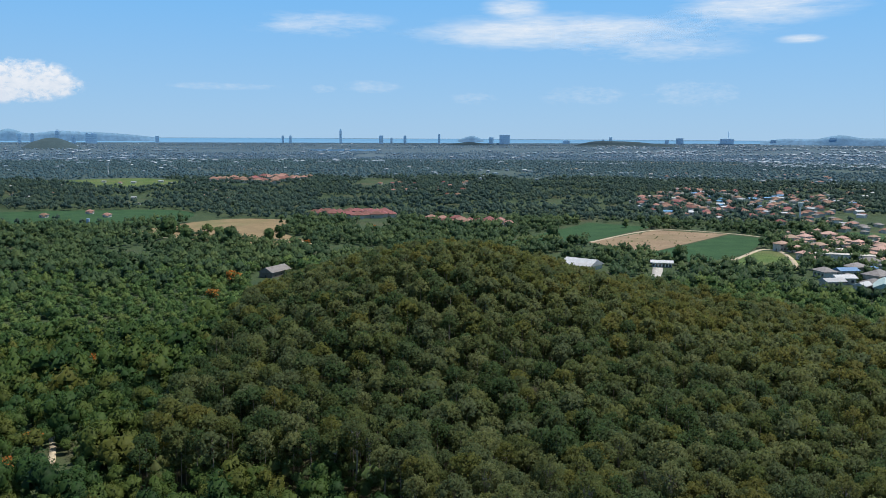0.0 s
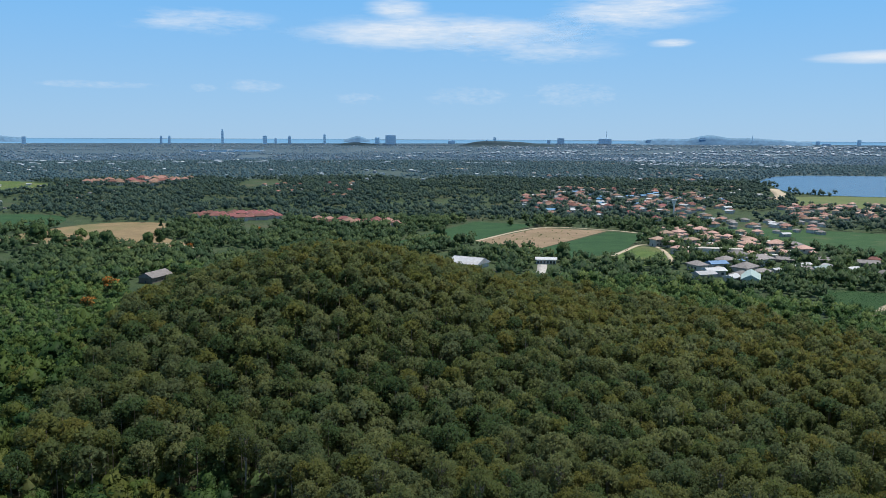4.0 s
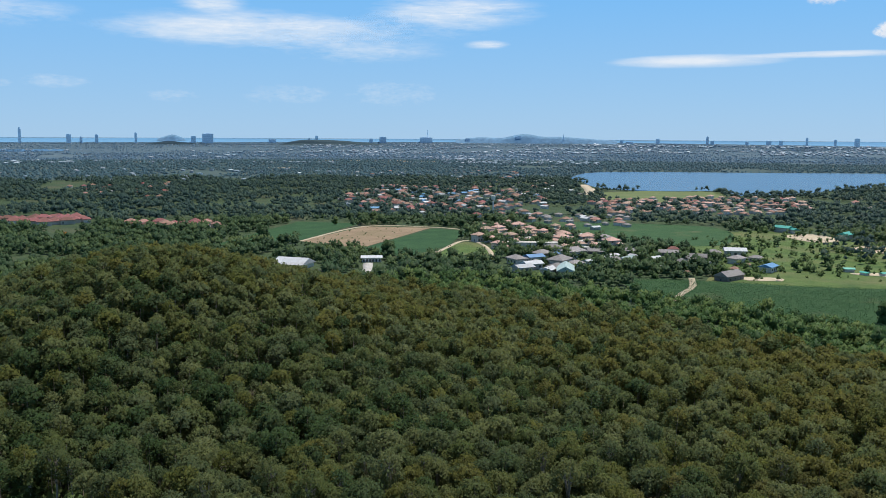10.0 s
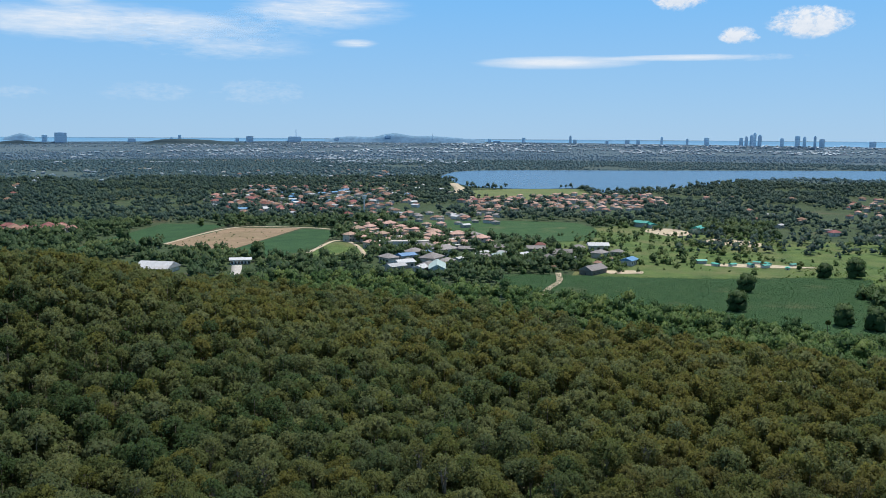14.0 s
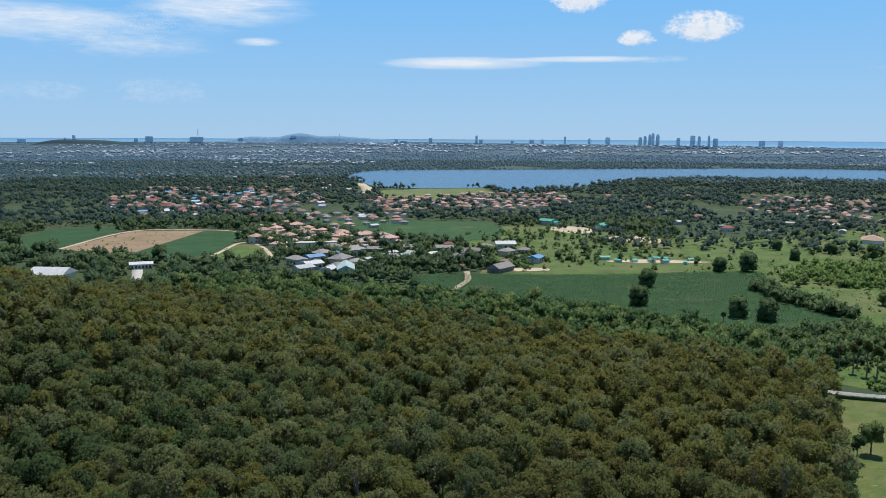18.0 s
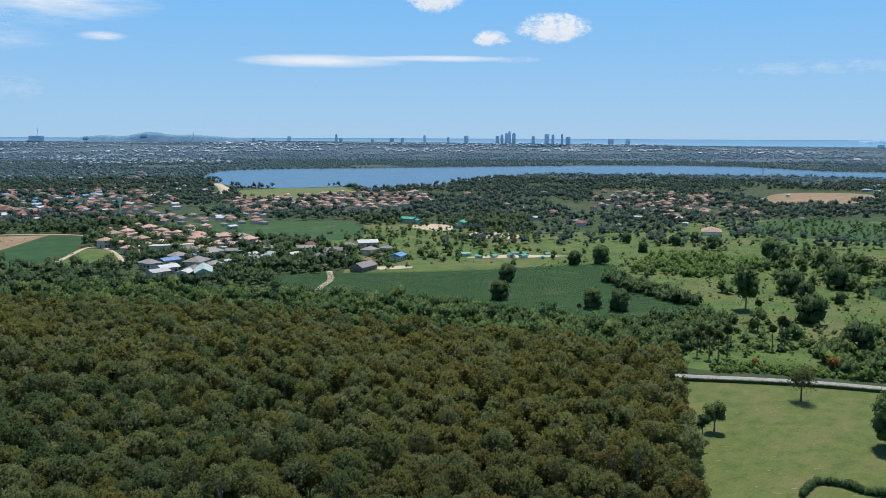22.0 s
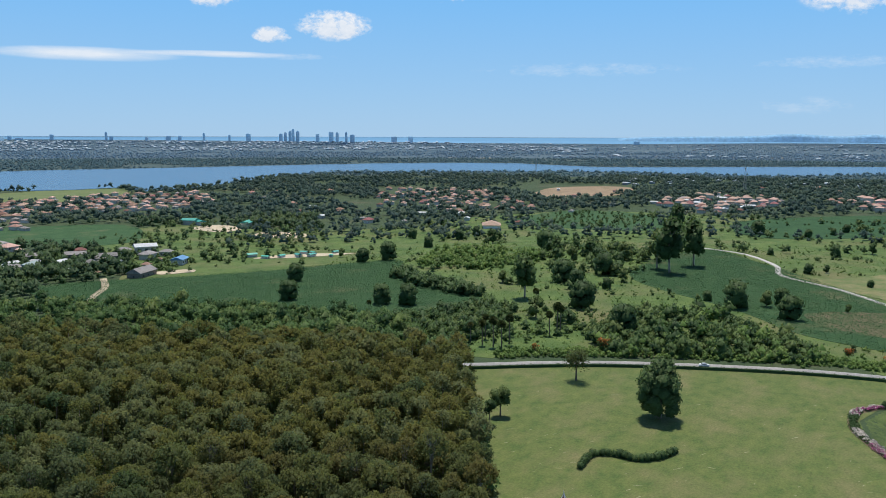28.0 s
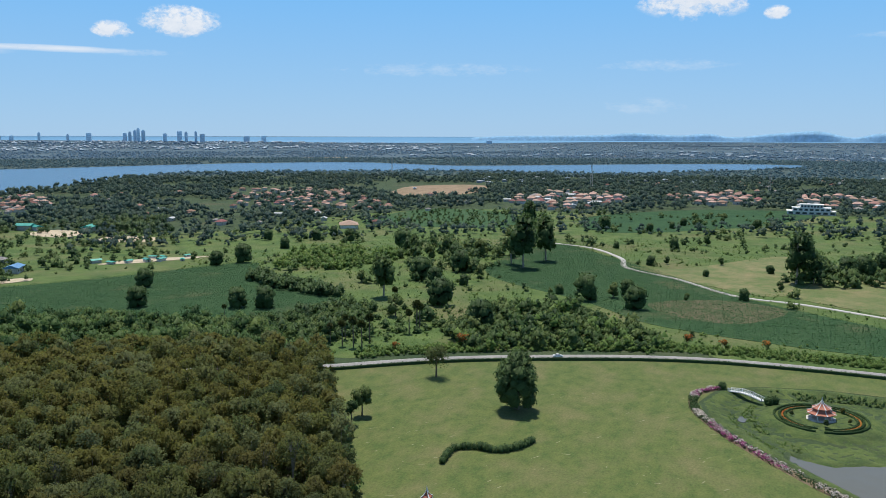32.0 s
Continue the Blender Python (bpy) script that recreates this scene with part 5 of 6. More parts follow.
def car(at, label):
    t = thing("car", label, "car", at=at)
    bm = bmesh.new()
    prof = [(-2.2, 0.35), (-2.2, 0.85), (-1.9, 0.98), (-1.25, 1.02), (-0.75, 1.45), (0.55, 1.48), (1.15, 1.05), (2.0, 0.9), (2.2, 0.7), (2.2, 0.35)]
    sides = []
    for s, k in ((-1, 0.85), (1, 0.85)):
        sides.append([bm.verts.new((x, s * (0.86 if z < 1.1 else 0.66), z)) for x, z in prof])
    n_ = len(prof)
    for i in range(n_):
        j = (i + 1) % n_
        bm.faces.new((sides[0][i], sides[0][j], sides[1][j], sides[1][i]))
    bm.faces.new(sides[0][::-1]), bm.faces.new(sides[1])
    bmesh.ops.recalc_face_normals(bm, faces=bm.faces)
    body = part("body", bm, M_CAR, t)
    for s in (-1, 1):
        bm = bmesh.new()
        vs = [bm.verts.new(p) for p in ((-1.1, s * 0.87, 1.05), (1.0, s * 0.87, 1.05), (0.5, s * 0.72, 1.4), (-0.7, s * 0.72, 1.4))]
        bm.faces.new(vs if s < 0 else vs[::-1])
        part("side_window", bm, M_GLASS, body)
        for x in (-1.35, 1.35):
            v, f = tube([(0, 0, -0.1), (0, 0, 0.1)], [0.32, 0.32], 12)
            me = mesh("wheel", [(x + a, s * 0.8 + c_, 0.32 + b) for a, b, c_ in v], f + [tuple(range(0, 4))], M_TYRE)
            part("wheel", me, parent=t)
    for x0, x1, z0, z1 in ((0.58, 1.13, 1.45, 1.08), (-1.22, -0.78, 1.06, 1.43)):
        bm = bmesh.new()
        e = 0.03
        vs = [bm.verts.new(p) for p in ((x0, -0.6, z0 + e), (x1, -0.7, z1 + e), (x1, 0.7, z1 + e), (x0, 0.6, z0 + e))]
        bm.faces.new(vs)
        part("windscreen", bm, M_GLASS, body)
    return t


car(pose(363, 90, 0.2, 0, 0, -67), "white saloon car on the road beside the lawn")

# ---- trees and bushes of the pasture ----
FT = [tree("field_tree", "broad green tree standing in the pasture", 10.0, 4.3, 620, 0.8, L_GREEN, M_BARK2, low=0.22, group="pasture trees", trunk_r=0.25),
      tree("field_tree", "dark rounded tree standing in the fields", 10.0, 4.8, 800, 0.7, L_DARK, M_BARK2, low=0.13, group="pasture trees", trunk_r=0.25, nl=18, core=0.9),
      tree("tall_tree", "tall dark tree with high layered crown in the pasture", 10.0, 2.6, 700, 0.55, L_GREEN, M_BARK, low=0.32, group="tall pasture trees", trunk_r=0.16, nl=18, core=0.78),
      tree("tall_tree", "tall green tree with open crown in the pasture", 10.0, 2.7, 600, 0.5, L_GREEN, M_BARK, low=0.42, group="tall pasture trees", trunk_r=0.16, nl=16, core=0.7)]
TREES = [(431, 383, 11), (378, 342, 8.5), (399, 288, 8.5), (405, 273, 9), (624, 275, 20), (667, 305, 14), (614, 258, 12), (649, 258, 16), (571, 216, 13), (549, 193, 8), (527, 228, 13), (511, 211, 10), (602, 177, 22), (617, 191, 20), (644, 171, 20), (645, 226, 12), (462, 225, 15), (501, 108, 13), (512, 93, 8), (483, 75, 11), (526, 87, 8), (520, 50, 4), (534, 18, 6), (892, 173, 11), (888, 253, 15), (885, 125, 7), (921, 107, 6), (791, 61, 8), (955, 99, 7), (957, 23, 8), (1003, 60, 9)]
TREES2 = [(-272, 831, 14), (-242, 792, 10), (-225, 801, 12), (-210, 789, 11), (-197, 781, 12), (-157, 804, 11), (-166, 800, 9), (609, -12, 19), (616, -23, 15), (642, -45, 13), (655, -57, 13), (670, -69, 13), (647, 5, 5), (616, 47, 4), (675, 41, 5), (760, 86, 8), (653, 91, 6), (664, 80, 5), (524, 396, 9), (544, 386, 12), (536, 426, 6), (626, 400, 8), (688, 405, 8), (682, 366, 11), (670, 446, 8), (721, 405, 8), (501, 261, 7), (452, 183, 13), (406, 142, 12), (413, 194, 10), (518, 193, 6), (513, 127, 5), (578, -2, 5), (705, -31, 6), (740, 133, 5), (116, 761, 9), (106, 808, 12), (190, 671, 11), (201, 926, 8)]
used = set()
for i, (x, y, h) in enumerate(TREES + TREES2):
    k = (2 + i % 2) if h > 14 else (1 if i % 3 or i < 4 else 0)
    m = pose(x, y, zg(x, y), 0, 0, 37 * i) @ Matrix.Scale(h / (10 if i > 3 else 8.5), 4)
    if k in used:
        copy_thing(FT[k], m)
    else:
        FT[k].matrix_basis = m
        used.add(k)


def palm_crown(n=26, ln=1.9):
    """Stiff fan leaves in a ball."""
    out = []
    for d in dirs(n, 0.15):
        a = np.cross(d, dirs(1)[0])
        a /= np.linalg.norm(a)
        for s in (-0.5, 0, 0.5):
            e = d + a * s
            e /= np.linalg.norm(e)
            side = np.cross(e, dirs(1)[0])
            side /= np.linalg.norm(side)
            out.append([d * 0.15, e * ln + side * 0.22, e * ln * 0.9 - side * 0.22])
    return np.array(out)


pp = thing("sugar_palm", "tall sugar palm with round head of fan leaves", "palm tree", "sugar palms")
v, f = tube([(0, 0, 0), (0.1, 0, 4), (0.15, 0.1, 8), (0.1, 0.1, 10.3)], [0.3, 0.24, 0.2, 0.22], 7)
part("trunk", mesh("trunk", v, f, M_BARK2, smooth_faces=True), parent=pp)
part("crown", card_mesh("crown", palm_crown(70, 2.0) + np.array([0.1, 0.1, 10.6]), L_PALM), parent=pp)
PALMS = [(345, 190, 11), (345, 184, 13), (344, 179, 12), (354, 180, 13), (357, 195, 11), (387, 170, 14), (391, 170, 12), (380, 171, 11), (346, 197, 9), (434, 204, 11), (368, 274, 8)]
for i, (x, y, h) in enumerate(PALMS):
    m = pose(x, y, 0, 0, 0, 50 * i) @ Matrix.Scale(h / 11, 4)
    if i:
        copy_thing(pp, m)
    else:
        pp.matrix_basis = m
fl = thing("flame_tree", "low flame tree covered in orange-red blossom", "tree", "flame trees")
lob = round_lobes(6.0, 3.4, 8, 0.55)
part("trunk", trunk_mesh("trunk", 4.2, 0.16, M_BARK2, 5, 0.03, lob[0]), parent=fl)
part("crown", card_mesh("crown", cards(*lob, 330, 0.6), L_GREEN), parent=fl)
part("blossom", card_mesh("blossom", cards([(a, b, c_ + 0.25) for a, b, c_ in lob[0]], lob[1], 330, 0.55, up=0.8), L_FLAME), parent=fl, label="orange-red blossom")
FLAMES = [(364, 136, 6), (408, 38, 5), (408, 22, 4), (411, 3, 4.5), (345, 162, 4), (-136, 541, 11), (-135, 489, 8.6), (-120, 741, 7), (-72, 866, 7), (-128, 254, 6.5), (-110, 256, 6.5), (-126, 232, 7), (-147, 341, 8)]
for i, (x, y, h) in enumerate(FLAMES):
    m = pose(x, y, zg(x, y), 0, 0, 77 * i) @ Matrix.Scale(h / 6, 4)
    if i:
        copy_thing(fl, m)
    else:
        fl.matrix_basis = m

# thickets and scrub, too many to count
BUSH = [full(round_lobes(4.0, 2.5, 6, 0.12), 54, 0.62, 0.78) for _ in range(6)]
TUFT = [cards(*round_lobes(4.0, 2.6, 5, 0.1), 16, 1.5) for _ in range(6)]


def scrub(poly, spacing, lo, hi, leafmat, label, keep=1.0, tp=BUSH, name="thicket", avoid=(), cluster=0.0, above=0.05):
    xs, ys = zip(*poly)
    X, Y = np.meshgrid(np.arange(min(xs), max(xs), spacing), np.arange(min(ys), max(ys), spacing))
    X, Y = X.ravel() + rng.uniform(-0.5, 0.5, X.size) * spacing, Y.ravel() + rng.uniform(-0.5, 0.5, X.size) * spacing
    k = inside(X, Y, poly) & (rng.uniform(size=X.size) < keep)
    k &= edge_distance(X, Y, ROAD) > 5.5
    for line, w, *_ in TRACKS:
        k &= edge_distance(X, Y, line) > w / 2 + 1.5
    for p in avoid:
        k &= ~inside(X, Y, p)
    k &= clear_of(X, Y, SPOTS)
    X, Y = X[k], Y[k]
    if cluster:
        k = np.array([noise.noise(Vector((x / cluster, y / cluster, spacing))) + 0.4 * noise.noise(Vector((x / cluster * 3, y / cluster * 3, spacing))) for x, y in zip(X, Y)]) > above
        X, Y = X[k], Y[k]
    n_ = len(X)
    if n_:
        merge(name, tp, np.stack([X, Y, height(X, Y) - 0.1], -1), rng.uniform(lo, hi, n_), rng.uniform(0, TAU, n_), rng.integers(0, 6, n_), leafmat, label, "scrub")


T1 = [(400, 165), (459, 150), (480, 113), (446, 78), (412, 45), (393, 52), (372, 100), (356, 130)]
T2 = [(355, 275), (414, 232), (400, 205), (372, 190), (340, 205), (322, 178), (300, 220), (320, 260)]
PG = [(336, 205), (365, 240), (405, 236), (440, 215), (455, 180), (420, 158), (362, 168)]
scrub(PG, 3.0, 0.1, 0.45, L_BUSH, "lush weeds and low shrubs round the palms", 0.8, cluster=12.0, above=-0.15)
scrub(PG, 8.0, 0.6, 1.4, L_GREEN, "green shrubs round the palms", 0.5)
scrub(T1, 3.8, 0.5, 1.5, L_GREEN, "dense green thicket of shrubs and small trees", 0.62)
scrub(T1, 7.5, 1.3, 2.5, L_GREEN, "dark round trees inside the thicket", 0.4)
scrub(T1, 10.0, 1.2, 2.2, L_BUSH, "bright green small trees inside the thicket", 0.4)
scrub(T2, 4.2, 0.5, 1.7, L_GREEN, "dense green thicket behind the road", 0.7)
scrub(T2, 9.0, 1.2, 2.2, L_DARK, "dark small trees in the thicket", 0.4)
scrub([(484, 345), (500, 338), (478, 300), (460, 248), (444, 250), (456, 300)], 4.2, 1.3, 2.1, L_DARK, "row of dense dark bushy trees along the field", 0.95)
scrub([(520, 345), (612, 385), (656, 340), (625, 278), (548, 280)], 5.5, 0.7, 1.9, L_BUSH, "light green young plantation trees in rows", 0.8, cluster=30.0, above=-0.3)
scrub([(560, 250), (630, 300), (690, 300), (700, 230), (640, 190), (570, 200)], 7.0, 1.0, 2.8, L_GREEN, "belt of green mixed trees in the pasture", 0.6, cluster=40.0, above=-0.1)
off2 = [(x + 10 * math.sin(math.atan2(x, y)), y + 10 * math.cos(math.atan2(x, y))) for x, y in spline(ROAD, 4)[10:]]
off3 = [(x + 25 * math.sin(math.atan2(x, y)), y + 25 * math.cos(math.atan2(x, y))) for x, y in spline(ROAD, 4)[10:]]
scrub([(341, 13), (347, 0), (350, -30), (350, -60), (344, -60), (344, -25), (336, 4)], 1.3, 0.1, 0.4, L_JUNGLE, "dark shrubs on the far bank of the pond", 0.9, cluster=7.0, above=-0.1)
PUDDLE = (310.5, 9.0)
DITCH = [(337, 9), (326, 9), (315, 11), (302, 6.5), (291, 0), (281.5, -7.5)]
patch("puddle", [(PUDDLE[0] + 3.2 * math.cos(a), PUDDLE[1] + 1.5 * math.sin(a + 0.3 * math.cos(2 * a))) for a in np.arange(0, TAU, 0.4)], 0.22, M_POND, "small grey puddle in the overgrown ditch", "puddle", 0.5, skirt=0.3)
along = lambda w0, w1: [(x + w0, y - w0) for x, y in DITCH] + [(x + w1, y - w1) for x, y in DITCH[::-1]]
scrub(along(-3.6, -1.2), 0.75, 0.05, 0.17, L_BUSH, "reeds and weeds in the ditch", 0.85, cluster=5.0, above=-0.15)
scrub(along(1.2, 5.0), 0.75, 0.05, 0.2, L_BUSH, "reeds and weeds in the ditch", 0.85, cluster=5.0, above=-0.1)
scrub(along(1.5, 4.0), 1.4, 0.1, 0.26, L_GREEN, "dark weeds in the ditch", 0.6, cluster=6.0, above=0.0)
scrub([p for p in BASIN], 1.7, 0.03, 0.1, L_BUSH, "rough grass on the pond banks", 0.7, TUFT, "grass_tufts", avoid=[[(ISLAND[0] + 18 * math.cos(k * 0.4), ISLAND[1] + 18 * math.sin(k * 0.4)) for k in range(16)], [(236, -40), (262, -18), (292, -32), (300, -90), (236, -90)]], cluster=9.0, above=-0.2)
scrub(off2 + off3[::-1], 2.1, 0.3, 0.75, L_BUSH, "overgrown green verge along the road", 0.95)
scrub([(600, -5), (625, 5), (690, -60), (690, -110), (630, -90), (600, -40)], 8.0, 1.6, 3.0, L_GREEN, "clump of tall green trees by the lane", 0.6)
crops = [F9, FIELDS[9][1], FIELDS[11][1], FIELDS[12][1]]
NEAR_MEADOW = [P(45, 465), P(56, 388), P(61, 372), P(75, 390), P(99, 405), P(99, 800), P(80, 820), P(65, 800), P(52, 720)]
scrub(NEAR_MEADOW, 4.6, 0.08, 0.3, L_BUSH, "low grass tufts over the pasture", 0.8, TUFT, "grass_tufts", avoid=crops)
scrub(NEAR_MEADOW, 7.0, 0.15, 0.6, L_BUSH, "low tufts and bushes over the pasture", 0.8, avoid=crops, cluster=22.0, above=0.1)
scrub([(300, 440), (312, 425), (322, 391), (347, 336), (362, 272), (392, 242), (440, 240), (432, 212), (380, 205), (335, 245), (318, 320), (295, 390)], 3.6, 0.35, 1.5, L_GREEN, "bushy edge between wood and cassava field", 0.8)
scrub([(-300, 870), (-270, 885), (-262, 850), (-290, 840)], 7.0, 1.2, 2.2, L_DARK, "dark trees beside the straw field", 0.9)
scrub([(-235, 800), (-180, 795), (-182, 775), (-232, 780)], 7.0, 1.2, 2.0, L_DARK, "dark trees beside the straw field", 0.9)
scrub(MEADOW, 9.0, 0.2, 1.1, L_GREEN, "clumps of green bushes over the pasture", 0.7, avoid=crops, cluster=38.0, above=0.16)
scrub(MEADOW, 15.0, 0.7, 2.3, L_GREEN, "clumps of small trees over the pasture", 0.6, avoid=crops, cluster=60.0, above=0.22)
scrub([P(44, 760), P(52, 760), P(60, 800), P(70, 830), P(80, 860), P(97, 900), P(97, 1120), P(80, 1100), P(60, 1060), P(44, 960)], 13.0, 1.0, 2.8, L_WOOD, "belts of dark trees between fields and houses", 0.5, [full(round_lobes(4.0, 2.3, 5, 0.2), 16, 0.8, 0.86) for _ in range(6)], avoid=[FIELDS[13][1], FIELDS[14][1]])
scrub([(400, 470), (450, 500), (560, 450), (700, 600), (640, 760), (480, 640), (380, 600)], 11.0, 0.4, 1.7, L_GREEN, "bushes and small trees round the building sites", 0.55, avoid=[F9, FIELDS[7][1]])
for poly in ([(330, 800), (345, 865), (395, 875), (420, 760), (425, 690), (395, 660), (345, 650), (292, 660), (300, 740)], [(262, 585), (300, 640), (345, 640), (440, 620), (470, 560), (450, 500), (400, 490), (290, 520)]):
    scrub(poly, 6.0, 0.5, 1.5, L_GREEN, "garden trees between the village houses", 0.58)
ORCH = [cards(*round_lobes(4.0, 1.6, 5, 0.2), 26, 1.1) for _ in range(6)]
scrub(FIELDS[13][1], 11.0, 0.8, 1.3, L_DARK, "rows of small orchard trees", 0.8, ORCH, "orchard_trees")
# crop plants in rows
PLANT = [cards(*round_lobes(0.7, 0.6, 3, 0.3), 7, 0.5, up=2.0, jitter=0.22) for _ in range(6)]
for poly, ang, keep in ((F9, -35, 0.88), (FIELDS[9][1], -30, 0.85)):
    ca, sa_ = math.cos(radians(ang)), math.sin(radians(ang))
    U, V = np.meshgrid(np.arange(-900, 900, 1.3), np.arange(-900, 900, 1.75))
    U, V = U.ravel() + rng.normal(0, 0.25, U.size), V.ravel() + rng.normal(0, 0.4, U.size)
    X, Y = U * ca - V * sa_, U * sa_ + V * ca
    k = inside(X, Y, spline(poly, 7, True)) & (rng.uniform(size=X.size) < keep)
    X, Y = X[k], Y[k]
    n_ = len(X)
    merge("cassava_plants", PLANT, np.stack([X, Y, np.full(n_, 0.15)], -1), rng.uniform(0.7, 1.35, n_), rng.uniform(0, TAU, n_), rng.integers(0, 6, n_), L_CROP, "rows of leafy dark green cassava plants", "crop")

# ---- houses ----
M_WALL = mat("cream_wall", (0.52, 0.48, 0.43), (0.62, 0.58, 0.53), 4.0, 0.85, 0.0, 5.0, (0.38, 0.34, 0.29), 0.25, vary=0.25)
M_R_PEACH = mat("peach_roof", (0.4, 0.255, 0.195), (0.48, 0.32, 0.25), 2.0, 0.8, 0.01, 6.0, vary=0.25)
M_R_TERRA = mat("terracotta_roof", (0.265, 0.15, 0.11), (0.33, 0.195, 0.145), 2.0, 0.8, 0.01, 6.0, vary=0.28)
M_R_DARKRED = mat("dark_red_roof", (0.181, 0.075, 0.065), (0.239, 0.104, 0.086), 2.0, 0.8, 0.01, 6.0, vary=0.3)
M_R_GREY = mat("grey_tile_roof", (0.20, 0.185, 0.175), (0.27, 0.25, 0.24), 2.0, 0.8, 0.01, 6.0, (0.15, 0.13, 0.12), 0.3, vary=0.25)
M_R_WHITE = mat("white_sheet_roof", (0.405, 0.414, 0.422), (0.475, 0.484, 0.493), 5.0, 0.6, 0.0, 7.0, (0.370, 0.352, 0.326), 0.3, vary=0.2)
M_R_BLUE = mat("blue_sheet_roof", (0.10, 0.24, 0.42), (0.13, 0.29, 0.48), 3.0, 0.5, 0.0, 6.0, vary=0.2)
M_R_TEAL = mat("teal_sheet_roof", (0.289, 0.383, 0.365), (0.340, 0.425, 0.408), 3.0, 0.6, 0.0, 6.0, (0.255, 0.281, 0.264), 0.3, vary=0.2)
M_DARKWALL = mat("weathered_board_wall", (0.15, 0.135, 0.115), (0.22, 0.195, 0.17), 2.0, 0.9)
M_R_GREEN = mat("green_sheet_roof", (0.05, 0.30, 0.24), (0.07, 0.36, 0.29), 3.0, 0.5, 0.0, 6.0, vary=0.2)


def roof_mesh(w, d, z, rise, over, gable, thick=0.25):
    bm = bmesh.new()
    W, D = w / 2 + over, d / 2 + over
    rx = W if gable else max(W - D, W * 0.08)
    lo = [bm.verts.new((x, y, z - thick)) for x, y in ((-W, -D), (W, -D), (W, D), (-W, D))]
    e = [bm.verts.new((x, y, z)) for x, y in ((-W, -D), (W, -D), (W, D), (-W, D))]
    r0, r1 = bm.verts.new((-rx, 0, z + rise)), bm.verts.new((rx, 0, z + rise))
    for i in range(4):
        bm.faces.new((lo[i], lo[(i + 1) % 4], e[(i + 1) % 4], e[i]))
    bm.faces.new(lo[::-1])
    bm.faces.new((e[0], e[1], r1, r0)), bm.faces.new((e[2], e[3], r0, r1))
    bm.faces.new((e[1], e[2], r1)), bm.faces.new((e[3], e[0], r0))
    return bm


def house_proto(name, label, category, group, w, d, h, rise, roofmat, wallmat=None, gable=False, wing=True, windows=4, flat=False, door=True):
    t = thing(name, label, category, group)
    wm = wallmat or M_WALL
    bm = bmesh.new()
    box(bm, -w / 2, w / 2, -d / 2, d / 2, -0.3, h)
    wl = part("wall", bm, wm, t)
    if flat:
        bm = bmesh.new()
        box(bm, -w / 2 - 0.3, w / 2 + 0.3, -d / 2 - 0.3, d / 2 + 0.3, h, h + 0.5)
        part("roof", bm, roofmat, t)
    else:
        part("roof", roof_mesh(w, d, h + 0.25, rise, 0.8, gable), roofmat, t)
    if wing:
        bm = bmesh.new()
        box(bm, w * 0.05, w * 0.45, -d / 2 - 3.2, -d / 2, -0.3, h * 0.62)
        part("porch_wall", bm, wm, t)
        bm = roof_mesh(w * 0.4, 3.6, 0, rise * 0.5, 0.5, gable)
        bmesh.ops.translate(bm, verts=bm.verts, vec=(w * 0.25, -d / 2 - 1.6, h * 0.62 + 0.2))
        part("porch_roof", bm, roofmat, t)
    for i in range(windows):
        bm = bmesh.new()
        per = 3 if windows < 6 else windows
        x = -w / 2 + w * (i % per + 0.6) / (per + 0.2)
        z = 1.0 if i < 3 or h < 5 else 4.0
        box(bm, x - 0.7, x + 0.7, -d / 2 - 0.06, -d / 2 + 0.1, z, min(z + 1.3, h - 0.3))
        part("window", bm, M_GLASS, wl)
    if door:
        bm = bmesh.new()
        box(bm, -w / 2 - 0.05, -w / 2 + 0.1, -0.6, 0.6, 0, 2.0)
        part("door", bm, M_GLASS, wl)
    return t


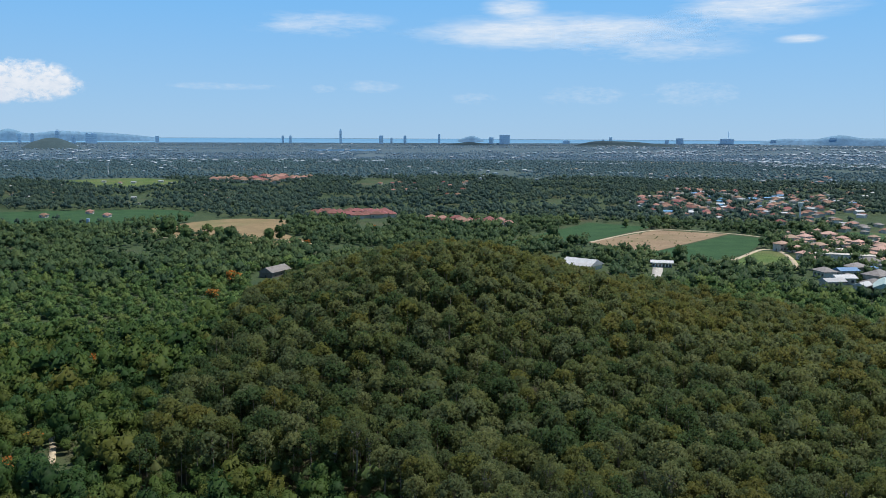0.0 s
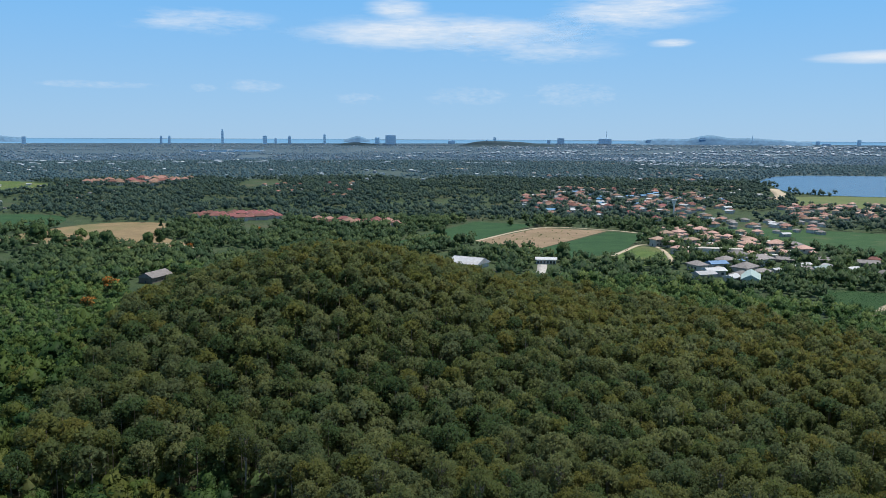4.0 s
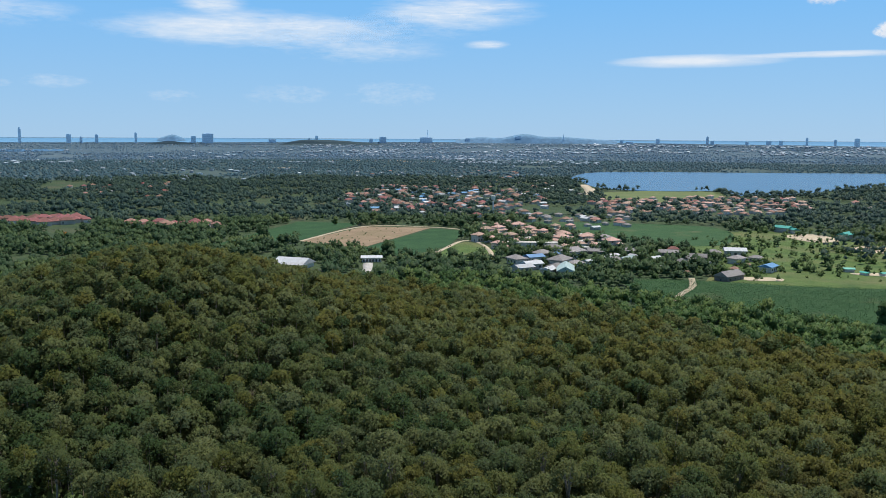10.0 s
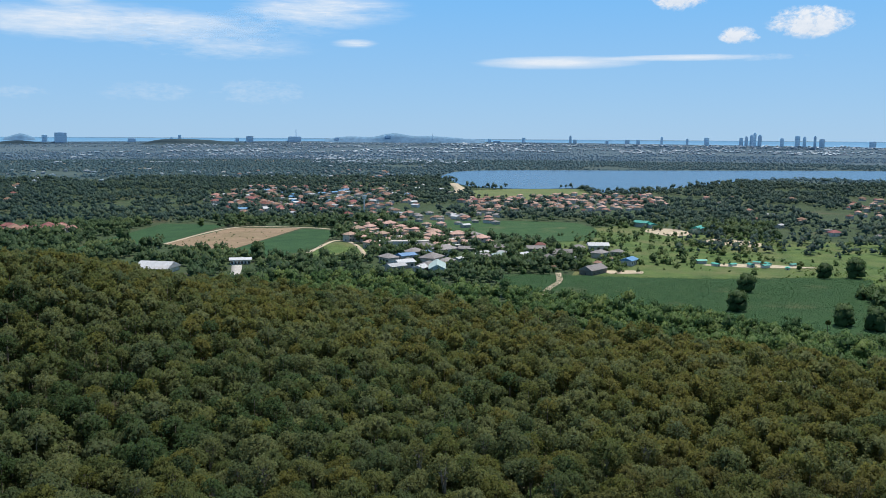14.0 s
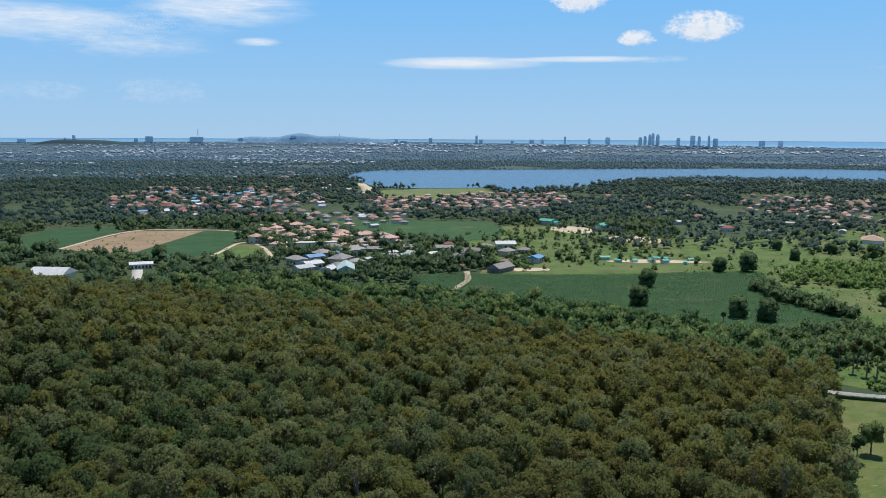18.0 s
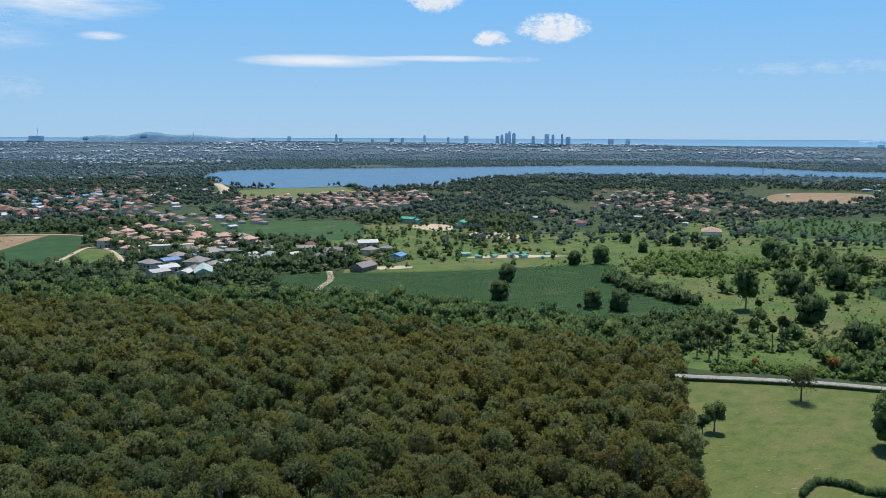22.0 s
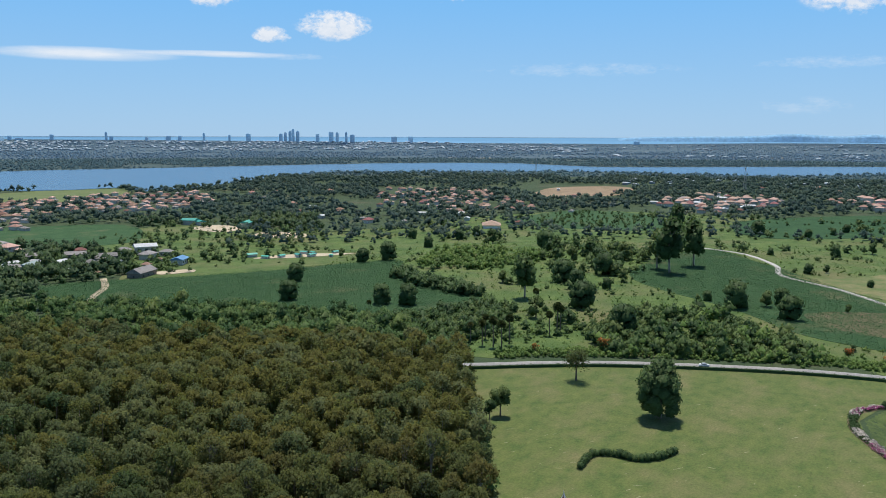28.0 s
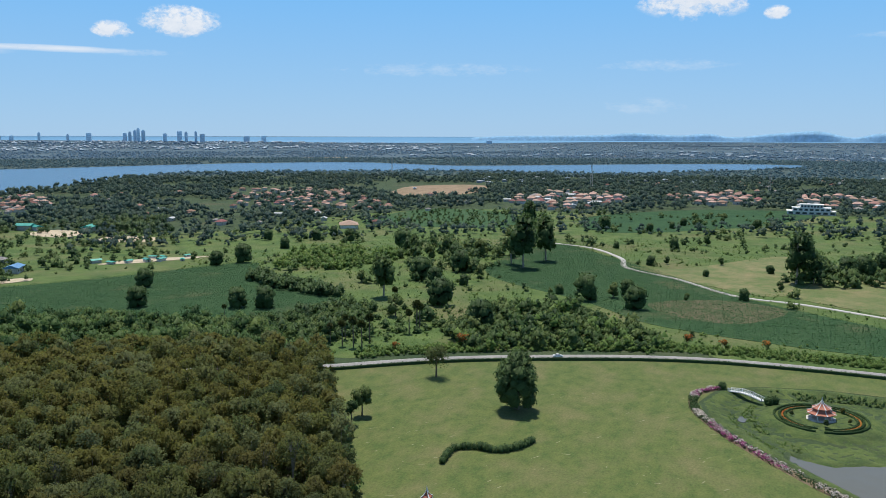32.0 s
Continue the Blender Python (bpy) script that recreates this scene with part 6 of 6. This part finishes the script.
def house_kinds(far):
    """Houses of each kind; those far off show no doors and a single window band."""
    k = {"door": False} if far else {}
    n = lambda full_count: 1 if far else full_count
    return {
        "villa": house_proto("village_house", "cream two-storey house with peach tiled hip roof", "house", "village villas", 9.5, 7.5, 5.4, 2.1, M_R_PEACH, windows=n(4), **k),
        "block": house_proto("flat_roofed_house", "pale cream flat-roofed house in the village", "house", "village flat houses", 10, 8, 5.8, 0, M_WALL, flat=True, wing=False, windows=n(5), **k),
        "terra": house_proto("terracotta_house", "white house with terracotta hip roof among trees", "house", "terracotta houses", 10, 8, 3.8, 2.4, M_R_TERRA, windows=n(3), **k),
        "red": house_proto("red_roofed_house", "house with dark red hip roof among trees", "house", "red-roofed houses", 12, 8, 3.8, 2.6, M_R_DARKRED, wing=False, windows=n(3), **k),
        "grey": house_proto("grey_roofed_house", "low house with weathered grey roof", "house", "grey-roofed houses", 9.5, 6.8, 3.2, 1.9, M_R_GREY, wing=False, windows=n(3), **k),
        "white": house_proto("metal_roofed_house", "low house with white sheet metal roof", "house", "metal-roofed houses", 10, 6.5, 3.1, 1.4, M_R_WHITE, gable=True, wing=False, windows=n(3), **k),
        "blue": house_proto("blue_roofed_house", "low house with blue sheet metal roof", "house", "blue-roofed houses", 11, 7, 3.2, 1.5, M_R_BLUE, gable=True, wing=False, windows=n(3), **k),
        "green": house_proto("green_roofed_hut", "low hut with green sheet metal roof", "house", "green-roofed huts", 9, 5, 2.8, 1.2, M_R_GREEN, gable=True, wing=False, windows=n(2), **k),
        "row": house_proto("terraced_block", "long cream two-storey flat-roofed terrace in the village", "house", "village terraces", 44, 10, 6.6, 0, M_WALL, flat=True, wing=False, windows=n(6), **k),
        "shed": house_proto("teal_roofed_shed", "long shed with pale teal sheet metal roof", "shed", "village sheds", 20, 8, 3.4, 2.4, M_R_TEAL, gable=True, wing=False, windows=n(3), **k),
        "barn": house_proto("long_barn", "long open farm barn with weathered grey-brown roof", "barn", "farm barns", 26, 13, 4.2, 4.0, M_R_GREY, wallmat=M_DARKWALL, gable=True, wing=False, windows=n(4), **k),
    }


H = {False: house_kinds(False), True: house_kinds(True)}
first = set()
for kind, x, y, turn, s in HOUSES:
    r = math.hypot(x, y)
    k = float(near_r(np.float64(r))) / r
    m = pose(x * k, y * k, zg(x * k, y * k), 0, 0, turn) @ Matrix.Scale(s * k, 4)
    proto = H[r > 900][kind]
    if proto.name in first:
        copy_thing(proto, m)
    else:
        first.add(proto.name)
        proto.matrix_basis = m
for protos_ in H.values():
    for proto in protos_.values():
        if proto.name not in first:
            for ob in (*proto.children_recursive, proto):
                bpy.data.objects.remove(ob)


def hall(name, label, at, w, d, h, rise, roofmat, gable=True):
    """A large shed or pavilion on posts with a proper roof and openings."""
    t = thing(name, label, "building", at=at)
    bm = bmesh.new()
    box(bm, -w / 2, w / 2, -d / 2, d / 2, -0.4, h)
    wl = part("wall", bm, M_WHITE, t)
    part("roof", roof_mesh(w, d, h + 0.3, rise, 1.2, gable), roofmat, t)
    for i in range(6):
        bm = bmesh.new()
        x = -w / 2 + w * (i + 0.5) / 6
        box(bm, x - w * 0.05, x + w * 0.05, -d / 2 - 0.08, -d / 2 + 0.1, 0.3, h * 0.75)
        part("opening", bm, M_GLASS, wl)
    return t


hall("white_hall", "large hall with low white metal roof behind the wood", pose(106, 637, 0, 0, 0, -38), 24, 20, 3.2, 4.2, M_R_WHITE)
hall("white_hall", "long low building with white roof beside a yard", pose(170, 648, 0, 0, 0, -15), 15, 9, 3.2, 1.4, M_R_WHITE)
hall("round_house", "large bungalow with pale hip roof in the pasture", pose(795, 428, 0, 0, 0, 30), 26, 18, 3.6, 4.0, M_R_PEACH, False)
# white modern building with terraces
wb = thing("white_terraced_building", "white modern three-storey building with terraces", "building", at=pose(1158, -35, 0, 0, 0, -88))
for i, (w, d) in enumerate(((56, 18), (44, 15), (26, 12))):
    bm = bmesh.new()
    box(bm, -w / 2, w / 2, -d / 2, d / 2, i * 4.2, i * 4.2 + 4.2)
    st = part("storey", bm, M_WHITE, wb)
    bm = bmesh.new()
    box(bm, -w / 2 - 1, w / 2 + 1, -d / 2 - 1, d / 2 + 1, i * 4.2 + 4.2, i * 4.2 + 4.6)
    part("slab", bm, M_WHITE, wb)
    for k in range(7):
        bm = bmesh.new()
        x = -w / 2 + w * (k + 0.5) / 7
        box(bm, x - w * 0.045, x + w * 0.045, -d / 2 - 0.1, -d / 2 + 0.1, i * 4.2 + 0.8, i * 4.2 + 3.2)
        part("window", bm, M_GLASS, st)
for x, y, h in ((421, 993, 24), (-792, 2000, 32)):
    k = float(near_r(np.float64(math.hypot(x, y)))) / math.hypot(x, y)
    t = thing("water_tower", "white water tower above the trees", "water tower", "water towers", pose(x * k, y * k, zg(x * k, y * k)))
    v, f = tube([(0, 0, 0), (0, 0, h * 0.8)], [1.1, 0.9], 8)
    part("column", mesh("column", v, f, M_WHITE, smooth_faces=True), parent=t)
    part("tank", prism(2.0, h * 0.78, h, 10, 3.6), M_WHITE, t)

M_TANK = mat("pale_blue_paint", (0.3, 0.42, 0.55), (0.36, 0.48, 0.6), 2.0, 0.6, 0.0, 6.0)
tank = thing("tank_tower", "slim pale blue water tank tower beside a shed", "water tower", at=pose(-366, 866, 0))
for sx, sy in ((-1, -1), (1, -1), (1, 1), (-1, 1)):
    bm = bmesh.new()
    box(bm, sx * 1.1 - 0.15, sx * 1.1 + 0.15, sy * 1.1 - 0.15, sy * 1.1 + 0.15, 0, 9)
    part("leg", bm, M_TANK, tank)
part("tank", prism(1.7, 9, 13, 12), M_TANK, tank)

# ---- far town: countless small buildings ----
def island_mat(name, cols, rough=0.8):
    m = bpy.data.materials.new(name)
    m.use_nodes = True
    n, l = m.node_tree.nodes, m.node_tree.links
    g, cr = n.new("ShaderNodeNewGeometry"), n.new("ShaderNodeValToRGB")
    cr.color_ramp.interpolation = "CONSTANT"
    e = cr.color_ramp.elements
    for i, c in enumerate(cols):
        k = e[i] if i < 2 else e.new(0.99)
        k.position, k.color = i / len(cols), (*c, 1)
    l.new(g.outputs["Random Per Island"], cr.inputs["Fac"])
    l.new(cr.outputs["Color"], n["Principled BSDF"].inputs["Base Color"])
    n["Principled BSDF"].inputs["Roughness"].default_value = rough
    return m


# Roof and wall tones shifted to blue and lightened to stand for haze.
M_TOWN = island_mat("hazed_town_roofs_and_walls", [(0.2, 0.28, 0.34), (0.24, 0.31, 0.36), (0.35, 0.42, 0.48), (0.22, 0.28, 0.33), (0.19, 0.27, 0.33), (0.3, 0.33, 0.37), (0.2, 0.28, 0.34), (0.5, 0.56, 0.61), (0.2, 0.28, 0.34), (0.26, 0.32, 0.37)])
base = np.array([(-.5, -.5, 0), (.5, -.5, 0), (.5, .5, 0), (-.5, .5, 0), (-.5, -.5, 1), (.5, -.5, 1), (.5, .5, 1), (-.5, .5, 1), (-.56, -.56, 1.01), (.56, -.56, 1.01), (.56, .56, 1.01), (-.56, .56, 1.01), (-.3, 0, 1.4), (.3, 0, 1.4)])
bq = np.array([(0, 1, 5, 4), (1, 2, 6, 5), (2, 3, 7, 6), (3, 0, 4, 7), (8, 9, 13, 12), (10, 11, 12, 13), (9, 10, 13, 13), (11, 8, 12, 12)])
bt3 = np.array([t for q4 in bq[:6] for t in ((q4[0], q4[1], q4[2]), (q4[0], q4[2], q4[3]))] + [(9, 10, 13), (11, 8, 12)])


def town(n, az0, az1, R0, R1, w0, w1, h0, h1, label, cluster=700.0):
    az = rng.uniform(az0, az1, n * 3)
    R = np.exp(rng.uniform(math.log(R0), math.log(R1), n * 3))
    X, Y = R * np.sin(np.radians(az)), R * np.cos(np.radians(az))
    nv = np.array([noise.noise(Vector((x / cluster, y / cluster, 9.3))) for x, y in zip(X, Y)])
    k = (nv > -0.05) & ~inside(X, Y, LAKE) & (R < shore(az) - 300)
    X, Y, R = X[k][:n], Y[k][:n], R[k][:n]
    kk = near_r(R) / R
    m = len(X)
    w, d, h = rng.uniform(w0, w1, m) * 0.75 * kk, rng.uniform(w0, w1, m) * 0.55 * kk, rng.uniform(h0, h1, m) * 0.6 * kk
    a = rng.uniform(0, TAU, m)
    bx, by, bz = base[None, :, 0] * w[:, None], base[None, :, 1] * d[:, None], base[None, :, 2] * h[:, None]
    px, py = X * kk, Y * kk
    v = np.stack([bx * np.cos(a)[:, None] - by * np.sin(a)[:, None] + px[:, None], bx * np.sin(a)[:, None] + by * np.cos(a)[:, None] + py[:, None], bz + height(px, py)[:, None] - 0.5], -1)
    f = (bt3[None] + (np.arange(m) * len(base))[:, None, None]).reshape(-1, 3)
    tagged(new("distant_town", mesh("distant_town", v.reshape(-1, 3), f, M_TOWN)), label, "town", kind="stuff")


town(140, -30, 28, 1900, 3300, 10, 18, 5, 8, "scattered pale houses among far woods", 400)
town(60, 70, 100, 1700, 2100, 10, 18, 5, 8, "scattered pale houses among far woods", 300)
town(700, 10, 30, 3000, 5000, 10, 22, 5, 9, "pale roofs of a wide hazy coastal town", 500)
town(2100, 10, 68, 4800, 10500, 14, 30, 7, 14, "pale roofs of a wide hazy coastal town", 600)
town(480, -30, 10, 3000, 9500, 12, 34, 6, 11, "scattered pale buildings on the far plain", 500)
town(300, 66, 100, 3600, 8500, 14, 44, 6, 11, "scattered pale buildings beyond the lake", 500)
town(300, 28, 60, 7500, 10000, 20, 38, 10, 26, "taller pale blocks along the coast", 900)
for az, R, ln, w in ((-1, 3250, 150, 30), (3, 3050, 130, 24), (14, 3350, 330, 34), (17, 3250, 260, 26), (24, 3300, 240, 30), (8, 2600, 160, 26), (-13, 2500, 120, 26), (79, 3900, 260, 26), (92, 3600, 200, 26), (60, 3500, 200, 24)):
    a0, a1 = az - math.degrees(ln / R) / 2, az + math.degrees(ln / R) / 2
    patch("bare_strip", squeeze([P(a0, R), P(az, R + w), P(a1, R + w * 0.8), P(a1, R - w), P(az, R - w * 0.7)]), 0.8, M_SAND, "pale bare strip of land on the far plain", "bare land", 4.0, skirt=2.0)

# ---- clouds ----
def cloud_mat(name, streak, opacity, soft_edge, shade, body=0.75, grain=1.5, blot=2.2, fade=4.0, lean=0.0, warp=0.0, flat_base=0.0):
    m = bpy.data.materials.new(name)
    m.use_nodes = True
    n, l = m.node_tree.nodes, m.node_tree.links
    n.remove(n["Principled BSDF"])
    uv, oi = n.new("ShaderNodeUVMap"), n.new("ShaderNodeObjectInfo")

    def math_(op, a, b=None, clamp=False):
        k = n.new("ShaderNodeMath")
        k.operation, k.use_clamp = op, clamp
        for i, x in enumerate((a, b)):
            if x is None:
                continue
            if isinstance(x, (int, float)):
                k.inputs[i].default_value = x
            else:
                l.new(x, k.inputs[i])
        return k.outputs["Value"]

    def noise_(vec, scale, det, rough=0.6, bend=0.0):
        t = n.new("ShaderNodeTexNoise")
        t.noise_dimensions = "4D"
        t.inputs["Scale"].default_value, t.inputs["Detail"].default_value, t.inputs["Roughness"].default_value = scale, det, rough
        t.inputs["Distortion"].default_value = bend
        l.new(vec, t.inputs["Vector"])
        l.new(math_("MULTIPLY", oi.outputs["Random"], 60.0), t.inputs["W"])
        return t.outputs["Fac"]

    tc = n.new("ShaderNodeTexCoord")
    mp = n.new("ShaderNodeMapping")
    mp.inputs["Scale"].default_value = streak
    l.new(tc.outputs["Object"], mp.inputs["Vector"])
    mp.inputs["Rotation"].default_value = (0, radians(lean), 0)
    big, fine = noise_(mp.outputs["Vector"], 1.0, 3.0), noise_(mp.outputs["Vector"], 3.2, 8.0, 0.68, warp)
    sx = n.new("ShaderNodeSeparateXYZ")
    l.new(uv.outputs["UV"], sx.inputs["Vector"])
    u = math_("SUBTRACT", math_("MULTIPLY", sx.outputs["X"], 2.0), 1.0)
    v = math_("SUBTRACT", math_("MULTIPLY", sx.outputs["Y"], 2.0), 1.0)
    under = math_("MULTIPLY", math_("MAXIMUM", math_("MULTIPLY", v, -1.0), 0.0), flat_base)
    rad = math_("ADD", math_("ADD", math_("MULTIPLY", u, u), math_("MULTIPLY", v, v)), under)
    mask = math_("SUBTRACT", 1.0, rad)
    val = math_("ADD", math_("MULTIPLY", mask, body), math_("MULTIPLY", math_("SUBTRACT", big, 0.5), blot))
    val = math_("ADD", val, math_("MULTIPLY", math_("SUBTRACT", fine, 0.5), grain))
    val = math_("DIVIDE", math_("SUBTRACT", val, 0.12), soft_edge, True)
    edge = math_("MULTIPLY", mask, fade, True)
    alpha = math_("MULTIPLY", math_("MULTIPLY", val, edge), opacity)
    # Clouds glow by themselves; greyer shaded undersides are painted into that colour.
    mixc = n.new("ShaderNodeMix")
    mixc.data_type = "RGBA"
    mixc.inputs["A"].default_value, mixc.inputs["B"].default_value = (*shade, 1), (0.92, 0.95, 1.0, 1)
    l.new(math_("MULTIPLY", math_("ADD", fine, math_("MULTIPLY", v, 0.25)), 1.25, True), mixc.inputs["Factor"])
    em, tr, ms = n.new("ShaderNodeEmission"), n.new("ShaderNodeBsdfTransparent"), n.new("ShaderNodeMixShader")
    em.inputs["Strength"].default_value = CLOUD
    l.new(mixc.outputs["Result"], em.inputs["Color"])
    l.new(alpha, ms.inputs["Fac"]), l.new(tr.outputs["BSDF"], ms.inputs[1]), l.new(em.outputs["Emission"], ms.inputs[2])
    l.new(ms.outputs["Shader"], n["Material Output"].inputs["Surface"])
    return m


CLOUD = 0.95
C_CIRRUS = cloud_mat("thin_streak_cloud", (0.0022, 0.0022, 0.014), 0.95, 1.5, (0.7, 0.83, 0.96), 1.15, 1.5, 2.6, 1.2, warp=0.5)
C_VEIL = cloud_mat("feathery_veil_cloud", (0.003, 0.003, 0.014), 0.5, 1.3, (0.68, 0.82, 0.95), 0.75, 1.9, 3.0, 1.2, warp=0.8)
C_LENS = cloud_mat("smooth_lens_cloud", (0.0016, 0.0016, 0.012), 0.9, 0.95, (0.66, 0.79, 0.93), 1.0, 0.6, 1.0, 2.2)
C_FAINT = cloud_mat("faint_haze_cloud", (0.009, 0.009, 0.022), 0.3, 1.2, (0.66, 0.8, 0.94), 0.7, 1.8, 2.6, 2.0, flat_base=0.6)
C_PUFF = cloud_mat("white_heap_cloud", (0.0075, 0.0075, 0.011), 0.97, 0.55, (0.58, 0.7, 0.86), 0.88, 1.6, 2.1, 3.0, warp=0.4, flat_base=0.9)
CLOUDS = [
    (C_CIRRUS, [(-3.0, 17.5, 5.2, 8.2), (13.0, 27.0, 6.6, 9.4), (2, 7.2, 7.4, 9.2), (20.6, 24.2, 5.6, 6.3)], "thin white streak of high cloud"),
    (C_VEIL, [(7.0, 20.5, 4.5, 6.6), (-14.0, -2.0, 6.1, 8.1), (-4.0, 10.0, 5.6, 7.4), (9.0, 24.0, 6.0, 8.0)], "feathery veil of thin high cloud"),
    (C_LENS, [(29.3, 42.5, 4.25, 5.3), (38, 49.5, 4.75, 5.25)], "smooth tapering lens of high cloud"),
    (C_FAINT, [(-19, -10, 2.7, 3.35), (-9, -7, 2.5, 3.4), (-7, -2.5, 2.5, 3.7), (12.5, 20, 1.5, 3.7), (6, 12.5, 1.6, 3.4), (0, 4, 1.8, 2.9), (60, 75, 3.5, 4.7), (77.5, 87.5, 3.75, 4.85), (78, 84.5, 1.0, 2.4), (44, 52, 4.6, 5.2), (93, 99, 5.5, 6.1)], "faint pale wisp of cloud near the horizon"),
    (C_PUFF, [(-31, -22.3, 1.0, 4.6), (48.4, 54.0, 5.4, 8.1), (45.7, 48.6, 5.4, 6.9), (41.2, 45.6, 7.2, 10.2), (79.8, 88.8, 6.2, 10.6), (88.2, 90.1, 6.7, 7.9), (54.8, 63.8, 7.9, 10.8)], "bright white heaped cloud"),
]
for m, lst, lab in CLOUDS:
    for az0, az1, e0, e1 in lst:
        ac, ec, rc = (az0 + az1) / 2, (e0 + e1) / 2, 4620.0
        cx, cy = P(ac, rc)
        org = Vector((cx, cy, EYE + rc * math.tan(radians(ec))))
        v, f, uvs = [], [], []
        nu, nv_ = 16, 6
        for j in range(nv_ + 1):
            for i in range(nu + 1):
                a, e_ = az0 + (az1 - az0) * i / nu, e0 + (e1 - e0) * j / nv_
                x, y = P(a, rc)
                p = Vector((x, y, EYE + rc * math.tan(radians(e_)))) - org
                v.append((p.x, p.y, p.z))
                uvs.append((i / nu, j / nv_))
        for j in range(nv_):
            for i in range(nu):
                b = j * (nu + 1) + i
                f.append((b, b + 1, b + nu + 2, b + nu + 1))
        me = mesh("backdrop_cloud", v, f, m)
        lay = me.uv_layers.new(name="UVMap")
        lay.data.foreach_set("uv", np.array([uvs[k] for q4 in f for k in q4], np.float32).ravel())
        ob = new("backdrop_cloud", me)
        ob.location = org
        tagged(ob, lab, "cloud", kind="structure")

# pale dry scrapes in the lawn
sv, sf = [], []
for _ in range(120):
    a, r = rng.uniform(62, 92), rng.uniform(215, 345)
    x, y = P(a, r)
    if not bool(inside(x, y, LAWN)):
        continue
    ln, w, t = rng.uniform(0.3, 1.7) * rng.uniform(0.4, 1.2), rng.uniform(0.05, 0.22), radians(rng.normal(-35, 22))
    dx, dy = math.cos(t), math.sin(t)
    b = len(sv)
    for u in (-1, -0.3, 0.4, 1):
        ww = w * (1 - 0.8 * abs(u)) + 0.02
        cx, cy = x + dx * u * ln + 0.15 * rng.normal(), y + dy * u * ln
        sv += [(cx - dy * ww, cy + dx * ww, 0.075), (cx + dy * ww, cy - dx * ww, 0.075)]
    sf += [(b + 2 * k, b + 2 * k + 1, b + 2 * k + 3, b + 2 * k + 2) for k in range(3)]
M_PALE = mat("dried_clippings", (0.2, 0.2, 0.1), (0.29, 0.28, 0.17), 1.0, 0.95)
tagged(new("lawn_scrapes", mesh("lawn_scrapes", sv, sf, M_PALE)), "pale dry scrapes and clippings on the lawn", "dry grass", kind="stuff")

# telecom masts over the plain
def lattice_mast(x, y, h):
    r = math.hypot(x, y)
    k = float(near_r(np.float64(r))) / r
    t = thing("telecom_mast", "slim grey lattice telecom mast above the trees", "mast", "telecom masts", pose(x * k, y * k, zg(x * k, y * k)) @ Matrix.Scale(k, 4))
    w0, w1 = h * 0.05, h * 0.012
    for sx, sy in ((-1, -1), (1, -1), (1, 1), (-1, 1)):
        v, f = tube([(sx * w0, sy * w0, 0), (sx * (w0 + w1) / 2, sy * (w0 + w1) / 2, h / 2), (sx * w1, sy * w1, h)], [0.28, 0.24, 0.2], 5)
        part("leg", mesh("leg", v, f, M_STONE), parent=t)
    for i in range(7):
        u = (i + 0.5) / 7
        w = w0 + (w1 - w0) * u
        bm = bmesh.new()
        box(bm, -w - 0.1, w + 0.1, -w - 0.1, w + 0.1, h * u - 0.15, h * u + 0.15)
        part("brace", bm, M_STONE, t)
    bm = bmesh.new()
    box(bm, -1.0, 1.0, -1.0, 1.0, h * 0.9, h * 0.97)
    part("antenna", bm, M_WHITE, t)


lattice_mast(1465, 310, 46), lattice_mast(1500, 20, 44), lattice_mast(1900, 900, 40)

# young trees dotted over the ploughed field
scrub([(150, 795), (229, 893), (285, 865), (178, 732)], 13.0, 0.25, 0.45, L_GREEN, "small young trees dotted over the ploughed field", 0.7, TUFT, "young_trees")
